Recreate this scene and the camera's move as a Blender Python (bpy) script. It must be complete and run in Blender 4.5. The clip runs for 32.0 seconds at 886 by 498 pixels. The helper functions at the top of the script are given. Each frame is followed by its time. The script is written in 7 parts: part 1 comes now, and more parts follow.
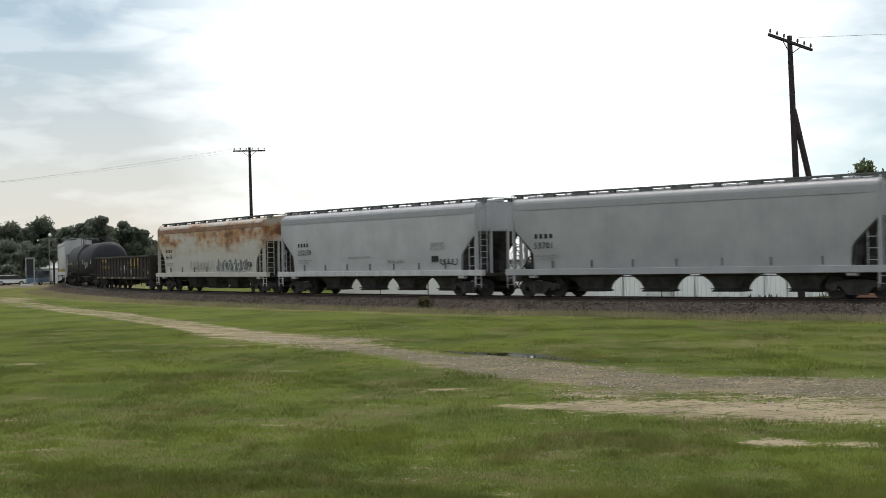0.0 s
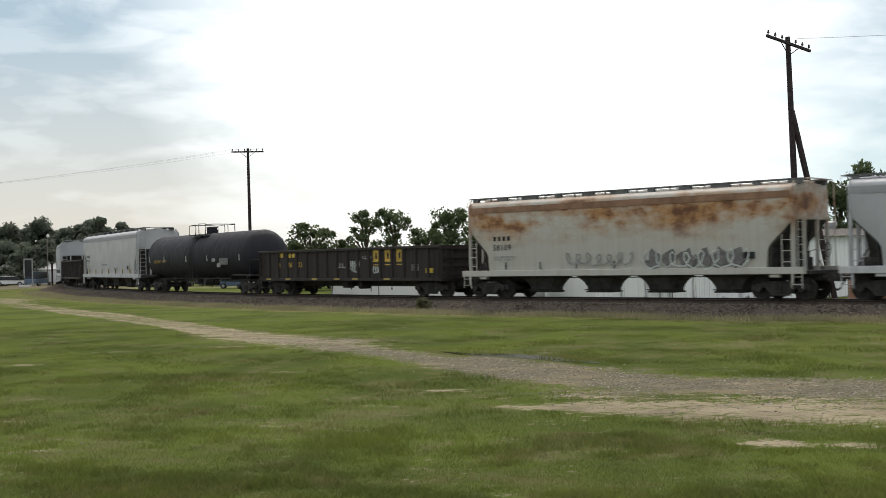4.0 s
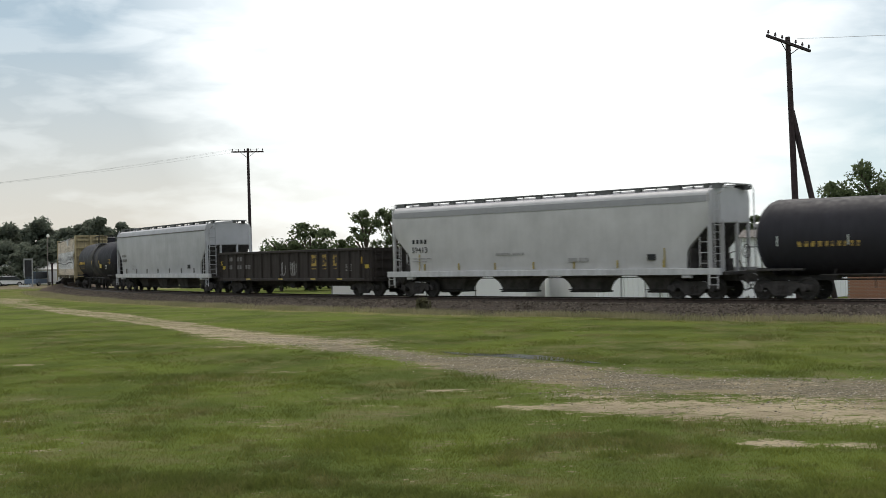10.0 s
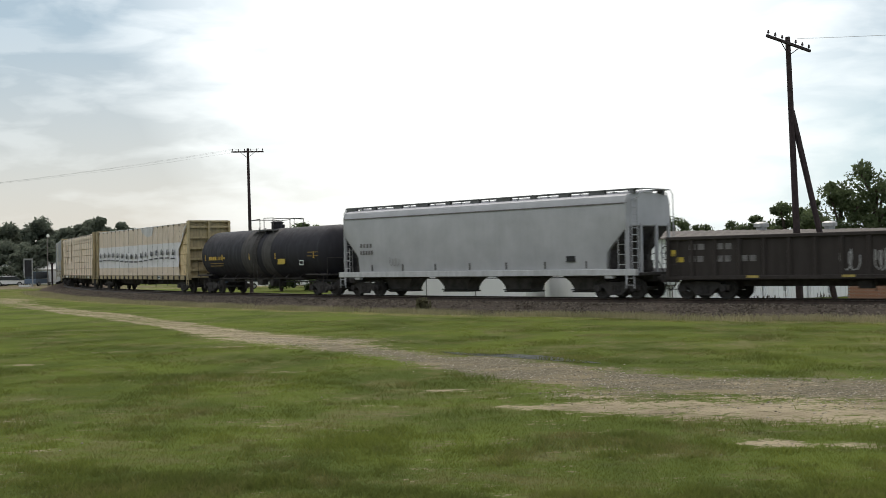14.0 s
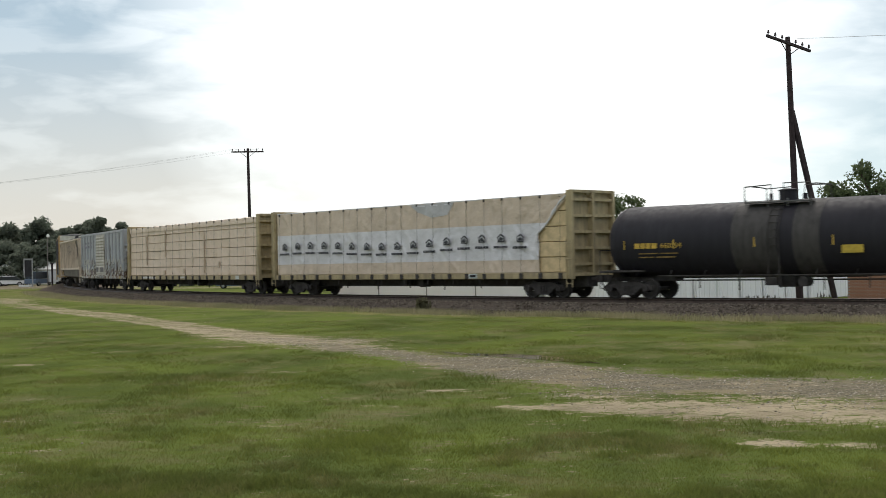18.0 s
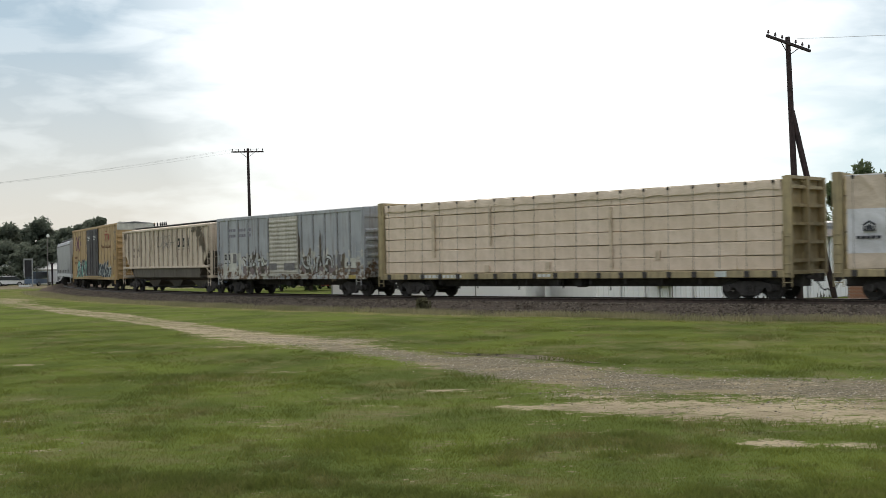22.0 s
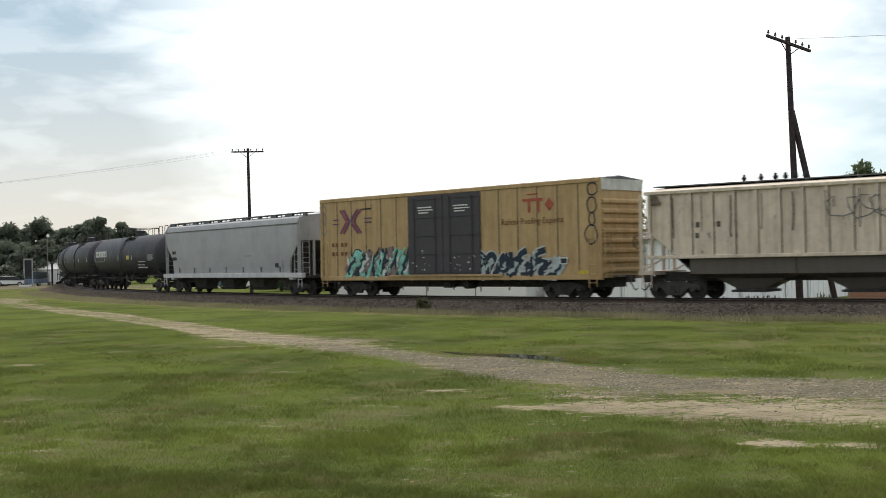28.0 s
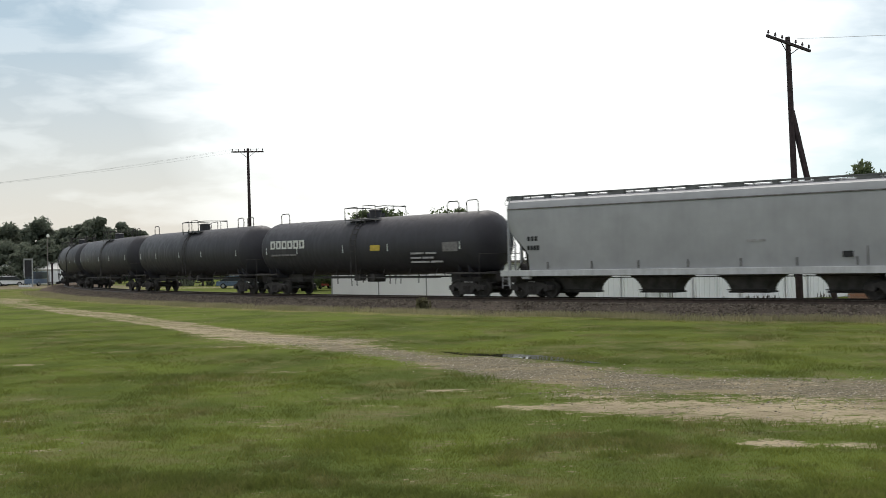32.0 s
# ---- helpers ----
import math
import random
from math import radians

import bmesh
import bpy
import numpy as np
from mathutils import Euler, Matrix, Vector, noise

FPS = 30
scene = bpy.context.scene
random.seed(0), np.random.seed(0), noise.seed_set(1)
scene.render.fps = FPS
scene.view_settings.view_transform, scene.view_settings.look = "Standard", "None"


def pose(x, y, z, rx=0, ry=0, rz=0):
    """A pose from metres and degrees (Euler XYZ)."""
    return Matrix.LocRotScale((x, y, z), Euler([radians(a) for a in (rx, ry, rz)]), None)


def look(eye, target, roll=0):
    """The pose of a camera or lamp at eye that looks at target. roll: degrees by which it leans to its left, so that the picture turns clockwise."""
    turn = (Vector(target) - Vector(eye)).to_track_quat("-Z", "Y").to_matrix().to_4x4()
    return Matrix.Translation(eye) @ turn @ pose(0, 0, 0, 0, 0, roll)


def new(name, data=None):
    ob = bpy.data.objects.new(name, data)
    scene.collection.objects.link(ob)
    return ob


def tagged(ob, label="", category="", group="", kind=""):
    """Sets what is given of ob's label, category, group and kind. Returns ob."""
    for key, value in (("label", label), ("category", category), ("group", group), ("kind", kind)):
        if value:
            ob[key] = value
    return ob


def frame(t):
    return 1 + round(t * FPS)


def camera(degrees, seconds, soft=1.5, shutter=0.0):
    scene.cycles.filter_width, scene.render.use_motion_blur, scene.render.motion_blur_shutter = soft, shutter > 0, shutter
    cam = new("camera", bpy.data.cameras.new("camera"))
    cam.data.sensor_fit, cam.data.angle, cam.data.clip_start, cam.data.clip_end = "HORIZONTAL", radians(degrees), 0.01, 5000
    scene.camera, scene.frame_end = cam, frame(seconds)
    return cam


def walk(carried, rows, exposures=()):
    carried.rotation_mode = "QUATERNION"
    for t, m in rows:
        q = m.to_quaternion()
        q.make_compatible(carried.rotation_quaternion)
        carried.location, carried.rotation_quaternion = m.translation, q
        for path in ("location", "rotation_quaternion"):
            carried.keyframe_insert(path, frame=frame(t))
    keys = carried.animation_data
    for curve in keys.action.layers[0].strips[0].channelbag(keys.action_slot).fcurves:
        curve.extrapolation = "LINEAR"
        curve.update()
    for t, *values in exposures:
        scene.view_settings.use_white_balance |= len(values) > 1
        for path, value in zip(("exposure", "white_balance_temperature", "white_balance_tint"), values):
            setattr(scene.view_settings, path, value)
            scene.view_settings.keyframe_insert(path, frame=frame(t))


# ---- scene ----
# The camera stands on the lawn; it settles a little in the first seconds.
EYE = 1.7233
FIELD = 40.64


def stand(yaw, nod):
    return pose(0, 0, EYE, 90.597 + nod, 0, yaw) @ pose(0, 0, 0, 0, 0, -1.145)


cam = camera(FIELD, 32.0, soft=0.8, shutter=0.4)
walk(cam, [(0.0, stand(0.08, -0.045)), (1.0, stand(0.05, -0.035)), (2.0, stand(0.028, -0.012)), (3.0, stand(0.0, 0.0)), (32.0, stand(0.0, 0.0))],
     [(0.0, 0.48), (3.0, 0.48), (6.0, 0.40), (13.5, 0.40), (17.0, 0.45), (25.0, 0.49), (28.0, 0.56), (30.0, 0.56), (32.0, 0.50)])

# ---- light: thin bright cloud, the sun behind it beyond the track ----
SUN_AZ, SUN_EL = 6.0, 52.0
world = bpy.data.worlds.new("sky")
scene.world = world
world.use_nodes = True


def sky_nodes():
    nt = world.node_tree
    nt.nodes.clear()
    out = nt.nodes.new("ShaderNodeOutputWorld")
    bg = nt.nodes.new("ShaderNodeBackground")
    sky = nt.nodes.new("ShaderNodeTexSky")
    sky.sky_type = "NISHITA"
    sky.sun_disc = False
    sky.sun_elevation = radians(SUN_EL)
    sky.sun_rotation = radians(SUN_AZ)
    sky.air_density, sky.dust_density, sky.ozone_density = 1.0, 2.5, 1.0
    tc = nt.nodes.new("ShaderNodeTexCoord")
    mp = nt.nodes.new("ShaderNodeMapping")
    mp.inputs["Scale"].default_value = (1.0, 1.0, 3.4)
    mp.inputs["Location"].default_value = (0.35, 0.0, 0.2)
    n1 = nt.nodes.new("ShaderNodeTexNoise")
    n1.inputs["Scale"].default_value = 13.0
    n1.inputs["Detail"].default_value = 7.0
    n1.inputs["Roughness"].default_value = 0.5
    n1.inputs["Distortion"].default_value = 0.3
    ramp = nt.nodes.new("ShaderNodeValToRGB")
    ramp.color_ramp.elements[0].position = 0.38
    ramp.color_ramp.elements[0].color = (0, 0, 0, 1)
    ramp.color_ramp.elements[1].position = 0.62
    ramp.color_ramp.elements[1].color = (1, 1, 1, 1)
    # the cloud glows round the hidden sun
    sun = nt.nodes.new("ShaderNodeVectorMath")
    sun.operation = "DOT_PRODUCT"
    a, e = radians(3.2), radians(13.0)
    sun.inputs[1].default_value = (math.sin(a) * math.cos(e), math.cos(a) * math.cos(e), math.sin(e))
    glow = nt.nodes.new("ShaderNodeMapRange")
    glow.inputs["From Min"].default_value = 0.942
    glow.inputs["From Max"].default_value = 0.982
    glow.inputs["To Min"].default_value = -0.2
    glow.inputs["To Max"].default_value = 0.85
    glow.clamp = True
    add = nt.nodes.new("ShaderNodeMath")
    add.operation = "ADD"
    add.use_clamp = True
    cloud = nt.nodes.new("ShaderNodeMix")
    cloud.data_type = "RGBA"
    cloud.inputs["A"].default_value = (2.9, 3.7, 4.4, 1)
    cloud.inputs["B"].default_value = (8.8, 9.2, 9.2, 1)
    mix = nt.nodes.new("ShaderNodeMix")
    mix.data_type = "RGBA"
    mix.inputs["Factor"].default_value = 0.82
    lk = nt.links.new
    lk(tc.outputs["Generated"], mp.inputs["Vector"])
    lk(mp.outputs["Vector"], n1.inputs["Vector"])
    lk(n1.outputs["Fac"], ramp.inputs["Fac"])
    lk(tc.outputs["Generated"], sun.inputs[0])
    lk(sun.outputs["Value"], glow.inputs["Value"])
    lk(glow.outputs["Result"], add.inputs[0])
    half = nt.nodes.new("ShaderNodeMath")
    half.operation = "MULTIPLY"
    half.inputs[1].default_value = 0.42
    lk(ramp.outputs["Color"], half.inputs[0])
    lk(half.outputs[0], add.inputs[1])
    lk(add.outputs[0], cloud.inputs["Factor"])
    sep = nt.nodes.new("ShaderNodeSeparateXYZ")
    lk(tc.outputs["Generated"], sep.inputs[0])
    low = nt.nodes.new("ShaderNodeMapRange")
    low.inputs["From Min"].default_value, low.inputs["From Max"].default_value = 0.19, 0.03
    lk(sep.outputs["Z"], low.inputs["Value"])
    haze = nt.nodes.new("ShaderNodeMix")
    haze.data_type = "RGBA"
    haze.inputs["A"].default_value = (2.9, 3.85, 4.5, 1)
    lk(low.outputs["Result"], haze.inputs["Factor"])
    # thin warm haze low on one side, pale blue on the other
    side = nt.nodes.new("ShaderNodeMapRange")
    side.inputs["From Min"].default_value, side.inputs["From Max"].default_value = 0.02, 0.22
    lk(sep.outputs["X"], side.inputs["Value"])
    low_sky = nt.nodes.new("ShaderNodeMix")
    low_sky.data_type = "RGBA"
    low_sky.inputs["A"].default_value = (5.6, 5.45, 5.05, 1)
    low_sky.inputs["B"].default_value = (5.6, 6.9, 7.4, 1)
    lk(side.outputs["Result"], low_sky.inputs["Factor"])
    lk(low_sky.outputs["Result"], haze.inputs["B"])
    # the cloud deck is brighter overhead than low down
    up = nt.nodes.new("ShaderNodeMapRange")
    up.inputs["From Min"].default_value, up.inputs["From Max"].default_value = 0.24, 0.62
    lk(sep.outputs["Z"], up.inputs["Value"])
    deck = nt.nodes.new("ShaderNodeMix")
    deck.data_type = "RGBA"
    deck.inputs["B"].default_value = (8.3, 8.3, 8.2, 1)
    lk(up.outputs["Result"], deck.inputs["Factor"])
    lk(haze.outputs["Result"], deck.inputs["A"])
    lk(deck.outputs["Result"], cloud.inputs["A"])
    lk(sky.outputs["Color"], mix.inputs["A"])
    lk(cloud.outputs["Result"], mix.inputs["B"])
    lk(mix.outputs["Result"], bg.inputs["Color"])
    bg.inputs["Strength"].default_value = 0.1
    lk(bg.outputs["Background"], out.inputs["Surface"])


sky_nodes()
lamp = bpy.data.lights.new("sun", "SUN")
lamp.energy, lamp.angle, lamp.color = 1.35, radians(20), (1.0, 0.95, 0.86)
sun_ob = new("sun", lamp)
az, el = radians(SUN_AZ), radians(SUN_EL)
sun_ob.matrix_basis = look((math.sin(az) * math.cos(el) * 200, math.cos(az) * math.cos(el) * 200, math.sin(el) * 200), (0, 0, 0))


# ---- materials ----
class Mat:
    """A node material under construction."""

    def __init__(self, name, rough=0.7, metal=0.0, coord="Object"):
        self.m = bpy.data.materials.new(name)
        self.m.use_nodes = True
        self.nt = self.m.node_tree
        self.b = self.nt.nodes["Principled BSDF"]
        self.b.inputs["Roughness"].default_value = rough
        self.b.inputs["Metallic"].default_value = metal
        self.tc = self.nt.nodes.new("ShaderNodeTexCoord").outputs[coord]
        self.b.inputs["Specular IOR Level"].default_value = 0.35

    def link(self, a, b):
        self.nt.links.new(a, b)

    def noise(self, scale, detail=4.0, stretch=(1, 1, 1), rough=0.55, at=(0, 0, 0), vec=None):
        mp = self.nt.nodes.new("ShaderNodeMapping")
        mp.inputs["Scale"].default_value = stretch
        mp.inputs["Location"].default_value = at
        self.link(vec or self.tc, mp.inputs["Vector"])
        n = self.nt.nodes.new("ShaderNodeTexNoise")
        n.inputs["Scale"].default_value = scale
        n.inputs["Detail"].default_value = detail
        n.inputs["Roughness"].default_value = rough
        self.link(mp.outputs["Vector"], n.inputs["Vector"])
        return n.outputs["Fac"]

    def step(self, v, lo, hi, to=(0.0, 1.0)):
        r = self.nt.nodes.new("ShaderNodeMapRange")
        r.inputs["From Min"].default_value, r.inputs["From Max"].default_value = lo, hi
        r.inputs["To Min"].default_value, r.inputs["To Max"].default_value = to
        self.link(v, r.inputs["Value"])
        return r.outputs["Result"]

    def math(self, op, a, b):
        n = self.nt.nodes.new("ShaderNodeMath")
        n.operation = op
        for i, v in enumerate((a, b)):
            if isinstance(v, (int, float)):
                n.inputs[i].default_value = v
            else:
                self.link(v, n.inputs[i])
        return n.outputs[0]

    def mix(self, fac, a, b):
        n = self.nt.nodes.new("ShaderNodeMix")
        n.data_type = "RGBA"
        for key, v in (("Factor", fac), ("A", a), ("B", b)):
            if isinstance(v, tuple):
                n.inputs[key].default_value = (*v, 1) if len(v) == 3 else v
            elif isinstance(v, (int, float)):
                n.inputs[key].default_value = v
            else:
                self.link(v, n.inputs[key])
        return n.outputs["Result"]

    def axis(self, which):
        s = self.nt.nodes.new("ShaderNodeSeparateXYZ")
        self.link(self.tc, s.inputs[0])
        return s.outputs[which]

    def attribute(self, name):
        n = self.nt.nodes.new("ShaderNodeAttribute")
        n.attribute_name = name
        return n.outputs["Fac"]

    def bump(self, v, strength, distance):
        n = self.nt.nodes.new("ShaderNodeBump")
        n.inputs["Strength"].default_value, n.inputs["Distance"].default_value = strength, distance
        self.link(v, n.inputs["Height"])
        self.link(n.outputs["Normal"], self.b.inputs["Normal"])
        return self

    def done(self, colour, rough=None):
        if isinstance(colour, tuple):
            self.b.inputs["Base Color"].default_value = (*colour, 1)
        else:
            self.link(colour, self.b.inputs["Base Color"])
        if rough is not None:
            self.link(rough, self.b.inputs["Roughness"])
        return self.m


def tone(c, k):
    return tuple(min(1.0, v * k) for v in c)


def paint(name, colour, dirt=0.35, rust=0.15, grime=(0.09, 0.08, 0.07), rough=0.55, at=0.0):
    """Weathered railcar paint: cloudy fading, vertical streaks, rust spots."""
    m = Mat(name, rough)
    cloudy = m.noise(0.7, 5, at=(at, 0, 0))
    base = m.mix(m.step(cloudy, 0.3, 0.7), tone(colour, 0.86), tone(colour, 1.08))
    streak = m.noise(2.2, 5, (2.2, 2.2, 0.22), at=(at, 3, 0))
    base = m.mix(m.math("MULTIPLY", m.step(streak, 0.44, 0.72), dirt), base, grime)
    grub = m.noise(3.1, 8, (1, 1, 0.8), 0.72, at=(at, 5, 2))
    base = m.mix(m.math("MULTIPLY", m.step(grub, 0.47, 0.72), dirt * 0.8), base, grime)
    spots = m.noise(1.6, 8, (1, 1, 0.7), 0.68, at=(at, 7, 1))
    fine = m.noise(14, 4, at=(at, 1, 0))
    base = m.mix(m.step(spots, 0.72 - 0.28 * rust, 0.78 - 0.24 * rust), base, m.mix(fine, (0.07, 0.035, 0.02), (0.2, 0.09, 0.04)))
    m.b.inputs["Specular IOR Level"].default_value = 0.3
    m.bump(fine, 0.15, 0.006)
    return m.done(base, m.step(streak, 0.3, 0.8, (rough - 0.1, rough + 0.2)))


def plain(name, colour, rough=0.7, metal=0.0, vary=0.25, scale=3.0, bump=0.0):
    m = Mat(name, rough, metal)
    n = m.noise(scale, 6)
    if bump:
        m.bump(m.noise(scale * 6, 5), 0.5, bump)
    return m.done(m.mix(m.step(n, 0.3, 0.7), tone(colour, 1 - vary), tone(colour, 1 + vary)))


def rusty(name, colour):
    """Cream paint with broad soft rust in a band below the roof, and runs from it."""
    m = Mat(name, 0.6)
    z = m.axis(2)
    band = m.math("MULTIPLY", m.step(z, 2.2, 3.2), m.step(z, 4.6, 4.0, (0.4, 1.0)))
    broad = m.noise(0.42, 5, (0.8, 1, 2.4), 0.55, (6.4, 0, 0))
    worn = m.noise(1.4, 7, (1, 1, 1.2), 0.66, (4, 0, 0))
    run = m.noise(2.6, 6, (2, 2, 0.14))
    fine = m.noise(7, 6)
    base = m.mix(m.math("MULTIPLY", m.step(run, 0.46, 0.72), 0.28), colour, (0.34, 0.25, 0.16))
    soft = m.math("MULTIPLY", m.step(m.math("ADD", broad, m.math("MULTIPLY", worn, 0.5)), 0.60, 0.82), band)
    base = m.mix(m.math("MULTIPLY", soft, 0.95), base, m.mix(m.step(worn, 0.35, 0.65), (0.46, 0.235, 0.08), (0.27, 0.115, 0.045)))
    hard = m.math("MULTIPLY", m.step(m.math("ADD", broad, worn), 1.06, 1.22), band)
    base = m.mix(hard, base, (0.14, 0.06, 0.03))
    m.bump(fine, 0.2, 0.008)
    return m.done(base)


M_grey_hopper = paint("pale grey hopper paint", (0.445, 0.440, 0.462), 0.05, 0.02)
M_grey_hopper_b = paint("mid grey hopper paint", (0.365, 0.362, 0.376), 0.05, 0.02, at=11)
M_white_hopper = paint("off-white hopper paint", (0.515, 0.50, 0.508), 0.05, 0.02, at=23)
M_white_sill = paint("white sill paint", (0.55, 0.545, 0.555), 0.25, 0.05, at=25)
M_rust_hopper = rusty("rusted cream hopper paint", (0.50, 0.48, 0.44))
M_tan_hopper = paint("grimy tan hopper paint", (0.65, 0.55, 0.445), 0.4, 0.28, (0.22, 0.15, 0.10), at=37)
M_tan_bay = paint("dark paint for hopper bays and slope shade", (0.12, 0.10, 0.085), 0.5, 0.2, at=31)
M_brown_gondola = paint("dark brown gondola paint", (0.040, 0.032, 0.030), 0.5, 0.2, (0.028, 0.024, 0.021), 0.75, 41)
M_black_tank = paint("black tank paint", (0.021, 0.0195, 0.026), 0.12, 0.0, (0.035, 0.032, 0.030), 0.68, 43)
M_grey_tank = paint("dull charcoal tank paint", (0.040, 0.038, 0.046), 0.15, 0.0, (0.06, 0.055, 0.052), 0.55, 47)
M_patch_tank = paint("grey band on the tank", (0.070, 0.064, 0.062), 0.4, 0.0, (0.02, 0.02, 0.02), 0.75, 49)
M_yellow_frame = paint("faded yellow steel paint", (0.43, 0.345, 0.20), 0.5, 0.15, at=53)
M_yellow_box = paint("faded yellow boxcar paint", (0.455, 0.310, 0.150), 0.45, 0.12, (0.22, 0.135, 0.07), at=59)
M_dark_door = paint("dark plug door paint", (0.058, 0.052, 0.060), 0.3, 0.05, at=61)


def peeling(name):
    """Blue-grey paint peeling to chalk and rust, most of it below shoulder height."""
    m = Mat(name, 0.65)
    z = m.axis(2)
    base = m.mix(m.step(m.noise(0.8, 5), 0.3, 0.7), (0.325, 0.338, 0.362), (0.42, 0.430, 0.450))
    base = m.mix(m.math("MULTIPLY", m.step(m.noise(2.4, 6, (2.4, 2.4, 0.2)), 0.5, 0.72), 0.6), base, (0.19, 0.15, 0.115))
    low = m.step(z, 3.2, 1.5, (-0.13, 0.075))
    chalk = m.math("ADD", m.noise(1.5, 9, (1, 1, 1.1), 0.7, (3, 0, 0)), low)
    rust = m.math("ADD", m.noise(2.1, 9, (1, 1, 0.7), 0.74, (9, 1, 4)), low)
    base = m.mix(m.step(chalk, 0.54, 0.575), base, (0.52, 0.50, 0.45))
    base = m.mix(m.step(rust, 0.565, 0.60), base, m.mix(m.noise(12, 4), (0.075, 0.05, 0.035), (0.21, 0.125, 0.07)))
    base = m.mix(m.step(m.noise(5, 8, rough=0.75, at=(1, 2, 3)), 0.66, 0.72), base, (0.05, 0.04, 0.035))
    m.bump(m.noise(9, 6), 0.25, 0.01)
    return m.done(base)


M_blue_box = peeling("peeling blue-grey boxcar paint")
M_cream_door = paint("chalky cream door paint", (0.52, 0.495, 0.44), 0.5, 0.3, (0.22, 0.17, 0.12), at=71)
# underframe soot; on the hopper slopes it stands in for shade
M_under = plain("sooty underframe steel and slope shade", (0.052, 0.047, 0.045), 0.9, 0.0, 0.4, 4, 0.004)
M_truck = plain("grimy cast steel", (0.054, 0.048, 0.046), 0.9, 0.0, 0.4, 6, 0.004)
M_wheel = plain("dark rolled steel", (0.048, 0.043, 0.040), 0.8, 0.1, 0.3, 8)
M_seam = plain("dull grey seam paint", (0.30, 0.295, 0.31), 0.6, 0.0, 0.08, 2)
M_seam_rust = plain("rust-stained seam paint", (0.24, 0.135, 0.085), 0.8, 0.0, 0.4, 1.6, 0.004)
M_bay = plain("dark chute paint", (0.090, 0.082, 0.078), 0.85, 0.0, 0.4, 2.5)
M_walk = plain("galvanised grating", (0.14, 0.14, 0.14), 0.6, 0.4, 0.3, 3)
M_black_letter = plain("black stencil paint", (0.02, 0.02, 0.022), 0.7)
M_faded_black = plain("faded black stencil paint", (0.10, 0.085, 0.075), 0.8, 0, 0.45, 7)
M_white_letter = plain("white stencil paint", (0.6, 0.6, 0.58), 0.7, 0, 0.2, 9)
M_yellow_letter = plain("yellow stencil paint", (0.52, 0.34, 0.06), 0.7, 0, 0.35, 5)
M_yellow_tape = plain("yellow reflective tape", (0.50, 0.36, 0.05), 0.5, 0, 0.2, 6)
M_red_letter = plain("faded red paint", (0.33, 0.08, 0.05), 0.7, 0, 0.3, 5)
M_purple = plain("faded purple paint", (0.12, 0.06, 0.12), 0.7, 0, 0.3, 5)
M_teal = plain("teal spray paint", (0.20, 0.47, 0.39), 0.7, 0, 0.4, 3)
M_spray_dark = plain("dark blue spray paint", (0.015, 0.025, 0.04), 0.6, 0, 0.4, 5)
M_spray_mauve = plain("brown-mauve spray paint", (0.20, 0.155, 0.15), 0.7, 0, 0.35, 4)
M_spray_pale = plain("pale spray paint", (0.55, 0.58, 0.56), 0.6, 0, 0.2, 4)
M_spray_grey = plain("grey spray paint", (0.16, 0.15, 0.15), 0.7, 0, 0.35, 6)
M_spray_haze = plain("faint grey paint", (0.30, 0.29, 0.29), 0.7, 0, 0.3, 5)
M_spray_mist = plain("pale blue-grey spray paint", (0.36, 0.42, 0.43), 0.6, 0, 0.25, 4)
M_spray_pale_blue = plain("chalky blue spray paint", (0.42, 0.43, 0.42), 0.7, 0, 0.3, 4)
M_yellow_tape_dull = plain("dull yellow reflector", (0.38, 0.29, 0.08), 0.6, 0, 0.25, 6)
M_yellow_fade = plain("faded ochre stencil paint", (0.20, 0.13, 0.04), 0.8, 0, 0.5, 6)
def worn_stencil(name, colour, under):
    """Stencil paint flaking down to the steel below."""
    m = Mat(name, 0.8)
    return m.done(m.mix(m.step(m.noise(4.5, 8, (1, 1, 1.3), 0.75), 0.46, 0.56), colour, under))


M_yellow_worn = worn_stencil("flaking yellow stencil paint", (0.40, 0.27, 0.06), (0.06, 0.046, 0.04))
M_red_brown = plain("faded brown stencil paint", (0.17, 0.075, 0.035), 0.8, 0, 0.3, 6)
M_pale_patch = plain("chalky pale paint", (0.50, 0.49, 0.44), 0.8, 0, 0.25, 2.5, 0.004)
M_brown_patch = plain("rust-brown bare steel", (0.125, 0.100, 0.072), 0.9, 0, 0.45, 4, 0.006)
M_faded_print = plain("faded violet stencil paint", (0.20, 0.19, 0.22), 0.8, 0, 0.3, 5)
M_print = plain("dark printing ink", (0.035, 0.035, 0.045), 0.6, 0, 0.2)
M_sheet_print = plain("white printed ground", (0.6, 0.6, 0.62), 0.5, 0, 0.1)
M_flap = plain("darker tan wrap", (0.54, 0.43, 0.32), 0.6, 0, 0.25, 3)
# for grimy blots and runs, and for the shade painted beside ribs
M_grime_shade = plain("dark grime and rib shade", (0.09, 0.075, 0.06), 0.9, 0, 0.5, 3)
M_rail = plain("worn rail steel", (0.075, 0.055, 0.045), 0.6, 0.4, 0.3, 5)
M_railhead = plain("worn rail head", (0.16, 0.14, 0.125), 0.55, 0.8, 0.15, 5)
M_tie = plain("creosoted timber", (0.055, 0.043, 0.034), 0.9, 0, 0.4, 7, 0.01)
M_pole = plain("creosoted pole wood", (0.038, 0.026, 0.028), 0.9, 0, 0.4, 5, 0.008)
M_glass = plain("dull brown porcelain", (0.05, 0.03, 0.03), 0.3)
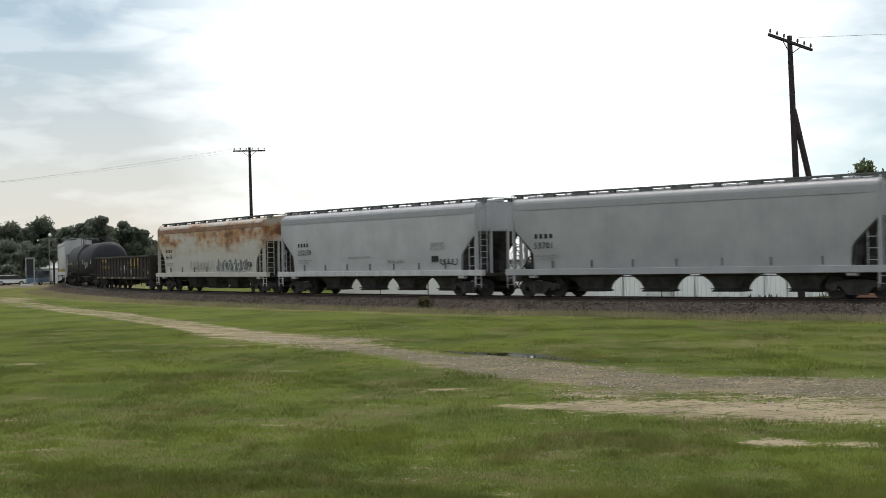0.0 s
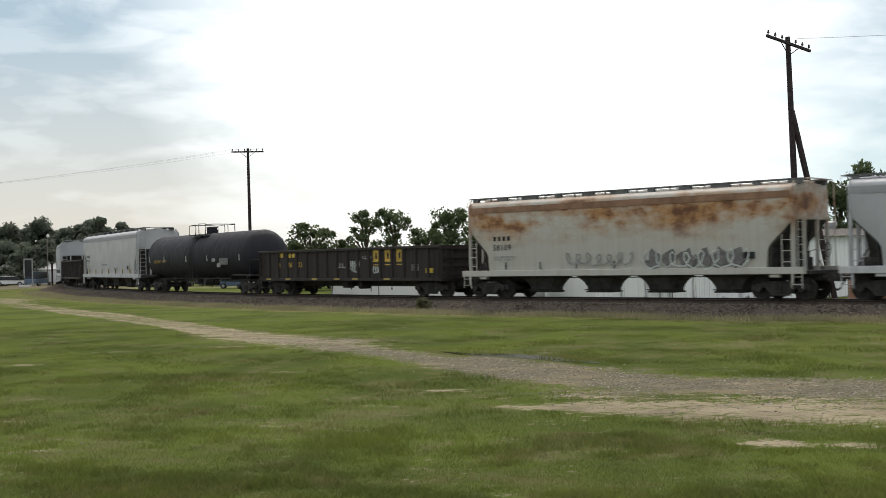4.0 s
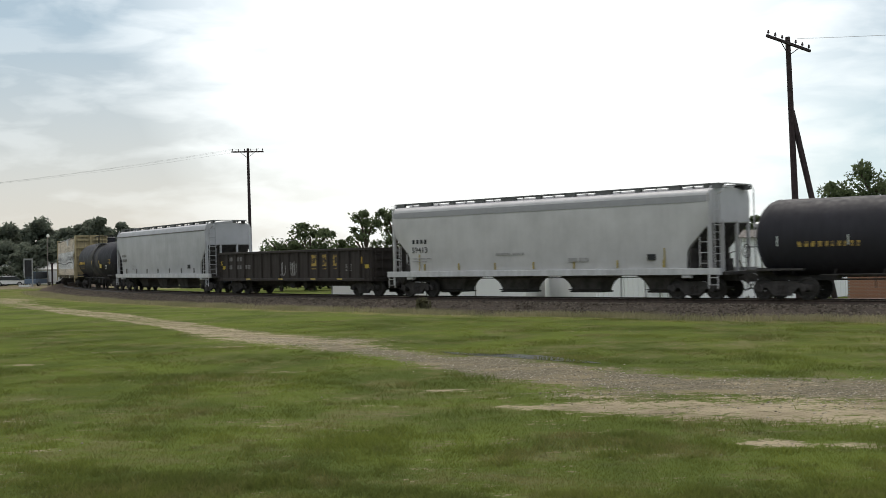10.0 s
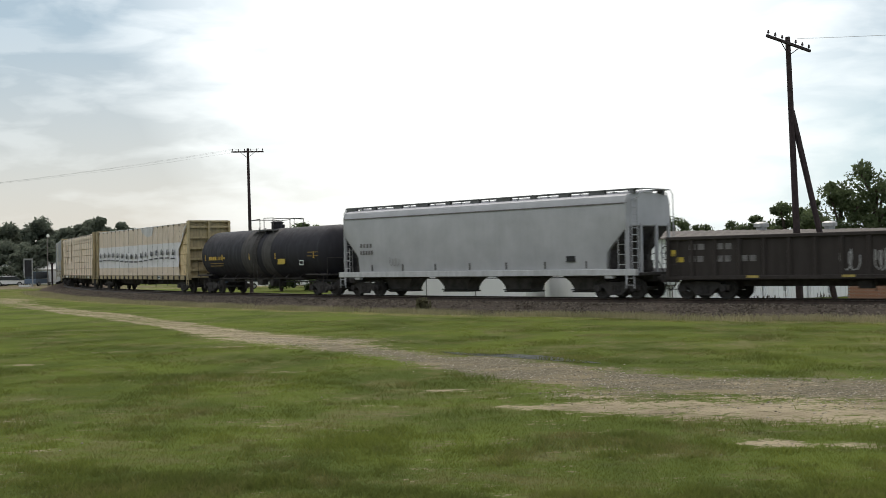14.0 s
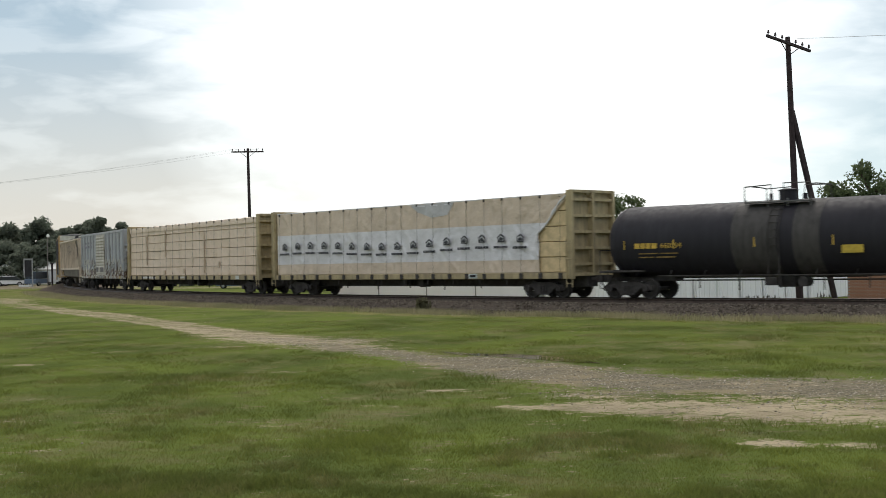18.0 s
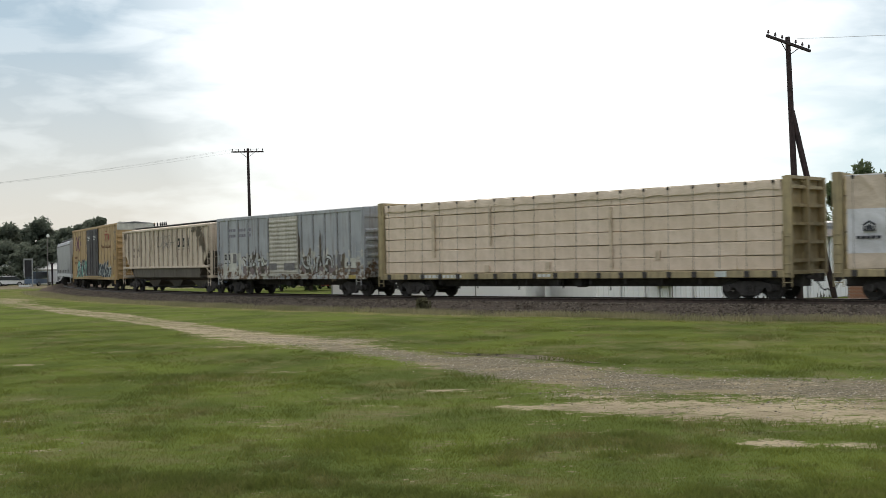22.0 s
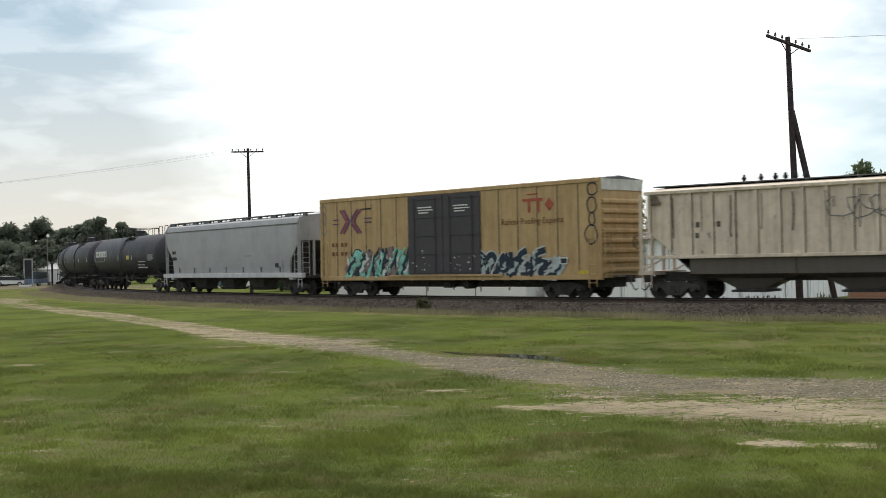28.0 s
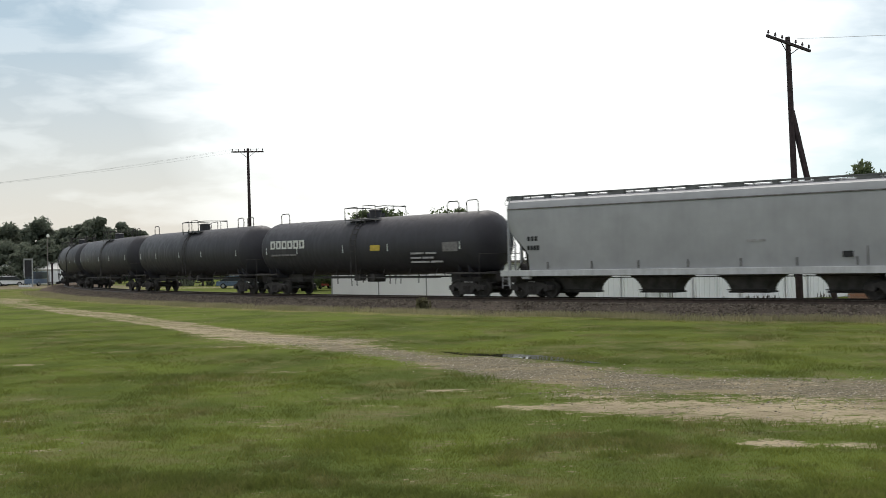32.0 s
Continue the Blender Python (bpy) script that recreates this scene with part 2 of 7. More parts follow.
M_wire = plain("weathered line wire", (0.10, 0.10, 0.10), 0.6, 0.5)
M_bark = plain("grey-brown bark", (0.075, 0.058, 0.045), 0.95, 0, 0.4, 4, 0.03)
M_birds = plain("black feathers", (0.012, 0.012, 0.014), 0.6)


def lumber_wrap():
    m = Mat("tan lumber wrap", 0.5)
    info = m.nt.nodes.new("ShaderNodeObjectInfo").outputs["Random"]
    c = m.mix(info, (0.72, 0.575, 0.455), (0.79, 0.645, 0.53))
    n = m.noise(2.4, 5)
    m.bump(m.noise(5, 6, (1, 1, 1.6), 0.6), 0.6, 0.05)
    return m.done(m.mix(m.step(n, 0.35, 0.75), c, (0.60, 0.475, 0.355)))


M_wrap = lumber_wrap()


def wrap_sheet(name, colour, alpha):
    m = Mat(name, 0.35)
    fold = m.noise(1.0, 5, (1.5, 1, 0.9), 0.56)
    m.bump(fold, 0.6, 0.26)
    m.b.inputs["Alpha"].default_value = alpha
    return m.done(m.mix(m.step(fold, 0.35, 0.65), tone(colour, 0.9), tone(colour, 1.06)))


M_sheet_white = wrap_sheet("white printed plastic wrap", (0.70, 0.685, 0.715), 0.97)
M_sheet_tan = wrap_sheet("tan plastic wrap", (0.64, 0.52, 0.415), 0.97)
M_sheet_grey = wrap_sheet("grey translucent underlay", (0.50, 0.49, 0.50), 0.97)
M_board = plain("yellow bundled lumber", (0.60, 0.46, 0.27), 0.7, 0, 0.2, 4, 0.01)


def lawn_colour(m):
    """The lawn's own colour: broad patches, yellow streaks and worn brown spots. Returns it and the streak noise."""
    patch = m.noise(0.30, 7, (1, 0.8, 1), 0.6)
    tuft = m.noise(0.8, 8, (1, 0.9, 1), 0.68)
    thin = m.noise(1.5, 8, (1, 1.0, 1), 0.72, (5, 0, 0))
    green = m.mix(m.step(patch, 0.40, 0.60), (0.078, 0.100, 0.030), (0.116, 0.146, 0.036))
    green = m.mix(m.math("MULTIPLY", m.step(tuft, 0.50, 0.64), 0.8), green, (0.142, 0.140, 0.064))
    green = m.mix(m.math("MULTIPLY", m.step(thin, 0.56, 0.68), 0.55), green, (0.070, 0.072, 0.034))
    return green, tuft, thin


def ground_mat():
    m = Mat("mown grass with worn dirt", 1.0)
    m.b.inputs["Specular IOR Level"].default_value = 0.0
    dirt, dry, gravel, bare = m.attribute("dirt"), m.attribute("dry"), m.attribute("gravel"), m.attribute("bare")
    green, tuft, thin = lawn_colour(m)
    fine = m.noise(16, 5, rough=0.7)
    worn = m.math("ADD", bare, m.math("MULTIPLY", m.math("SUBTRACT", m.noise(3.4, 8, (1, 1.7, 1), 0.78, (8, 3, 0)), 0.5), 2.6))
    soil = m.mix(m.step(m.noise(6, 5), 0.35, 0.65), (0.085, 0.075, 0.038), (0.215, 0.185, 0.110))
    green = m.mix(m.math("MULTIPLY", m.step(worn, 0.46, 0.62), 0.9), green, soil)
    green = m.mix(m.math("MULTIPLY", m.step(fine, 0.5, 0.75), 0.6), green, (0.070, 0.082, 0.026))
    straw = m.mix(m.step(tuft, 0.35, 0.65), (0.16, 0.145, 0.06), (0.26, 0.22, 0.12))
    green = m.mix(m.math("MULTIPLY", dry, m.step(m.noise(1.1, 7, rough=0.7), 0.42, 0.6)), green, straw)
    stones = m.noise(9, 6, rough=0.7)
    ragged = m.math("ADD", m.math("MULTIPLY", m.math("SUBTRACT", m.noise(0.9, 8, (1, 1.8, 1), 0.74), 0.5), 2.4), m.math("MULTIPLY", m.math("SUBTRACT", m.noise(6.0, 8, (1, 1.2, 1), 0.78, (2, 2, 0)), 0.5), 2.6))
    grit = m.mix(m.step(stones, 0.40, 0.62), (0.185, 0.160, 0.115), (0.105, 0.094, 0.068))
    grit = m.mix(m.step(m.noise(26, 3), 0.56, 0.7), grit, (0.36, 0.33, 0.27))
    grit = m.mix(m.step(m.noise(0.8, 6, (1, 1.6, 1)), 0.5, 0.62), grit, (0.225, 0.188, 0.125))
    green = m.mix(m.step(m.math("ADD", gravel, ragged), 0.36, 0.66), green, grit)
    sand = m.mix(m.step(m.noise(0.9, 6), 0.4, 0.62), (0.35, 0.295, 0.205), (0.24, 0.20, 0.14))
    sand = m.mix(m.math("MULTIPLY", m.step(stones, 0.54, 0.66), 0.8), sand, (0.15, 0.125, 0.085))
    sand = m.mix(m.step(m.noise(2.2, 8, (1, 2.4, 1), 0.75, (1, 6, 0)), 0.56, 0.66), sand, (0.11, 0.095, 0.06))
    mask = m.step(m.math("ADD", dirt, ragged), 0.40, 0.66)
    m.bump(m.math("ADD", fine, stones), 0.7, 0.05)
    return m.done(m.mix(mask, green, sand))


M_ground = ground_mat()


def ballast_mat():
    m = Mat("brown-grey crushed ballast", 1.0)
    m.b.inputs["Specular IOR Level"].default_value = 0.0
    v = m.nt.nodes.new("ShaderNodeTexVoronoi")
    v.inputs["Scale"].default_value = 11.0
    m.link(m.tc, v.inputs["Vector"])
    s = m.nt.nodes.new("ShaderNodeSeparateColor")
    m.link(v.outputs["Color"], s.inputs[0])
    n = m.noise(0.6, 5)
    c = m.mix(s.outputs[0], (0.074, 0.060, 0.050), (0.170, 0.142, 0.118))
    c = m.mix(m.step(n, 0.35, 0.65), c, (0.125, 0.102, 0.084))
    m.bump(v.outputs["Distance"], 0.9, 0.06)
    return m.done(c)


M_ballast = ballast_mat()


def stone_mat():
    m = Mat("loose ballast stone", 1.0)
    m.b.inputs["Specular IOR Level"].default_value = 0.0
    n = m.nt.nodes.new("ShaderNodeNewGeometry").outputs["Random Per Island"]
    return m.done(m.mix(n, (0.076, 0.062, 0.050), (0.22, 0.185, 0.152)))


M_stone = stone_mat()


def lane_stone_mat():
    m = Mat("loose lane gravel", 1.0)
    m.b.inputs["Specular IOR Level"].default_value = 0.0
    n = m.nt.nodes.new("ShaderNodeNewGeometry").outputs["Random Per Island"]
    return m.done(m.mix(n, (0.12, 0.10, 0.075), (0.42, 0.38, 0.31)))


M_lane_stone = lane_stone_mat()


def blade_mat(name, a, b, c, through_light=0.5):
    m = Mat(name, 0.75)
    n = m.nt.nodes.new("ShaderNodeNewGeometry").outputs["Random Per Island"]
    patch = m.noise(0.25, 4)
    col = m.mix(n, a, b)
    col = m.mix(m.math("MULTIPLY", m.step(patch, 0.42, 0.7), 0.6), col, c)
    m.b.inputs["Specular IOR Level"].default_value = 0.2
    out = m.nt.nodes["Material Output"]
    thin = m.nt.nodes.new("ShaderNodeBsdfTranslucent")
    both = m.nt.nodes.new("ShaderNodeMixShader")
    both.inputs[0].default_value = through_light
    m.link(col, thin.inputs["Color"])
    m.link(m.b.outputs[0], both.inputs[1])
    m.link(thin.outputs[0], both.inputs[2])
    m.link(both.outputs[0], out.inputs["Surface"])
    return m.done(col)


def lawn_blade_mat():
    m = Mat("green grass blades", 0.9)
    m.b.inputs["Specular IOR Level"].default_value = 0.05
    green, tuft, thin = lawn_colour(m)
    n = m.nt.nodes.new("ShaderNodeNewGeometry").outputs["Random Per Island"]
    shade = m.mix(n, (1.24, 1.16, 1.06), (1.62, 1.48, 1.30))
    mul = m.nt.nodes.new("ShaderNodeMix")
    mul.data_type, mul.blend_type = "RGBA", "MULTIPLY"
    mul.inputs["Factor"].default_value = 1.0
    m.link(green, mul.inputs["A"])
    m.link(shade, mul.inputs["B"])
    col = mul.outputs["Result"]
    thin_leaf = m.nt.nodes.new("ShaderNodeBsdfTranslucent")
    both = m.nt.nodes.new("ShaderNodeMixShader")
    both.inputs[0].default_value = 0.5
    m.link(col, thin_leaf.inputs["Color"])
    m.link(m.b.outputs[0], both.inputs[1])
    m.link(thin_leaf.outputs[0], both.inputs[2])
    m.link(both.outputs[0], m.nt.nodes["Material Output"].inputs["Surface"])
    return m.done(col)


M_blade = lawn_blade_mat()
M_straw = blade_mat("dry straw weeds", (0.25, 0.23, 0.125), (0.40, 0.36, 0.23), (0.17, 0.18, 0.08))
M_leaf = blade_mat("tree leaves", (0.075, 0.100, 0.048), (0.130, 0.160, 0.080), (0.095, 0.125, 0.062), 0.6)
# far leaves are paled and greyed in base colour to suggest distance haze
M_leaf_hazed = blade_mat("far tree leaves with painted haze", (0.120, 0.140, 0.108), (0.175, 0.195, 0.145), (0.14, 0.16, 0.125), 0.6)
M_weed = blade_mat("dark weed leaves", (0.10, 0.095, 0.055), (0.16, 0.15, 0.085), (0.13, 0.115, 0.07))


# ---- mesh building ----
class Geo:
    """Collects vertices and faces of one mesh."""

    def __init__(self):
        self.v, self.f = [], []

    def box(self, x0, x1, y0, y1, z0, z1, c=0.0):
        """A box; c cuts its edges along x."""
        if c <= 0:
            n = len(self.v)
            self.v += [(x, y, z) for x in (x0, x1) for y in (y0, y1) for z in (z0, z1)]
            self.f += [tuple(n + i for i in q) for q in ((0, 1, 3, 2), (4, 6, 7, 5), (0, 4, 5, 1), (2, 3, 7, 6), (0, 2, 6, 4), (1, 5, 7, 3))]
            return self
        ring = [(y0 + c, z0), (y1 - c, z0), (y1, z0 + c), (y1, z1 - c), (y1 - c, z1), (y0 + c, z1), (y0, z1 - c), (y0, z0 + c)]
        return self.loft([[(x, y, z) for y, z in ring] for x in (x0, x1)])

    def loft(self, rings, caps=True, closed=True):
        n0, k = len(self.v), len(rings[0])
        for r in rings:
            self.v += [tuple(p) for p in r]
        for i in range(len(rings) - 1):
            for j in range(k if closed else k - 1):
                a, b = n0 + i * k + j, n0 + i * k + (j + 1) % k
                self.f.append((a, b, b + k, a + k))
        if caps:
            self.f.append(tuple(range(n0 + k - 1, n0 - 1, -1)))
            self.f.append(tuple(n0 + (len(rings) - 1) * k + j for j in range(k)))
        return self

    def tube(self, pts, r, n=6):
        """A round bar along a line of points."""
        pts = [Vector(p) for p in pts]
        rings = []
        for i, p in enumerate(pts):
            d = (pts[min(i + 1, len(pts) - 1)] - pts[max(i - 1, 0)]).normalized()
            u = d.cross(Vector((0.31, 0.17, 0.94))).normalized()
            w = d.cross(u)
            rings.append([p + u * (r * math.cos(2 * math.pi * k / n)) + w * (r * math.sin(2 * math.pi * k / n)) for k in range(n)])
        return self.loft(rings)

    def disc(self, c, r0, y0, y1, n=20):
        """A drum about the y axis."""
        return self.loft([[(c[0] + r0 * math.cos(2 * math.pi * k / n), y, c[1] + r0 * math.sin(2 * math.pi * k / n)) for k in range(n)] for y in (y0, y1)])

    def slab(self, ring, y0, y1):
        """A flat shape in x and z, from y0 to y1."""
        return self.loft([[(x, y, z) for x, z in ring] for y in (y0, y1)])

    def mesh(self, name, material, smooth=False):
        me = bpy.data.meshes.new(name)
        me.from_pydata([tuple(p) for p in self.v], [], self.f)
        bm = bmesh.new()
        bm.from_mesh(me)
        bmesh.ops.recalc_face_normals(bm, faces=bm.faces)
        bm.to_mesh(me)
        bm.free()
        me.materials.append(material)
        if smooth:
            me.polygons.foreach_set("use_smooth", [True] * len(me.polygons))
            me.set_sharp_from_angle(angle=radians(38))
        return me


def part(name, geo, material, parent=None, label="", at=None, smooth=False):
    """One mesh object; geo is a Geo or a mesh to share."""
    me = geo if isinstance(geo, bpy.types.Mesh) else geo.mesh(name, material, smooth)
    ob = new(name, me)
    if parent:
        ob.parent = parent
    if at is not None:
        ob.matrix_basis = at
    if label:
        ob["label"] = label
    return ob


def bulk(name, verts, faces, material):
    """A large mesh from arrays; faces all have as many corners."""
    me = bpy.data.meshes.new(name)
    verts, faces = np.asarray(verts, np.float32), np.asarray(faces, np.int32)
    k = faces.shape[1]
    me.vertices.add(len(verts))
    me.vertices.foreach_set("co", verts.ravel())
    me.loops.add(faces.size)
    me.loops.foreach_set("vertex_index", faces.ravel())
    me.polygons.add(len(faces))
    me.polygons.foreach_set("loop_start", np.arange(0, faces.size, k, dtype=np.int32))
    me.update(calc_edges=True)
    me.validate()
    me.materials.append(material)
    return me


TEXTS = {}


def lettering(parent, text, x, y, z, size, material, label="", side=-1, wide=1.0):
    """Letters on a side wall; x is the left edge, z the foot of the line."""
    key = (text, size, material.name, wide)
    if key not in TEXTS:
        cu = bpy.data.curves.new("letters", "FONT")
        cu.body, cu.size, cu.extrude, cu.resolution_u = text, size, 0.002, 2
        cu.space_character = wide
        tmp = bpy.data.objects.new("letters", cu)
        me = bpy.data.meshes.new_from_object(tmp)
        bpy.data.objects.remove(tmp)
        me.materials.clear()
        me.materials.append(material)
        TEXTS[key] = me
    at = pose(x, y, z, 90) if side < 0 else pose(x, y, z, 90, 0, 180)
    return part("lettering", TEXTS[key], None, parent, label, at)


def bars(parent, x, y, z, widths, height, material, gap=0.06, label="row of stencil bars", name="stencil_bar"):
    """A row of plain bars for writing that cannot be read, each a part."""
    for w in widths:
        if w > 0:
            part(name, Geo().box(x, x + w, y - 0.004, y, z, z + height), material, parent, label.replace("bars", "bar").replace("lines", "line"))
        x += w + gap


def mark(parent, x0, x1, z0, z1, y, material, label="", name="marking"):
    """A flat painted or stuck-on patch on the lawn's side."""
    return part(name, Geo().box(x0, x1, y - 0.004, y, z0, z1), material, parent, label)


def stroke(g, pts, width, y):
    """A painted stroke through points (x, z)."""
    n = len(pts)
    left, right = [], []
    for i in range(n):
        (ax, az), (bx, bz) = pts[max(i - 1, 0)], pts[min(i + 1, n - 1)]
        d = math.hypot(bx - ax, bz - az) or 1.0
        ox, oz = -(bz - az) / d * width / 2, (bx - ax) / d * width / 2
        left.append((pts[i][0] + ox, y, pts[i][1] + oz))
        right.append((pts[i][0] - ox, y, pts[i][1] - oz))
    return g.loft([[a, b] for a, b in zip(left, right)], caps=False, closed=False)


def blot(g, cx, cz, rx, rz, y, rng, n=14, wild=0.25):
    """An uneven painted blot."""
    ring = []
    for k in range(n):
        a, q = 2 * math.pi * k / n, 1 + rng.uniform(-wild, wild)
        ring.append((cx + rx * q * math.cos(a), y, cz + rz * q * math.sin(a)))
    m = len(g.v)
    g.v += ring
    g.f.append(tuple(range(m, m + n)))
    return g


def rounded(pts):
    """Points of a line with its corners cut twice."""
    for _ in range(2):
        out = [pts[0]]
        for (ax, az), (bx, bz) in zip(pts[:-1], pts[1:]):
            out += [(0.75 * ax + 0.25 * bx, 0.75 * az + 0.25 * bz), (0.25 * ax + 0.75 * bx, 0.25 * az + 0.75 * bz)]
        pts = out + [pts[-1]]
    return pts


def wild_letters(parent, x0, x1, z0, z1, y, strokes, edge, shine, width, seed, label, loose=()):
    """Spray-painted letter-like strokes: a rough ground, an outline, the fill and a highlight."""
    rng = random.Random(seed)
    for k in range(7):
        g = blot(Geo(), x0 + (x1 - x0) * (k + 0.5) / 7, z0 + (z1 - z0) * rng.uniform(0.3, 0.4), (x1 - x0) / 9, (z1 - z0) * rng.uniform(0.26, 0.38), y - 0.0006 * k, rng, 12, 0.35)
        part("spray_paint", g, edge if k % 2 else M_spray_mist if shine == M_spray_mist else M_spray_mauve, parent, label + ", ground")
    for k in range(16):
        # spikes that stand out of the ground
        px, pz = x0 + (x1 - x0) * (k + rng.uniform(0.2, 0.8)) / 16, z0 + (z1 - z0) * rng.uniform(0.35, 0.5)
        tip = (px + rng.uniform(-0.25, 0.25), z0 + (z1 - z0) * rng.uniform(0.75, 1.0))
        spike = Geo().slab([(px - 0.12, pz), (px + 0.12, pz), tip], y - 0.0052 - 0.0001 * k, y - 0.005)
        part("spray_paint", spike, edge if k % 3 else shine, parent, label + ", spike")
    for k, (line, fill) in enumerate(strokes):
        pts = rounded([(x0 + u * (x1 - x0) + rng.uniform(-0.03, 0.03), z0 + v * (z1 - z0)) for u, v in line])
        part("spray_paint", stroke(Geo(), pts, width + 0.14, y - 0.006 - 0.0004 * k), edge, parent, label + ", outline")
        part("spray_paint", stroke(Geo(), pts, width, y - 0.011 - 0.0004 * k), fill, parent, label + ", fill")
        if k % 2 == 0:
            part("spray_paint", stroke(Geo(), [(a - 0.07, b + 0.05) for a, b in pts[len(pts) // 4:len(pts) * 2 // 3]], width * 0.3, y - 0.017 - 0.0004 * k), shine, parent, label + ", highlight")
    # loose spiky strokes across the letters
    for k, colour in enumerate(loose):
        px = x0 + (x1 - x0) * (k + rng.uniform(0.1, 0.9)) / len(loose)
        low, high = z0 + (z1 - z0) * rng.uniform(0.0, 0.35), z0 + (z1 - z0) * rng.uniform(0.55, 1.0)
        pts = [(px + 0.12 * (q - 2) + rng.uniform(-0.14, 0.14), low + (high - low) * q / 5) for q in range(6)]
        part("spray_paint", stroke(Geo(), pts, rng.uniform(0.09, 0.2), y - 0.022 - 0.0004 * k), colour, parent, label + ", loose stroke")


def loops(parent, rings, y, material, width, label):
    """Linked spray-painted rings (x, z, half width, half height)."""
    g = Geo()
    for x, z, rx, rz in rings:
        stroke(g, [(x + rx * math.cos(k * 0.5236) * (1 + 0.12 * math.sin(k * 2.0 + z)), z + rz * math.sin(k * 0.5236)) for k in range(13)], width, y)
    return part("spray_paint", g, material, parent, label)


def scribble(parent, x0, x1, z0, z1, y, material, turns, width, seed, label):
    rng = random.Random(seed)
    g = Geo()
    n = turns * 7
    pts = [(x0 + (x1 - x0) * (i / n) + (x1 - x0) / turns * 0.42 * math.cos(i * 0.95 + rng.uniform(-0.3, 0.3)), (z0 + z1) / 2 + (z1 - z0) / 2 * math.sin(i * 0.95) * rng.uniform(0.6, 1.0)) for i in range(n + 1)]
    stroke(g, pts, width, y)
    return part("spray_paint", g, material, parent, label)


# ---- the track ----
def lay_track():
    s = np.arange(-430.0, 470.0, 0.25)
    c = np.clip(s, -120.0, 34.0)
    psi = -0.8174055 + 0.006776025 * c + 3.844352e-05 * c ** 2 / 2 - 2.726e-08 * c ** 3 / 3
    # a slow bend goes on beyond the view on either side
    psi = psi + 0.0016 * np.clip(s - 34.0, 0, 120)
    x, y = np.cumsum(np.cos(psi)) * 0.25, np.cumsum(np.sin(psi)) * 0.25
    i = int(np.argmin(abs(s)))
    return s, x - x[i] + 0.2865, y - y[i] + 58.9203, psi


TS, TX, TY, TP = lay_track()


def along(s):
    return float(np.interp(s, TS, TX)), float(np.interp(s, TS, TY)), float(np.interp(s, TS, TP))


def beside(s, lateral, z):
    """A point by the track; lateral is positive on the lawn's side."""
    x, y, p = along(s)
    return Vector((x + lateral * math.sin(p), y - lateral * math.cos(p), z))


def offset_from_track(px, py):
    """Signed distance of points from the centre line, positive on the lawn's side."""
    k = slice(0, None, 8)
    tx, ty, tp = TX[k], TY[k], TP[k]
    out = np.empty(px.shape)
    flat_x, flat_y, flat = px.ravel(), py.ravel(), out.ravel()
    for a in range(0, flat_x.size, 4000):
        dx, dy = flat_x[a:a + 4000, None] - tx, flat_y[a:a + 4000, None] - ty
        j = np.argmin(dx * dx + dy * dy, axis=1)
        r = np.arange(len(j))
        flat[a:a + 4000] = dx[r, j] * np.sin(tp[j]) - dy[r, j] * np.cos(tp[j])
    return flat.reshape(px.shape)


LAWN, BACK = -0.60, -0.95
SMOOTH = lambda e0, e1, v: (lambda u: u * u * (3 - 2 * u))(np.clip((v - e0) / (e1 - e0), 0, 1))


def lawn_height(x, y, d=None):
    if d is None:
        d = offset_from_track(np.atleast_1d(np.asarray(x, float)), np.atleast_1d(np.asarray(y, float)))
    z = BACK + (LAWN - BACK) * SMOOTH(-6.0, 1.0, d)
    return z + 0.025 * np.sin(x * 0.41 + 1) * np.sin(y * 0.33) + 0.012 * np.sin(x * 1.3) * np.sin(y * 1.1 + 2)


def near_line(px, py, pts):
    best = np.full(px.shape, 1e9)
    for (ax, ay), (bx, by) in zip(pts[:-1], pts[1:]):
        vx, vy = bx - ax, by - ay
        u = np.clip(((px - ax) * vx + (py - ay) * vy) / (vx * vx + vy * vy), 0, 1)
        best = np.minimum(best, np.hypot(px - ax - u * vx, py - ay - u * vy))
    return best


LANE = [(-67.6, 195.0), (-60.0, 166.0), (-48.5, 131.7), (-38.9, 106.0), (-30.6, 85.2), (-25.4, 74.0), (-21.0, 66.5), (-16.3, 58.4), (-11.5, 49.4), (-7.8, 42.0), (-5.2, 37.2), (-3.1, 33.6), (-1.2, 30.2), (0.3, 27.3), (2.2, 24.9), (3.9, 23.0), (5.8, 21.3), (8.4, 19.9), (16.0, 17.5), (40.0, 12.0)]


def blob(px, py, cx, cy, rx, ry, turn=0.0):
    c, s = math.cos(radians(turn)), math.sin(radians(turn))
    u, v = (px - cx) * c + (py - cy) * s, -(px - cx) * s + (py - cy) * c
    return np.clip(1.25 - np.hypot(u / rx, v / ry), 0, 1)


SAND = [(1.1, 19.0), (1.9, 18.9), (2.7, 18.5), (3.5, 18.2), (4.5, 17.9), (5.2, 17.8), (6.3, 17.5), (9.0, 17.0), (16.0, 15.5)]


YARD = [(0.4, 27.8), (1.3, 25.8), (2.7, 23.2), (4.4, 21.7), (6.0, 20.8), (9.0, 20.1), (20.0, 18.4)]


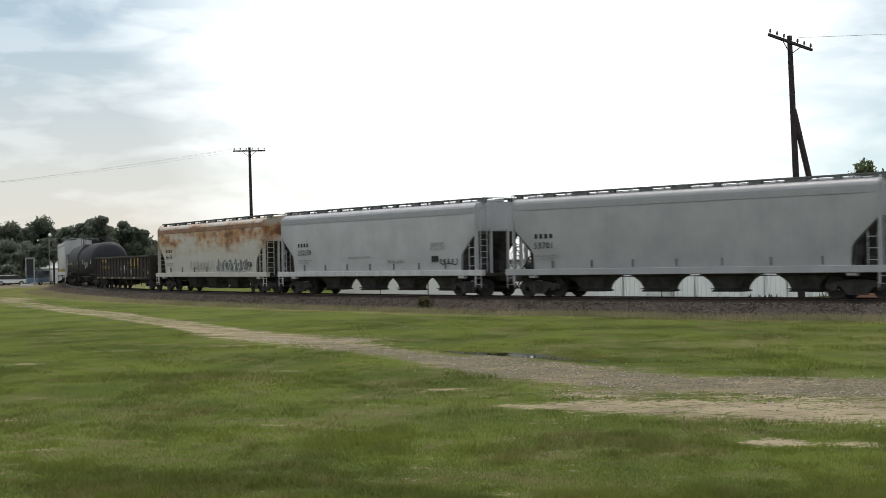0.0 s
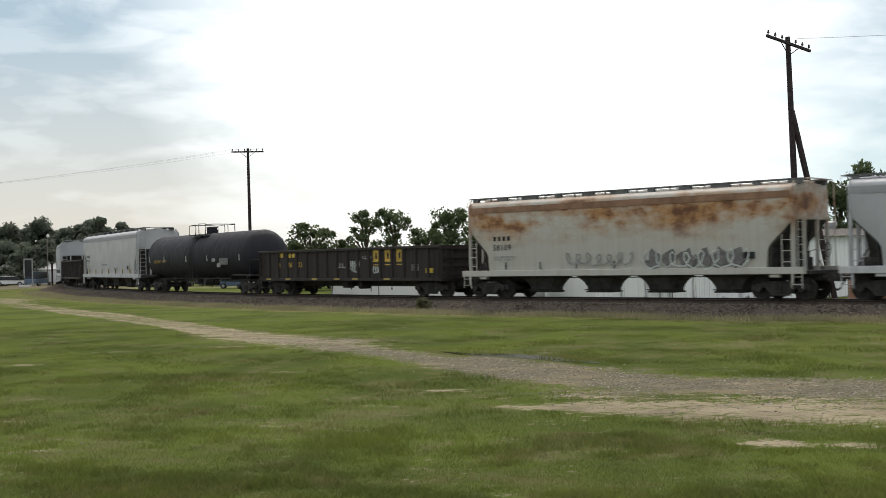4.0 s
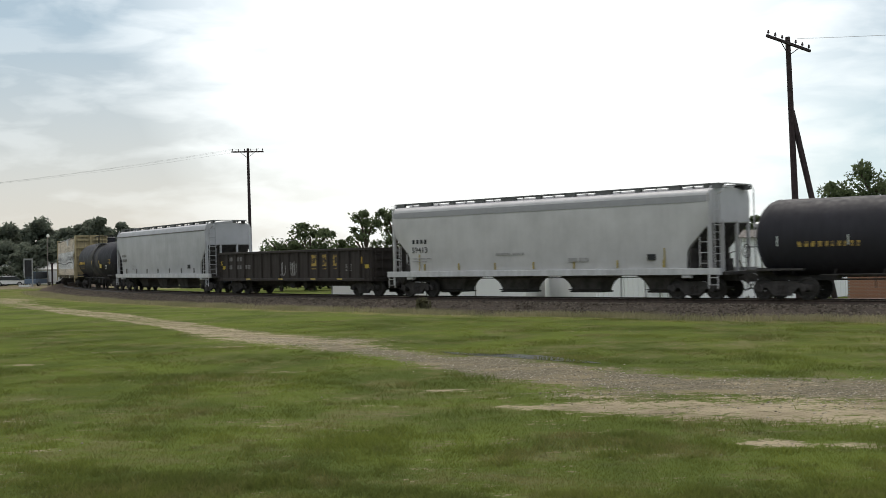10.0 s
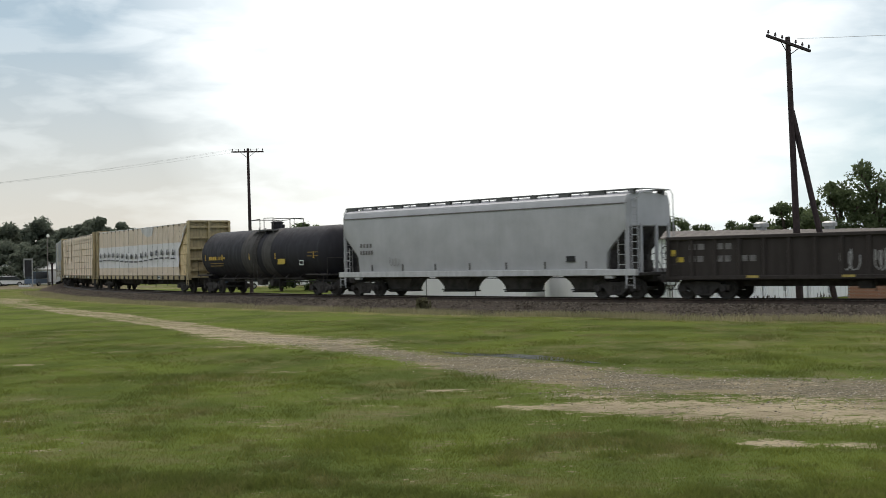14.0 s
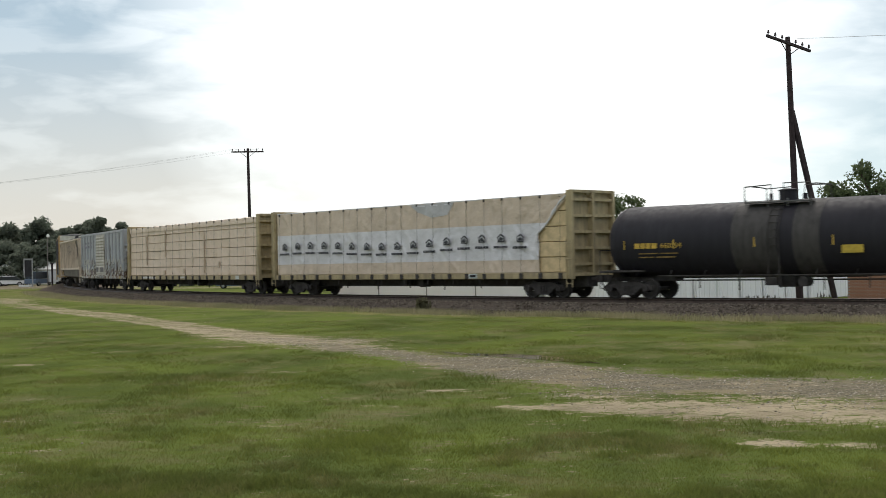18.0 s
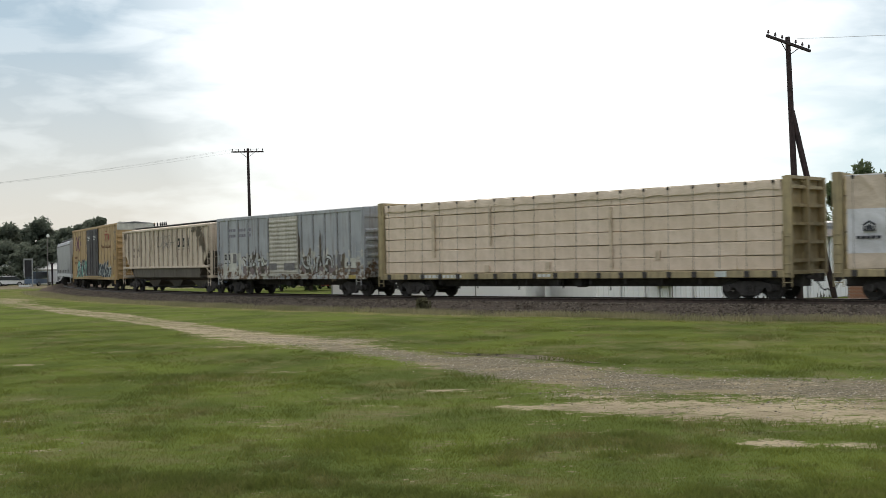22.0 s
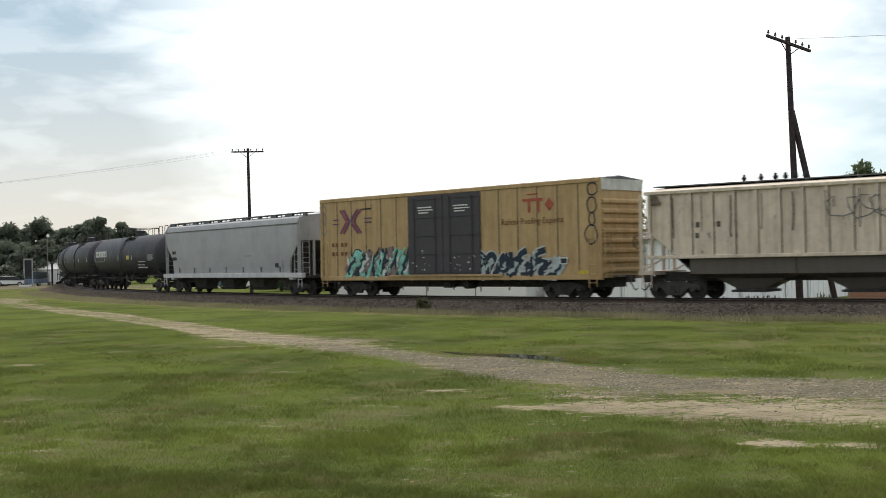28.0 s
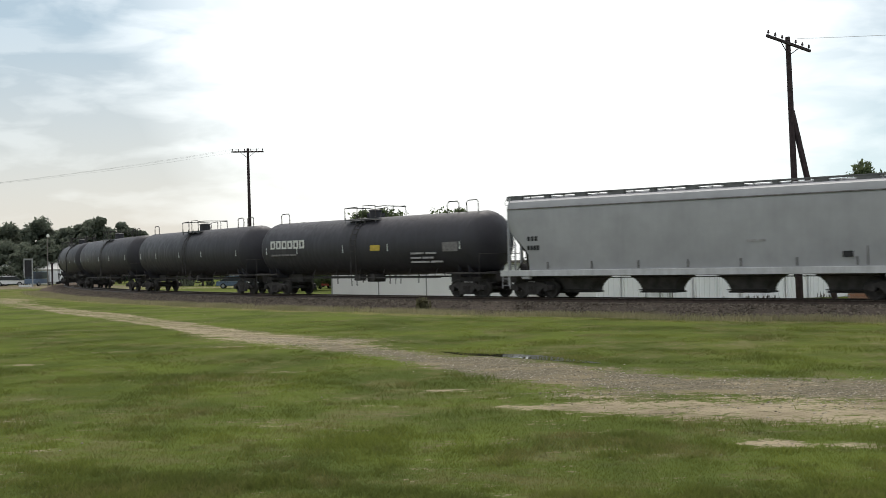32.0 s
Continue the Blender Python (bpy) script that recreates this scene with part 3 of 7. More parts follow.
def dirt_at(px, py):
    d = near_line(px, py, LANE)
    far = np.clip((py - 28) / 8, 0, 1)
    # two pale wheel ruts, the turf between them thin; near the yard the lane is one worn sheet
    ruts = np.clip(1.5 - abs(d - 0.66) / 0.36, 0, 1) * far * 0.72
    wide = 1.5 * np.clip((52 - py) / 13, 0, 1)
    middle = np.clip(1.6 - d / np.maximum(wide, 0.25), 0, 1) * far * 0.62
    out = np.maximum(ruts, middle)
    ds = near_line(px, py, SAND)
    out = np.maximum(out, 0.78 * np.clip(1.5 - ds / (0.36 + 0.27 * np.clip(px - 1.0, 0, 6.0)), 0, 1))
    for cx, cy, rx, ry, turn, k in ((6.6, 17.4, 2.8, 1.2, -10, 0.9), (2.4, 20.1, 1.1, 0.32, -14, 0.62), (4.8, 19.6, 1.9, 0.7, -12, 0.6), (6.2, 21.6, 1.6, 0.6, -10, 0.5), (4.0, 14.8, 0.8, 0.4, -35, 0.8), (4.95, 14.5, 0.5, 0.36, -30, 0.74), (6.2, 14.2, 1.0, 0.4, -10, 0.6),
                                    (0.5, 11.85, 0.45, 0.16, -20, 0.66), (-6.2, 34.1, 0.9, 0.3, -10, 0.66), (-4.4, 33.6, 1.6, 0.8, -40, 0.5), (-10.4, 29.2, 0.7, 0.28, 0, 0.62), (-7.5, 21.6, 0.8, 0.3, -6, 0.5), (-1.5, 20.6, 0.6, 0.3, -25, 0.55), (-1.0, 19.3, 0.5, 0.2, -30, 0.55), (-2.4, 17.2, 0.8, 0.22, -25, 0.45), (-1.4, 16.8, 0.5, 0.2, -20, 0.5),
                                    (0.1, 21.4, 0.7, 0.28, -10, 0.72), (-9.3, 33.0, 1.5, 0.4, 20, 0.4), (2.9, 20.6, 1.0, 0.22, -12, 0.5), (0.4, 20.3, 0.5, 0.16, 0, 0.55), (-3.6, 26.0, 0.8, 0.3, 0, 0.42), (-5.0, 15.2, 0.6, 0.2, 0, 0.42), (2.0, 14.6, 0.7, 0.2, -10, 0.42), (-7.0, 18.2, 0.9, 0.22, 0, 0.44)):
        out = np.maximum(out, k * blob(px, py, cx, cy, rx, ry, turn))
    return np.maximum(out, 0.75 * np.clip(1.4 - abs(py - 150 - 0.1 * px) / 6.0, 0, 1) * (px > -46))


def gravel_at(px, py):
    d = near_line(px, py, LANE)
    out = 0.85 * np.clip(1.3 - d / 1.0, 0, 1) * np.clip((60 - py) / 20, 0.55, 1) * np.clip((py - 20) / 5, 0.3, 1)
    yard = near_line(px, py, YARD)
    out = np.maximum(out, 1.0 * np.clip(1.5 - yard / 1.35, 0, 1))
    for cx, cy, rx, ry, turn, k in ((2.4, 25.0, 3.0, 1.3, -38, 0.75), (5.4, 21.4, 3.4, 1.9, -25, 0.95), (8.2, 20.4, 4.0, 2.9, -10, 0.95), (13.5, 19.4, 4.6, 3.2, 0, 1.0), (3.0, 20.6, 2.2, 1.2, -10, 0.62), (4.2, 22.6, 2.6, 0.9, -20, 0.8), (-3.4, 35.8, 2.6, 1.7, -58, 0.75), (-5.4, 38.6, 2.6, 1.4, -60, 0.6)):
        out = np.maximum(out, k * blob(px, py, cx, cy, rx, ry, turn))
    # paved ground by the crossing far off
    return np.maximum(out, 1.2 * blob(px, py, -64.0, 160.0, 34.0, 22.0, 20))


def bare_at(px, py):
    """Worn spots in the turf, in loose drifts."""
    flat = [noise.noise((a * 0.24 + 3, b * 0.30, 1.0)) + 0.8 * noise.noise((a * 0.7, b * 1.0, 7.0)) + 0.5 * noise.noise((a * 1.7, b * 2.3, 3.0)) for a, b in zip(px.ravel(), py.ravel())]
    out = np.clip((np.array(flat).reshape(px.shape) - 0.22) / 0.5, 0, 1) * 0.5
    for cx, cy, rx, ry, k in ((-2.6, 17.6, 2.4, 0.9, 0.5), (-0.8, 18.4, 1.6, 0.7, 0.5), (-1.2, 20.4, 2.6, 0.7, 0.5), (-5.6, 18.0, 1.2, 0.5, 0.45), (4.8, 15.8, 2.6, 0.9, 0.4), (3.6, 20.4, 2.6, 1.0, 0.5), (-6.4, 30.0, 3.0, 1.4, 0.4), (12.0, 30.0, 4.0, 2.0, 0.45)):
        out = np.maximum(out, k * blob(px, py, cx, cy, rx, ry))
    return np.where((abs(px) < 40) & (py < 70), out, 0.2)


def ground():
    def axis(fine0, fine1, step, far):
        core = np.arange(fine0, fine1 + step, step)
        up = fine1 + np.cumsum(step * 1.16 ** np.arange(1, 60))
        up = up[up < far]
        down = fine0 - np.cumsum(step * 1.16 ** np.arange(1, 60))
        down = down[down > -far]
        return np.concatenate([[-far], down[::-1], core, up, [far]])
    xs, ys = axis(-24.0, 24.0, 0.3, 1800.0), axis(8.0, 64.0, 0.3, 1800.0)
    px, py = np.meshgrid(xs, ys)
    d = offset_from_track(px, py)
    z = lawn_height(px, py, d)
    n = len(xs)
    i = (np.arange(len(ys) - 1)[:, None] * n + np.arange(n - 1)).ravel()
    me = bulk("ground", np.stack([px, py, z], -1).reshape(-1, 3), np.stack([i, i + 1, i + n + 1, i + n], 1), M_ground)
    for name, values in (("dirt", dirt_at(px, py)), ("gravel", gravel_at(px, py)), ("bare", bare_at(px, py)), ("dry", np.clip(1.5 - abs(d - 4.4) / 1.5, 0, 1) + 0.35 * blob(px, py, 11, 31, 9, 5))):
        me.attributes.new(name, "FLOAT", "POINT").data.foreach_set("value", np.asarray(values, np.float32).ravel())
    me.polygons.foreach_set("use_smooth", [True] * len(me.polygons))
    return tagged(new("ground", me), "short mown green lawn with worn dirt patches", "lawn", kind="structure")


ground()


def sweep(section, s0, s1, step):
    """A section of (lateral, z) drawn along the track."""
    ss = np.arange(s0, s1 + 0.01, step)
    rows = np.array([[beside(s, a, z) for a, z in section] for s in ss])
    k = len(section)
    i = (np.arange(len(ss) - 1)[:, None] * k + np.arange(k - 1)).ravel()
    return rows.reshape(-1, 3), np.stack([i, i + 1, i + k + 1, i + k], 1)


def track_bed():
    rng = np.random.default_rng(5)
    section = [(-4.6, -1.1), (-3.4, -0.75), (-2.6, -0.45), (-1.9, -0.21), (-1.2, -0.19), (-0.4, -0.2), (0.4, -0.2), (1.2, -0.19), (1.9, -0.21), (2.4, -0.36), (2.9, -0.5), (3.5, -0.62), (4.2, -0.8)]
    v, f = sweep(section, -150, 60, 0.4)
    v[:, 2] += rng.normal(0, 0.022, len(v))
    bed = tagged(new("track_bed", bulk("track_bed", v, f, M_ballast)), "brown-grey crushed stone ballast bank under the rails", "ballast", kind="structure")
    v, f = sweep(section, 60, 460, 4.0)
    tagged(new("track_bed", bulk("track_bed", v, f, M_ballast)), "brown-grey crushed stone ballast bank under the rails", "ballast", kind="structure")
    # loose stones
    g = np.array([(1, 0, 0), (-1, 0, 0), (0, 1, 0), (0, -1, 0), (0, 0, 1), (0, 0, -1)], float)
    tri = np.array([(0, 2, 4), (2, 1, 4), (1, 3, 4), (3, 0, 4), (2, 0, 5), (1, 2, 5), (3, 1, 5), (0, 3, 5)])
    lat_z = np.array(section)
    vs, fs = [], []
    for k in range(15000):
        s = rng.uniform(-70, 26)
        a = rng.uniform(0.9, 3.7)
        p = np.array(beside(s, a, float(np.interp(a, lat_z[:, 0], lat_z[:, 1])) + 0.01))
        r = rng.uniform(0.03, 0.075)
        vs.append(p + (g + rng.normal(0, 0.22, g.shape)) * r * np.array([1, 1, 0.75]))
        fs.append(tri + 6 * k)
    tagged(new("ballast_stones", bulk("ballast_stones", np.concatenate(vs), np.concatenate(fs), M_stone)), "loose brown and grey crushed stones on the bank", "gravel", kind="stuff")
    return bed


track_bed()


def rails():
    rail = tagged(new("railway_track"), "steel rails on dark timber sleepers", "railway track", kind="structure")
    prof = [(-0.07, -0.17), (0.07, -0.17), (0.07, -0.155), (0.015, -0.13), (0.012, -0.045), (0.036, -0.035), (0.036, -0.004), (-0.036, -0.004), (-0.036, -0.035), (-0.012, -0.045), (-0.015, -0.13), (-0.07, -0.155), (-0.07, -0.17)]
    for c in (-0.755, 0.755):
        v, f = sweep([(c + a, z) for a, z in prof], -200, 200, 1.0)
        part("rail", bulk("rail", v, f, M_rail), None, rail, "rust-brown rail")
        v, f = sweep([(c - 0.036, -0.004), (c - 0.03, 0.0), (c + 0.03, 0.0), (c + 0.036, -0.004)], -200, 200, 1.0)
        part("rail_head", bulk("rail_head", v, f, M_railhead), None, rail, "polished rail head")
    tie = Geo().box(-0.115, 0.115, -1.3, 1.3, -0.33, -0.165, 0.012).mesh("sleeper", M_tie)
    for k in range(190):
        s = -72 + 0.53 * k
        x, y, p = along(s)
        part("sleeper", tie, None, rail, "", pose(x, y, 0, 0, 0, math.degrees(p)))


rails()

# ---- railcars: travel is +x, the lawn's side is -y, the rail heads are z = 0 ----
CARS = []
BIRDS = []
SHARED = {}


def once(key, make):
    if key not in SHARED:
        SHARED[key] = make()
    return SHARED[key]


def side_frame_mesh():
    g = Geo()
    ring = [(-1.16, 0.36), (-1.16, 0.56), (-0.80, 0.62), (-0.42, 0.72), (0.42, 0.72), (0.80, 0.62), (1.16, 0.56), (1.16, 0.36), (0.98, 0.36), (0.90, 0.46), (0.62, 0.46), (0.36, 0.20), (-0.36, 0.20), (-0.62, 0.46), (-0.90, 0.46), (-0.98, 0.36)]
    g.slab(ring, -0.06, 0.06)
    for x in (-0.16, 0.0, 0.16):
        g.tube([(x, -0.08, 0.24), (x, -0.08, 0.56)], 0.06, 8)
    for x in (-0.87, 0.87):
        g.disc((x, 0.44), 0.13, -0.16, 0.05, 12)
    g.box(-0.36, 0.36, -0.12, 0.08, 0.16, 0.24, 0.01)
    return g.mesh("side_frame", M_truck)


def wheelset_mesh():
    g = Geo()
    for y in (-0.755, 0.755):
        o = 1 if y > 0 else -1
        prof = [(0.10, y - 0.06 * o), (0.14, y + 0.07 * o), (0.34, y + 0.02 * o), (0.36, y + 0.065 * o), (0.42, y + 0.06 * o), (0.425, y - 0.045 * o), (0.455, y - 0.06 * o), (0.45, y - 0.085 * o), (0.36, y - 0.07 * o), (0.34, y - 0.03 * o), (0.10, y - 0.06 * o)]
        g.loft([[(r * math.cos(2 * math.pi * k / 24), yy, r * math.sin(2 * math.pi * k / 24)) for k in range(24)] for r, yy in prof], caps=False)
        for k in range(3):
            a = 2 * math.pi * k / 3
            g.box(0.05 * math.cos(a) - 0.02, 0.05 * math.cos(a) + 0.02, y + 0.06 * o, y + 0.33 * o, 0.05 * math.sin(a) - 0.02, 0.05 * math.sin(a) + 0.02)
    g.disc((0, 0), 0.085, -1.06, 1.06, 12)
    return g.mesh("wheelset", M_wheel)


def truck(car, x):
    """A two-axle truck; its turn on the curve and its wheels are keyed later."""
    g = Geo().box(-0.22, 0.22, -1.0, 1.0, 0.34, 0.66, 0.04).box(-0.55, 0.55, -0.42, 0.42, 0.52, 0.62, 0.02)
    for y in (-0.72, 0.72):
        for xx in (-0.36, 0.36):
            g.box(xx - 0.06, xx + 0.06, y - 0.06, y + 0.06, 0.25, 0.6)
    t = part("truck", once("bolster", lambda: g.mesh("truck", M_truck)), None, car, "grimy cast steel truck", pose(x, 0, 0))
    frame_me, wheel_me = once("frame", side_frame_mesh), once("wheels", wheelset_mesh)
    part("side_frame", frame_me, None, t, "", pose(0, -1.0, 0))
    part("side_frame", frame_me, None, t, "", pose(0, 1.0, 0, 0, 0, 180))
    for xx in (-0.87, 0.87):
        part("wheelset", wheel_me, None, t, "", pose(xx, 0, 0.42))
    return t


def coupler_mesh():
    g = Geo()
    g.box(-0.55, 0.25, -0.08, 0.08, 0.76, 0.92, 0.03)
    g.loft([[(x, y, z) for x, y in ((0.2, -0.1), (0.42, -0.18), (0.55, -0.12), (0.5, 0.02), (0.56, 0.12), (0.4, 0.2), (0.2, 0.12))] for z in (0.68, 0.99)])
    return g.mesh("coupler", M_truck)


def hose_mesh():
    g = Geo()
    g.tube([(0.0, 0.32, 0.85), (0.16, 0.33, 0.66), (0.34, 0.28, 0.42), (0.52, 0.2, 0.34), (0.66, 0.12, 0.42)], 0.028)
    return g.mesh("air_hose", M_under)


def start_car(name, s0, s1, base, label, category):
    """A railcar between s0 and s1 (metres along the track, at 16 s); base is half its truck spacing."""
    car = tagged(new(name), label, category, "freight cars of the train")
    length = s1 - s0
    for e in (-1, 1):
        truck(car, e * base)
        turn = 0 if e > 0 else 180
        part("coupler", once("coupler", coupler_mesh), None, car, "", pose(e * length / 2, 0, 0, 0, 0, turn))
        part("air_hose", once("hose", hose_mesh), None, car, "", pose(e * length / 2, 0, 0, 0, 0, turn))
    CARS.append((car, (s0 + s1) / 2, base))
    return car, length / 2


def ladder(car, x, y, z0, z1, material, rungs, label="", width=0.42):
    g = Geo()
    for xx in (-width / 2, width / 2):
        g.tube([(x + xx, y, z0), (x + xx, y, z1)], 0.022, 5)
    for k in range(rungs):
        z = z0 + (z1 - z0) * (k + 0.5) / rungs
        g.tube([(x - width / 2, y, z), (x + width / 2, y, z)], 0.015, 5)
    return part("ladder", g, material, car, label)


def end_ladder(car, x, y, z0, z1, material, rungs, width=0.42):
    g = Geo()
    for yy in (-width / 2, width / 2):
        g.tube([(x, y + yy, z0), (x, y + yy, z1)], 0.022, 5)
    for k in range(rungs):
        z = z0 + (z1 - z0) * (k + 0.5) / rungs
        g.tube([(x, y - width / 2, z), (x, y + width / 2, z)], 0.015, 5)
    return part("ladder", g, material, car)


def brake_wheel(car, x, y, z, material):
    n = 16
    g = Geo()
    ring = [(x, y + 0.28 * math.cos(2 * math.pi * k / n), z + 0.28 * math.sin(2 * math.pi * k / n)) for k in range(n + 1)]
    g.tube(ring, 0.02, 5)
    for k in range(3):
        a = 2 * math.pi * k / 3
        g.tube([(x, y, z), (x, y + 0.28 * math.cos(a), z + 0.28 * math.sin(a))], 0.014, 5)
    return part("brake_wheel", g, material, car)


def brake_rigging(car, span, z=0.72):
    g = Geo()
    g.tube([(-span, -0.25, z), (span, -0.25, z)], 0.03, 5)
    g.tube([(-span, 0.3, z + 0.1), (span * 0.6, 0.3, z + 0.1)], 0.025, 5)
    g.disc((0.9, z - 0.05), 0.2, -0.95, -0.35, 12)
    g.box(-0.6, -0.1, -1.0, -0.6, z - 0.2, z + 0.12, 0.03)
    for k in range(5):
        x = -span * 0.7 + k * span * 0.35
        g.box(x - 0.02, x + 0.02, -0.9, -0.86, z - 0.3 - 0.08 * (k % 2), z + 0.2)
    return part("brake_rigging", g, M_under, car, "sooty brake gear under the frame")


def end_gear(car, e, h):
    """Brake reservoir, valve, pipes and rods on a hopper's end platform."""
    g = Geo().tube([(e * (h - 1.28), -0.72, 1.38), (e * (h - 0.6), -0.72, 1.38)], 0.2, 10)
    part("brake_reservoir", g, M_under, car, "sooty brake reservoir on the end platform")
    g = Geo().box(min(e * (h - 1.0), e * (h - 0.65)), max(e * (h - 1.0), e * (h - 0.65)), 0.2, 0.6, 1.12, 1.62, 0.03)
    g.box(min(e * (h - 0.92), e * (h - 0.73)), max(e * (h - 0.92), e * (h - 0.73)), 0.3, 0.5, 1.62, 1.85, 0.02)
    part("brake_valve", g, M_under, car, "sooty brake valve")
    g = Geo()
    g.tube([(e * (h - 0.5), -1.1, 1.12), (e * (h - 0.8), -0.8, 1.8), (e * (h - 1.0), -0.2, 2.05)], 0.03, 5)
    part("brake_pipe", g, M_under, car)
    g = Geo()
    g.tube([(e * (h - 0.4), 0.95, 1.12), (e * (h - 0.55), 0.6, 1.9), (e * (h - 0.95), 0.35, 1.75)], 0.026, 5)
    part("brake_pipe", g, M_under, car)


def hopper(s0, s1, base, material, label, bays=4, top=4.6, number="", sill=None, bay_foot=0.6, pitch=3.3, band=False, number_at=1.35, yellow_tape=False, seam=None, tag="covered hopper"):
    car, h = start_car("covered_hopper", s0, s1, base, label, tag)
    eave, roof = top - (0.46 if band else 0.58), top - 0.17
    sill_mat = sill or material
    high, low, inset = 3.08, 2.12, 1.5

    def ring(x, zb):
        r = []
        for k, y in ((0.0, 1.46), (0.2, 1.52), (0.5, 1.56), (0.8, 1.555), (1.0, 1.53)):
            r.append((x, -y, zb + k * (eave - zb)))
        for y, z in ((1.51, eave + 0.09), (1.42, roof - 0.12), (1.20, roof - 0.01), (0.0, roof + 0.05)):
            r.append((x, -y, z))
        return r + [(p[0], -p[1], p[2]) for p in r[-2::-1]]
    g = Geo()
    g.loft([ring(-h + 0.42, high), ring(-h + inset - 0.12, low + 0.02), ring(-h + inset, low - 0.18), ring(-h + inset + 0.06, 1.22), ring(h - inset - 0.06, 1.22), ring(h - inset, low - 0.18), ring(h - inset + 0.12, low + 0.02), ring(h - 0.42, high)])
    part("body", g, material, car, "", smooth=True)
    for y in (-1, 1):
        if band:
            # a broad duller strip below the roof's bend
            strip = Geo().loft([[(x, y * w, z) for w, z in ((1.50, eave - 0.26), (1.566, eave - 0.26), (1.556, eave - 0.12), (1.54, eave + 0.005), (1.48, eave + 0.005))] for x in (-h + 0.42, h - 0.42)])
            part("roof_seam", strip, seam or M_seam, car, "broad dull strip below the roof")
        else:
            # thin grey strip drawn in for the shade line under the roof's lip
            part("roof_seam", Geo().box(-h + 0.42, h - 0.42, min(y * 1.5, y * 1.572), max(y * 1.5, y * 1.572), eave - 0.045, eave + 0.01, 0.01), M_spray_grey, car, "dull grey strip for the roof lip's shade")
        part("side_sill", Geo().box(-h, h, min(y * 1.36, y * 1.57), max(y * 1.36, y * 1.57), 0.99, 1.26, 0.015), sill_mat, car)
    # running boards on stands along the roof edge
    for y in (-1, 1):
        g = Geo().box(-h + 0.2, h - 0.2, min(y * 0.62, y * 1.12), max(y * 0.62, y * 1.12), top - 0.03, top + 0.02)
        for k in range(11):
            x = -h + 0.5 + (2 * h - 1.0) * k / 10
            w = 0.16 + 0.14 * ((k * 7 + int(h * 10)) % 3)
            g.box(x - w, x + w, min(y * 0.95, y * 1.1), max(y * 0.95, y * 1.1), roof - 0.03, top - 0.03)
            if k < 10:
                g.box(x + 0.86, x + 0.90, min(y * 1.0, y * 1.05), max(y * 1.0, y * 1.05), roof - 0.03, top - 0.03)
        part("running_board", g, M_walk, car, "dark steel grating walkway")
    for k in range(10):
        x = -h + 1.1 + (2 * h - 2.2) * k / 9
        part("roof_hatch", Geo().box(x - 0.72, x + 0.72, -0.3, 0.3, roof + 0.03, roof + 0.12, 0.03), material, car)
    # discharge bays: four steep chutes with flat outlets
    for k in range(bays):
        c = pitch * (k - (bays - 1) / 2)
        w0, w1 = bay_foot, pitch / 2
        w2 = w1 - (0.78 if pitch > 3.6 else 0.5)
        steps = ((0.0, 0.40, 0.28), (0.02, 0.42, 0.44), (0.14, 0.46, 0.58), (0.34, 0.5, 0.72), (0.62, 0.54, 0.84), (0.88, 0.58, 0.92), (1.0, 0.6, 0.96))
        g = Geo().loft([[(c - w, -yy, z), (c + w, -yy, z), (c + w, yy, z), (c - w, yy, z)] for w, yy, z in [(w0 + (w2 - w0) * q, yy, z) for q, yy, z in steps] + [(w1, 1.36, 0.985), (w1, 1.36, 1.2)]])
        bay = part("discharge_bay", g, M_bay, car, "dark discharge bay")
        part("outlet_gate", Geo().box(c - w0 - 0.08, c + w0 + 0.08, -0.44, 0.44, 0.24, 0.31, 0.02).tube([(c - w0 - 0.1, -0.5, 0.36), (c + w0 + 0.1, -0.5, 0.36)], 0.025, 5), M_under, bay)
    part("air_pipe", Geo().tube([(-base + 1.2, -0.9, 0.9), (base - 1.2, -0.9, 0.9)], 0.022, 5), M_under, car)
    for e in (-1, 1):
        part("stub_sill", Geo().box(min(e * h, e * (h - 3.0)), max(e * h, e * (h - 3.0)), -0.32, 0.32, 0.72, 1.05, 0.02), M_under, car)
        part("end_platform", Geo().box(min(e * (h - 1.9), e * (h + 0.1)), max(e * (h - 1.9), e * (h + 0.1)), -1.34, 1.34, 0.98, 1.10, 0.01), M_under, car)
        # sheets under the slope and web plates that carry it, shade in their colour
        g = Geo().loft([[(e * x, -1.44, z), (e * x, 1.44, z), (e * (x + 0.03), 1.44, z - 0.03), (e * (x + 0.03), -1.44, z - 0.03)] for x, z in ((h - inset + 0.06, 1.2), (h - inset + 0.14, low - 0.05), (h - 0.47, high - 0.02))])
        part("slope_sheet", g, M_under, car, "slope sheet with shade in its dark colour")
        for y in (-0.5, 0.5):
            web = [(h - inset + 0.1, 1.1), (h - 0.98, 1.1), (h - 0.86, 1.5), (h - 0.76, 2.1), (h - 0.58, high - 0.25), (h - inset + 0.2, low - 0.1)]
            part("web_plate", Geo().slab([(e * a, b) for a, b in web], y - 0.02, y + 0.02), M_under, car, "web plate with shade in its dark colour")
        for y in (-1.45, -0.55, 0.55, 1.45):
            part("end_post", Geo().box(min(e * (h - 0.5), e * (h - 0.38)), max(e * (h - 0.5), e * (h - 0.38)), y - 0.05, y + 0.05, 1.1, high + 0.1), material, car)
        for y in (-1.55, 1.55):
            ladder(car, e * (h - 0.68), y, 1.24, 2.5, material, 3, width=0.38)
            part("corner_post", Geo().tube([(e * (h - 0.46), y, 0.6), (e * (h - 0.46), y, eave + 0.05), (e * (h - 0.44), y * 0.86, top - 0.1)], 0.032, 6), material, car)
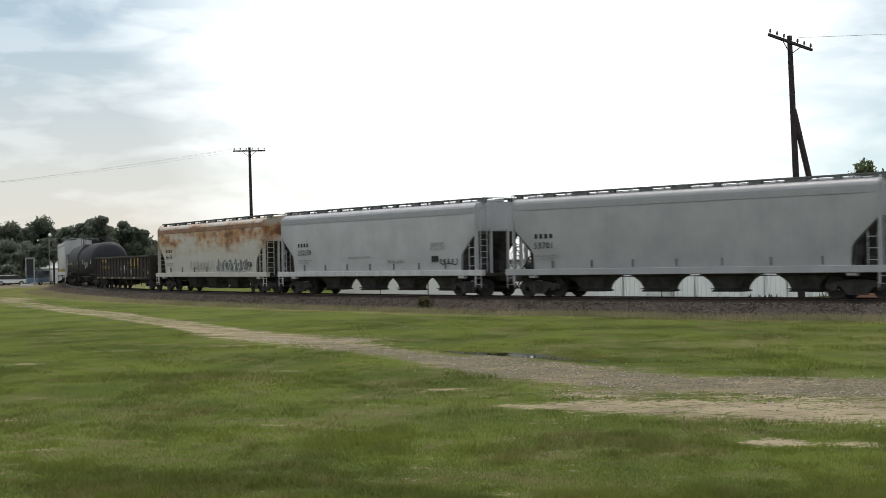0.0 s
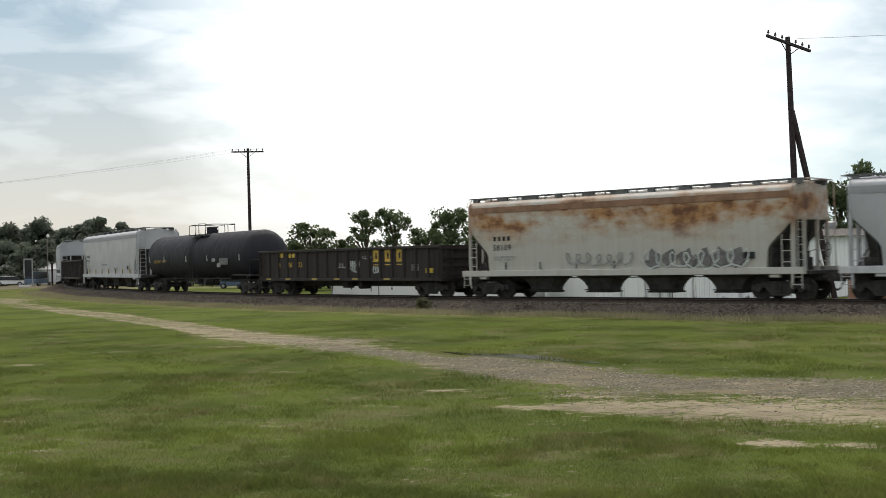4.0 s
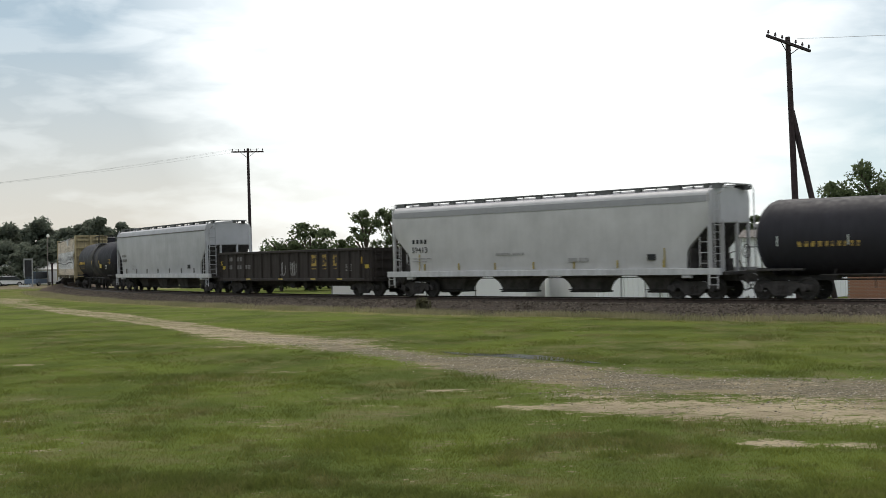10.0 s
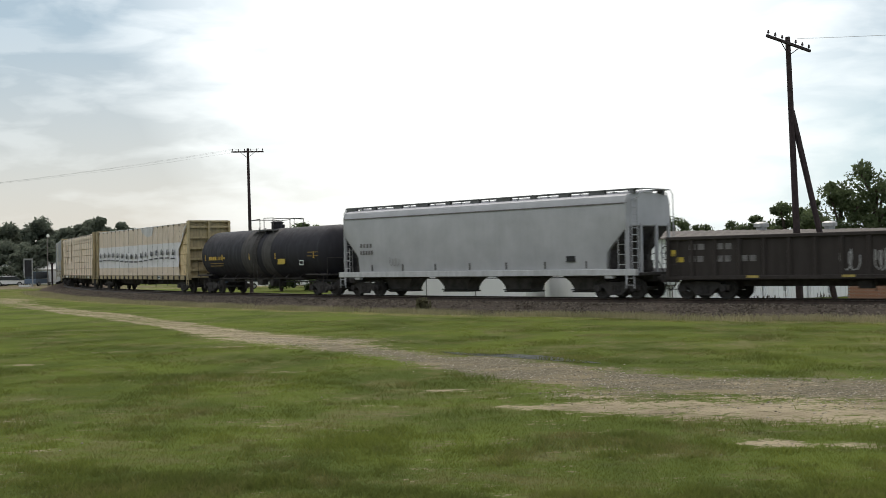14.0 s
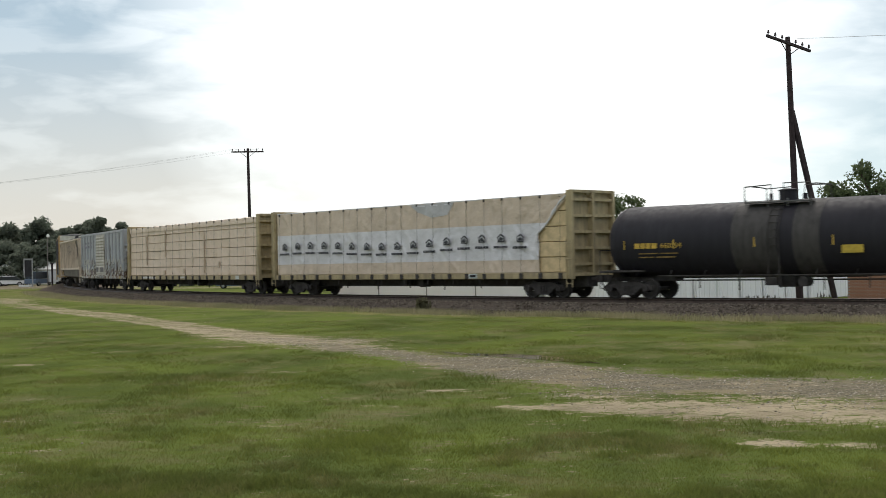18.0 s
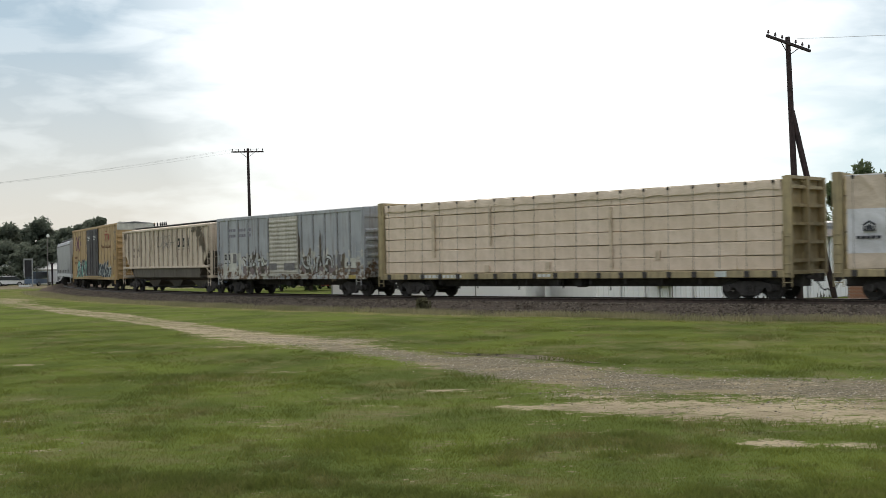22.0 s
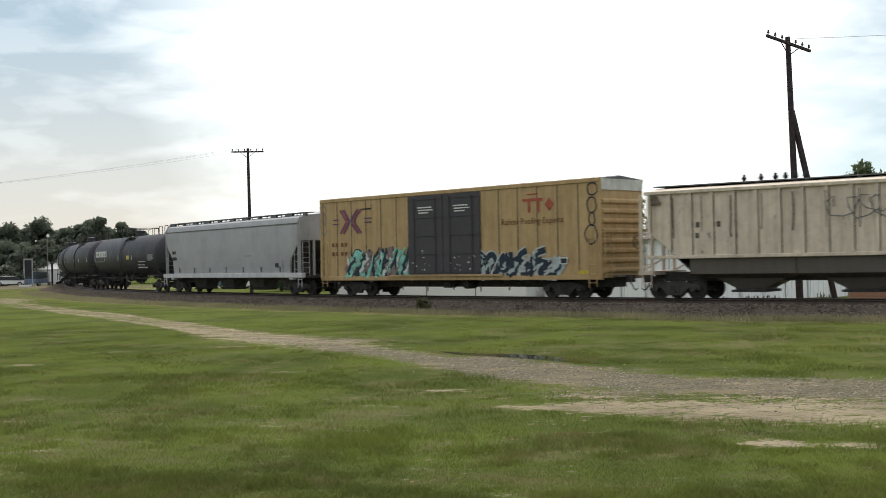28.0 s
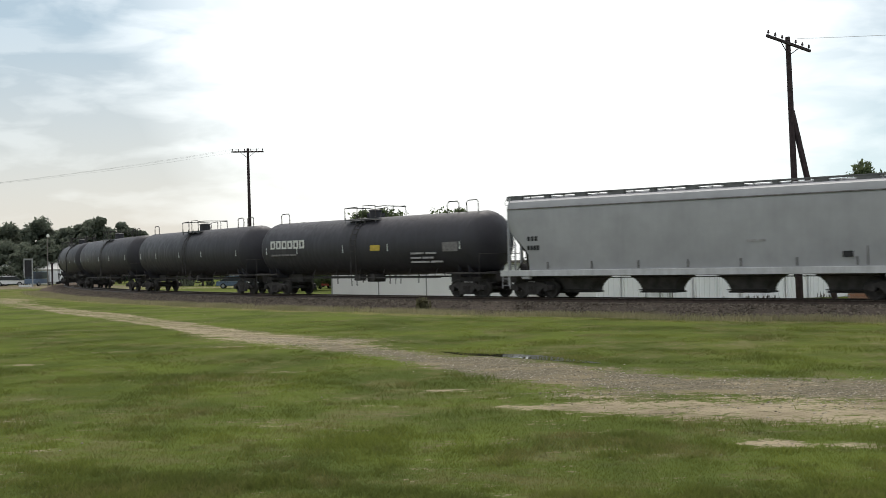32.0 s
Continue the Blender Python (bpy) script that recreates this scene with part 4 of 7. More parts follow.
        ladder(car, e * (h - 0.30), -1.54, 0.45, 1.02, material, 2)
        end_ladder(car, e * (h - 0.33), -1.12, 1.1, top - 0.35, material, 11)
        end_gear(car, e, h)
        g = Geo().tube([(e * (h - 0.35), -1.2, top - 0.45), (e * (h - 0.02), -1.2, top - 0.35), (e * (h - 0.02), -1.0, top), (e * (h - 0.5), -0.7, top)], 0.022, 5)
        g.tube([(e * (h - 0.02), -1.0, top), (e * (h - 0.02), 1.0, top), (e * (h - 0.02), 1.2, top - 0.2), (e * (h - 0.02), 1.25, 1.2)], 0.026, 5)
        part("grab_rail", g, material, car)
        part("jacking_pad", Geo().box(min(e * (base - 0.15), e * (base + 0.25)), max(e * (base - 0.15), e * (base + 0.25)), -1.52, -1.3, 0.86, 1.0, 0.03), sill_mat, car, "pale jacking pad")
    brake_wheel(car, h - 0.1, 0.7, 1.9, M_under)
    for k in range(7):
        x = -h + 2.6 + (2 * h - 5.2) * k / 6
        part("tape_stripe", Geo().box(x - 0.022, x + 0.022, -1.562, -1.5, 1.3, 1.62), M_yellow_tape_dull if yellow_tape else M_spray_grey, car, "dull reflective stripe")
    if number:
        bars(car, -h + number_at + 0.05, -1.572, 2.60, (0.15, 0.15, 0.15, 0.15), 0.2, M_black_letter, 0.12, "black stencilled reporting marks as bars")
        lettering(car, number, -h + number_at, -1.574, 2.16, 0.40, M_black_letter, "black stencilled car number", wide=1.1)
        bars(car, -h + number_at + 0.05, -1.568, 1.85, (0.3, 0.5, 0.3), 0.05, M_spray_haze, 0.08, "faint grey stencil lines")
        bars(car, -h + number_at + 0.05, -1.568, 1.72, (0.5, 0.4), 0.05, M_spray_haze, 0.08, "faint grey stencil lines")
    return car, h


def gondola(s0, s1, base, label, bays):
    car, h = start_car("gondola_car", s0, s1, base, label, "gondola car")
    z0, z1 = 0.79, 2.50
    for y in (-1, 1):
        side = part("side_wall", Geo().box(-h, h, min(y * 1.40, y * 1.44), max(y * 1.40, y * 1.44), z0 + 0.1, z1), M_brown_gondola, car, "grimy dark brown side sheet")
        part("top_chord", Geo().box(-h, h, min(y * 1.38, y * 1.55), max(y * 1.38, y * 1.55), z1 - 0.12, z1 + 0.02, 0.02), M_brown_gondola, car)
        part("bottom_chord", Geo().box(-h, h, min(y * 1.38, y * 1.55), max(y * 1.38, y * 1.55), z0, z0 + 0.16, 0.02), M_brown_gondola, car)
        rib = once("gondola rib", lambda: Geo().loft([[(-0.09, -0.04, z), (-0.05, -0.1, z), (0.05, -0.1, z), (0.09, -0.04, z), (0.09, 0.0, z), (-0.09, 0.0, z)] for z in (z0 + 0.14, z1 - 0.11)]).mesh("rib", M_brown_gondola))
        for k in range(bays + 1):
            part("rib", rib, None, car, "", pose(-h + 0.12 + (2 * h - 0.24) * k / bays, y * 1.44, 0, 0, 0, 0 if y < 0 else 180))
    for e in (-1, 1):
        g = Geo().box(min(e * (h - 0.05), e * (h - 0.12)), max(e * (h - 0.05), e * (h - 0.12)), -1.40, 1.40, z0, z1)
        for k in range(4):
            z = z0 + 0.26 + 0.42 * k
            g.box(min(e * (h - 0.06), e * (h + 0.04)), max(e * (h - 0.06), e * (h + 0.04)), -1.42, 1.42, z, z + 0.16, 0.03)
        part("end_wall", g, M_brown_gondola, car, "ribbed dark brown end wall")
        ladder(car, e * (h - 0.35), -1.57, 0.8, 2.4, M_brown_gondola, 4)
        end_ladder(car, e * (h + 0.08), -1.1, 0.8, 2.4, M_brown_gondola, 4)
        part("step", Geo().tube([(e * (h - 0.15), -1.5, 0.8), (e * (h - 0.15), -1.5, 0.42), (e * (h - 0.5), -1.5, 0.42), (e * (h - 0.5), -1.5, 0.8)], 0.02, 5), M_under, car)
    part("floor_plate", Geo().box(-h, h, -1.4, 1.4, z0 + 0.12, z0 + 0.2), M_under, car)
    part("centre_sill", Geo().box(-h + 0.1, h - 0.1, -0.3, 0.3, 0.5, 0.86, 0.02), M_under, car)
    brake_rigging(car, h - 3.2, 0.62)
    brake_wheel(car, -h - 0.08, 0.6, 1.9, M_under)
    return car, h


def tank(s0, s1, base, label, material, radius=1.5, axis=2.62, pale=False):
    car, h = start_car("tank_car", s0, s1, base, label, "tank car")
    e0 = h - 0.06
    n, rings = 40, []
    prof = [(-e0, 0.02), (-e0 + 0.04, 0.45), (-e0 + 0.14, 0.85), (-e0 + 0.32, 1.2), (-e0 + 0.55, 1.41), (-e0 + 0.8, 1.5)]
    prof = prof + [(-x, r) for x, r in prof[::-1]]
    for x, r in prof:
        rings.append([(x, r / 1.5 * radius * math.sin(2 * math.pi * k / n), axis + r / 1.5 * radius * math.cos(2 * math.pi * k / n)) for k in range(n)])
    shell = part("shell", Geo().loft(rings), material, car, "", smooth=True)

    def hoop(x0, x1, grow):
        return Geo().loft([[(x, (radius + grow) * math.sin(2 * math.pi * k / n), axis + (radius + grow) * math.cos(2 * math.pi * k / n)) for k in range(n)] for x in (x0, x1)], caps=False)
    for x in (-e0 + 0.85, -e0 * 0.45, e0 * 0.45, e0 - 0.85):
        part("weld_band", hoop(x - 0.03, x + 0.03, 0.006), material, shell, "", smooth=True)
    # dome housing and safety platform
    top = axis + radius
    g = Geo()
    g.loft([[(0.34 * math.cos(2 * math.pi * k / 16), 0.34 * math.sin(2 * math.pi * k / 16), z) for k in range(16)] for z in (top - 0.08, top + 0.34)])
    g.loft([[(r * math.cos(2 * math.pi * k / 16), r * math.sin(2 * math.pi * k / 16), z) for k in range(16)] for r, z in ((0.38, top + 0.34), (0.38, top + 0.39), (0.2, top + 0.44))])
    g.tube([(0.7, 0, top - 0.05), (0.7, 0, top + 0.22)], 0.1, 8)
    g.tube([(-0.75, 0.1, top - 0.05), (-0.75, 0.1, top + 0.28)], 0.07, 8)
    part("valve_housing", g, material, car)
    g = Geo()
    for y in (-0.85, 0.85):
        g.box(-1.35, 1.35, y - 0.22, y + 0.22, top - 0.12, top - 0.08)
        for x in (-1.3, -0.4, 0.4, 1.3):
            g.tube([(x, y * 1.18, top - 0.3), (x, y * 1.18, top + 0.02)], 0.025, 5)
    part("platform", g, M_walk, car, "steel grating platform")
    for y in (-1.02, 1.02):
        part("railing", Geo().tube([(-1.35, y, top - 0.1), (-1.35, y, top + 0.52), (-0.25, y, top + 0.56), (-0.25, y, top - 0.1)], 0.026, 5), M_under, car, "black pipe railing")
        part("railing", Geo().tube([(0.25, y, top - 0.1), (0.25, y, top + 0.6), (1.3, y, top + 0.58), (1.35, y, top - 0.1)], 0.026, 5), M_under, car, "black pipe railing")
    for x in (-1.35, 1.35):
        part("railing", Geo().tube([(x, -1.02, top + 0.52), (x, -0.5, top + 0.56), (x, 0.5, top + 0.56), (x, 1.02, top + 0.52)], 0.026, 5), M_under, car, "black pipe railing")
    for y in (-1, 1):
        g = Geo()
        for x in (-0.22, 0.22):
            pts = [(x, y * (radius + 0.06) * math.sin(a), axis + (radius + 0.06) * math.cos(a)) for a in np.linspace(0.5, 1.75, 9)] + [(x, y * 1.5, 1.0), (x, y * 1.45, 0.55)]
            g.tube(pts, 0.022, 5)
        for a in np.linspace(0.6, 1.75, 7):
            g.tube([(-0.22, y * (radius + 0.06) * math.sin(a), axis + (radius + 0.06) * math.cos(a)), (0.22, y * (radius + 0.06) * math.sin(a), axis + (radius + 0.06) * math.cos(a))], 0.016, 5)
        part("ladder", g, M_under, car)
    # end saddles, stub sills and walkways
    for e in (-1, 1):
        b = base * e
        g = Geo()
        for x in (b - 0.35, b + 0.35):
            ring = [(-1.2, axis - radius * 0.72), (-1.05, 0.95), (1.05, 0.95), (1.2, axis - radius * 0.72), (0.7, axis - radius * 0.98), (-0.7, axis - radius * 0.98)]
            g.loft([[(xx, y, z) for y, z in ring] for xx in (x - 0.03, x + 0.03)])
        part("saddle", g, material, car)
        g = Geo().box(min(e * h, e * (base - 1.8)), max(e * h, e * (base - 1.8)), -0.34, 0.34, 0.72, 1.22, 0.02)
        part("stub_sill", g, M_under, car)
        g = Geo().box(min(e * (h + 0.02), e * (h - 0.85)), max(e * (h + 0.02), e * (h - 0.85)), -1.45, 1.45, 1.1, 1.18, 0.01)
        for y in (-1.42, 1.42):
            g.tube([(e * (h - 0.02), y, 1.15), (e * (h - 0.02), y, 0.45), (e * (h - 0.4), y, 0.45), (e * (h - 0.4), y, 1.15)], 0.022, 5)
        part("end_platform", g, M_under, car)
        g = Geo()
        g.tube([(e * (h - 0.02), -1.4, 1.15), (e * (h - 0.02), -1.4, 2.05), (e * (h - 0.02), 1.4, 2.05), (e * (h - 0.02), 1.4, 1.15)], 0.022, 5)
        part("grab_rail", g, M_under, car)
        part("jacking_pad", Geo().box(b - 0.9, b + 0.9, -1.5, -1.25, 1.12, 1.2, 0.01), M_under, car)
    g = Geo()
    for y in (-1.28, 1.28):
        g.tube([(-base + 1.5, y, 0.95), (base - 1.5, y, 0.95)], 0.028, 5)
        for k in range(7):
            x = -base + 2 + (2 * base - 4) * k / 6
            g.tube([(x, y, 0.95), (x, y * 0.8, axis - radius * 0.8)], 0.02, 5)
    part("side_rail", g, M_under, car, "thin black side handrail")
    brake_rigging(car, base - 1.7, axis - radius - 0.12)
    part("bottom_outlet", Geo().box(-0.35, 0.35, -0.35, 0.35, axis - radius - 0.4, axis - radius + 0.15, 0.06).box(-0.6, 0.6, -0.1, 0.1, axis - radius - 0.34, axis - radius - 0.22), M_under, car)
    for x in (-e0 + 1.2, -e0 * 0.55, -e0 * 0.1, e0 * 0.3, e0 - 1.2):
        part("tape_stripe", Geo().box(x - 0.022, x + 0.022, -radius - 0.010, -radius * 0.9, axis - 0.32, axis + 0.05), M_spray_pale if pale else M_yellow_letter, car, "dull reflective stripe")
    if pale and axis > 2.5:
        for x in (e0 - 2.9, e0 - 1.5, -e0 + 1.5):
            part("hand_hoop", Geo().tube([(x - 0.42, -0.35, top - 0.06), (x - 0.42, -0.35, top + 0.42), (x - 0.3, -0.35, top + 0.52), (x + 0.3, -0.35, top + 0.52), (x + 0.42, -0.35, top + 0.42), (x + 0.42, -0.35, top - 0.06)], 0.028, 5), M_under, car, "black pipe hoop on the tank's top")
    return car, h, hoop


def centrebeam(s0, s1, base, label, wrapped, load_label, tiers=5):
    car, h = start_car("centrebeam_flatcar", s0, s1, base, label, "flatcar")
    for y in (-1, 1):
        part("side_sill", Geo().box(-h, h, min(y * 1.25, y * 1.42), max(y * 1.25, y * 1.42), 0.86, 1.14, 0.02), M_yellow_frame, car)
        winch = once("winch", lambda: Geo().box(-0.10, 0.10, -0.035, 0.035, 0.87, 1.12, 0.02).mesh("strap_winch", M_under))
        for k in range(19):
            part("strap_winch", winch, None, car, "", pose(-h + 0.7 + (2 * h - 1.4) * k / 18, y * 1.435, 0))
    part("deck", Geo().box(-h, h, -1.3, 1.3, 0.98, 1.12), M_yellow_frame, car)
    part("centre_beam", Geo().box(-h + 0.2, h - 0.2, -0.08, 0.08, 1.12, 4.5), M_yellow_frame, car)
    part("top_chord", Geo().box(-h + 0.1, h - 0.1, -0.3, 0.3, 4.5, 4.66, 0.03), M_yellow_frame, car)
    part("centre_sill", Geo().box(-h + 0.1, h - 0.1, -0.35, 0.35, 0.5, 1.0, 0.02), M_under, car)
    for e in (-1, 1):
        x0 = e * (h - 0.32)
        end = part("bulkhead", Geo().box(min(x0, x0 + e * 0.1), max(x0, x0 + e * 0.1), -1.42, 1.42, 1.1, 4.7), M_yellow_frame, car, "faded yellow steel end bulkhead")
        g = Geo()
        for y in (-1.38, 0.0, 1.38):
            g.box(min(x0 + e * 0.1, x0 + e * 0.36), max(x0 + e * 0.1, x0 + e * 0.36), y - 0.07, y + 0.07, 1.0, 4.7)
        for z in (1.5, 2.2, 2.9, 3.6, 4.3, 4.66):
            g.box(min(x0 + e * 0.1, x0 + e * 0.3), max(x0 + e * 0.1, x0 + e * 0.3), -1.36, 1.36, z - 0.06, z + 0.06)
        part("bulkhead_rib", g, M_yellow_frame, end)
        ladder(car, e * (h - 0.14), -1.47, 0.5, 2.6, M_yellow_frame, 6, width=0.34)
    brake_rigging(car, base - 1.9, 0.72)
    for k in range(9):
        x = -base + 2 + (2 * base - 4) * k / 8
        part("strap_hook", Geo().box(x - 0.03, x + 0.03, -1.3, -1.25, 0.62, 0.9), M_under, car)
    # the load: bundles of lumber, a thing of its own that rides along
    load = tagged(new("lumber_load"), load_label, "lumber")
    CARS.append((load, (s0 + s1) / 2, base))
    a = h - 0.36
    cols = 11
    w, t = 2 * a / cols, (4.5 - 1.15) / tiers
    me = Geo().box(-w / 2 + 0.004, w / 2 - 0.004, -0.6, 0.6, -t / 2 + 0.010, t / 2 - 0.010, 0.025).mesh("timber_pack", M_board if wrapped else M_wrap)
    for c in range(cols):
        for r in range(tiers):
            for y in (-0.72, 0.72):
                part("timber_pack", me, None, load, "", pose(-a + w * (c + 0.5), y + 0.02 * math.sin(c * 7 + r * 3), 1.15 + t * (r + 0.5)))
    for k in range(19):
        x = -h + 0.7 + (2 * h - 1.4) * k / 18
        if abs(x) < a - 0.2:
            g = Geo().tube([(x, -1.46, 1.12), (x, -1.41, 3.0), (x, -1.39, 4.5), (x, -0.3, 4.62)], 0.007, 4)
            g.box(x - 0.04, x + 0.04, -1.42, -1.36, 4.44, 4.56)
            part("strap", g, M_under, load, "dark steel strap with its clip")
    return car, h, load


def boxcar(s0, s1, base, label, material, eave, sill, posts, door, door_mat, double, rib_depth=0.06, door_at=0.0):
    car, h = start_car("boxcar", s0, s1, base, label, "boxcar")
    wide = 1.46
    # shell: two sides, two ends, floor and roof
    for y in (-1, 1):
        part("side_wall", Geo().box(-h, h, min(y * wide, y * (wide - 0.05)), max(y * wide, y * (wide - 0.05)), sill, eave), material, car)
        rib = Geo().loft([[(-0.07, -0.01, z), (-0.045, -rib_depth, z), (0.045, -rib_depth, z), (0.07, -0.01, z)] for z in (sill + 0.12, eave - 0.12)]).mesh("rib", material)
        # dark strip on the wall that paints the rib's shade
        shade_strip = Geo().box(0.072, 0.125, -0.004, 0.0, sill + 0.14, eave - 0.12).mesh("rib_joint", M_grime_shade)
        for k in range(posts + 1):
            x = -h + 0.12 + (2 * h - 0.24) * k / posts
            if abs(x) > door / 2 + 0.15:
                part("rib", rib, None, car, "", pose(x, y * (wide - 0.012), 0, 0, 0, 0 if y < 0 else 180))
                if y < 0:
                    part("rib_joint", shade_strip, None, car, "dark strip painted as the rib's shade", pose(x, y * wide, 0))
        part("side_sill", Geo().box(-h, h, min(y * 1.3, y * (wide + 0.04)), max(y * 1.3, y * (wide + 0.04)), sill - 0.08, sill + 0.14, 0.02), material, car)
        part("roof_lip", Geo().box(-h - 0.02, h + 0.02, min(y * 1.3, y * (wide + 0.05)), max(y * 1.3, y * (wide + 0.05)), eave - 0.12, eave + 0.06, 0.02), material, car)
        # doors
        leaves = 2 if double else 1
        for k in range(leaves):
            x0 = -door / 2 + k * door / leaves
            x1 = x0 + door / leaves
            o = (wide + 0.03, wide + 0.085)
            d = part("door", Geo().box(x0 + 0.02, x1 - 0.02, min(y * o[0], y * o[1]), max(y * o[0], y * o[1]), sill + 0.22, eave - 0.14), door_mat, car, "closed plug door" if double else "closed corrugated sliding door")
            if double:
                for z in np.linspace(sill + 0.35, eave - 0.3, 5):
                    part("door_rail", Geo().box(x0 + 0.05, x1 - 0.05, min(y * o[1], y * (o[1] + 0.03)), max(y * o[1], y * (o[1] + 0.03)), z - 0.05, z + 0.05), door_mat, d)
                for x in (x0 + 0.5, x1 - 0.5):
                    part("locking_bar", Geo().tube([(x, y * (o[1] + 0.05), sill + 0.3), (x, y * (o[1] + 0.05), eave - 0.25)], 0.025, 5), door_mat, d)
            else:
                for z in np.arange(sill + 0.36, eave - 0.25, 0.235):
                    part("door_corrugation", Geo().loft([[(x, y * (o[1] + b), zz) for b, zz in ((-0.005, z - 0.09), (0.05, z - 0.04), (0.05, z + 0.04), (-0.005, z + 0.09))] for x in (x0 + 0.08, x1 - 0.08)]), door_mat, d)
        g = Geo().box(-door / 2 - 1.4, door / 2 + 1.4, min(y * wide, y * (wide + 0.13)), max(y * wide, y * (wide + 0.13)), sill + 0.12, sill + 0.2)
        part("door_track", g, material, car)
    for e in (-1, 1):
        end = part("end_wall", Geo().box(min(e * h, e * (h - 0.06)), max(e * h, e * (h - 0.06)), -wide + 0.05, wide - 0.05, sill, eave), material, car)
        z = sill + 0.3
        while z < eave - 0.75:
            g = Geo().loft([[(e * (h - 0.01), y, z - 0.14), (e * (h + 0.09), y * 0.985, z - 0.05), (e * (h + 0.09), y * 0.985, z + 0.05), (e * (h - 0.01), y, z + 0.14)] for y in (-1.38, 1.38)])
            part("corrugation", g, material, end)
            z += 0.42
        part("end_cap", Geo().box(min(e * h, e * (h + 0.05)), max(e * h, e * (h + 0.05)), -1.42, 1.42, eave - 0.45, eave + 0.02), M_pale_patch if double else material, end)
        part("corner_post", Geo().box(min(e * (h - 0.1), e * (h + 0.04)), max(e * (h - 0.1), e * (h + 0.04)), -wide - 0.03, -wide + 0.05, sill, eave), material, end)
        ladder(car, e * (h - 0.4), -wide - 0.09, sill - 0.4, sill + 1.9, material, 6)
        end_ladder(car, e * (h + 0.15), -1.15, sill, sill + 2.0, material, 6)
        part("end_platform", Geo().box(min(e * h, e * (h + 0.3)), max(e * h, e * (h + 0.3)), -0.7, 0.7, sill + 0.02, sill + 0.08), M_walk, car)
    n = 14
    g = Geo().loft([[(x, -wide - 0.03, eave + 0.03), (x, 0.0, eave + 0.17), (x, wide + 0.03, eave + 0.03), (x, wide, eave - 0.03), (x, -wide, eave - 0.03)] for x in (-h, h)])
    deck_mat = M_walk if double else material
    roof = part("roof", g, deck_mat, car)
    for k in range(n + 1):
        x = -h + 0.1 + (2 * h - 0.2) * k / n
        g = Geo().loft([[(x - 0.06, y, z), (x, y, z + 0.035), (x + 0.06, y, z)] for y, z in ((-wide - 0.03, eave + 0.03), (0.0, eave + 0.17), (wide + 0.03, eave + 0.03))])
        part("roof_seam", g, deck_mat, roof)
    part("centre_sill", Geo().box(-h + 0.1, h - 0.1, -0.34, 0.34, sill - 0.42, sill, 0.02), M_under, car)
    part("floor_plate", Geo().box(-h + 0.05, h - 0.05, -1.4, 1.4, sill, sill + 0.08), M_under, car)
    brake_rigging(car, base - 1.8, sill - 0.25)
    brake_wheel(car, h + 0.22, 0.75, sill + 1.5, M_under)
    return car, h, wide


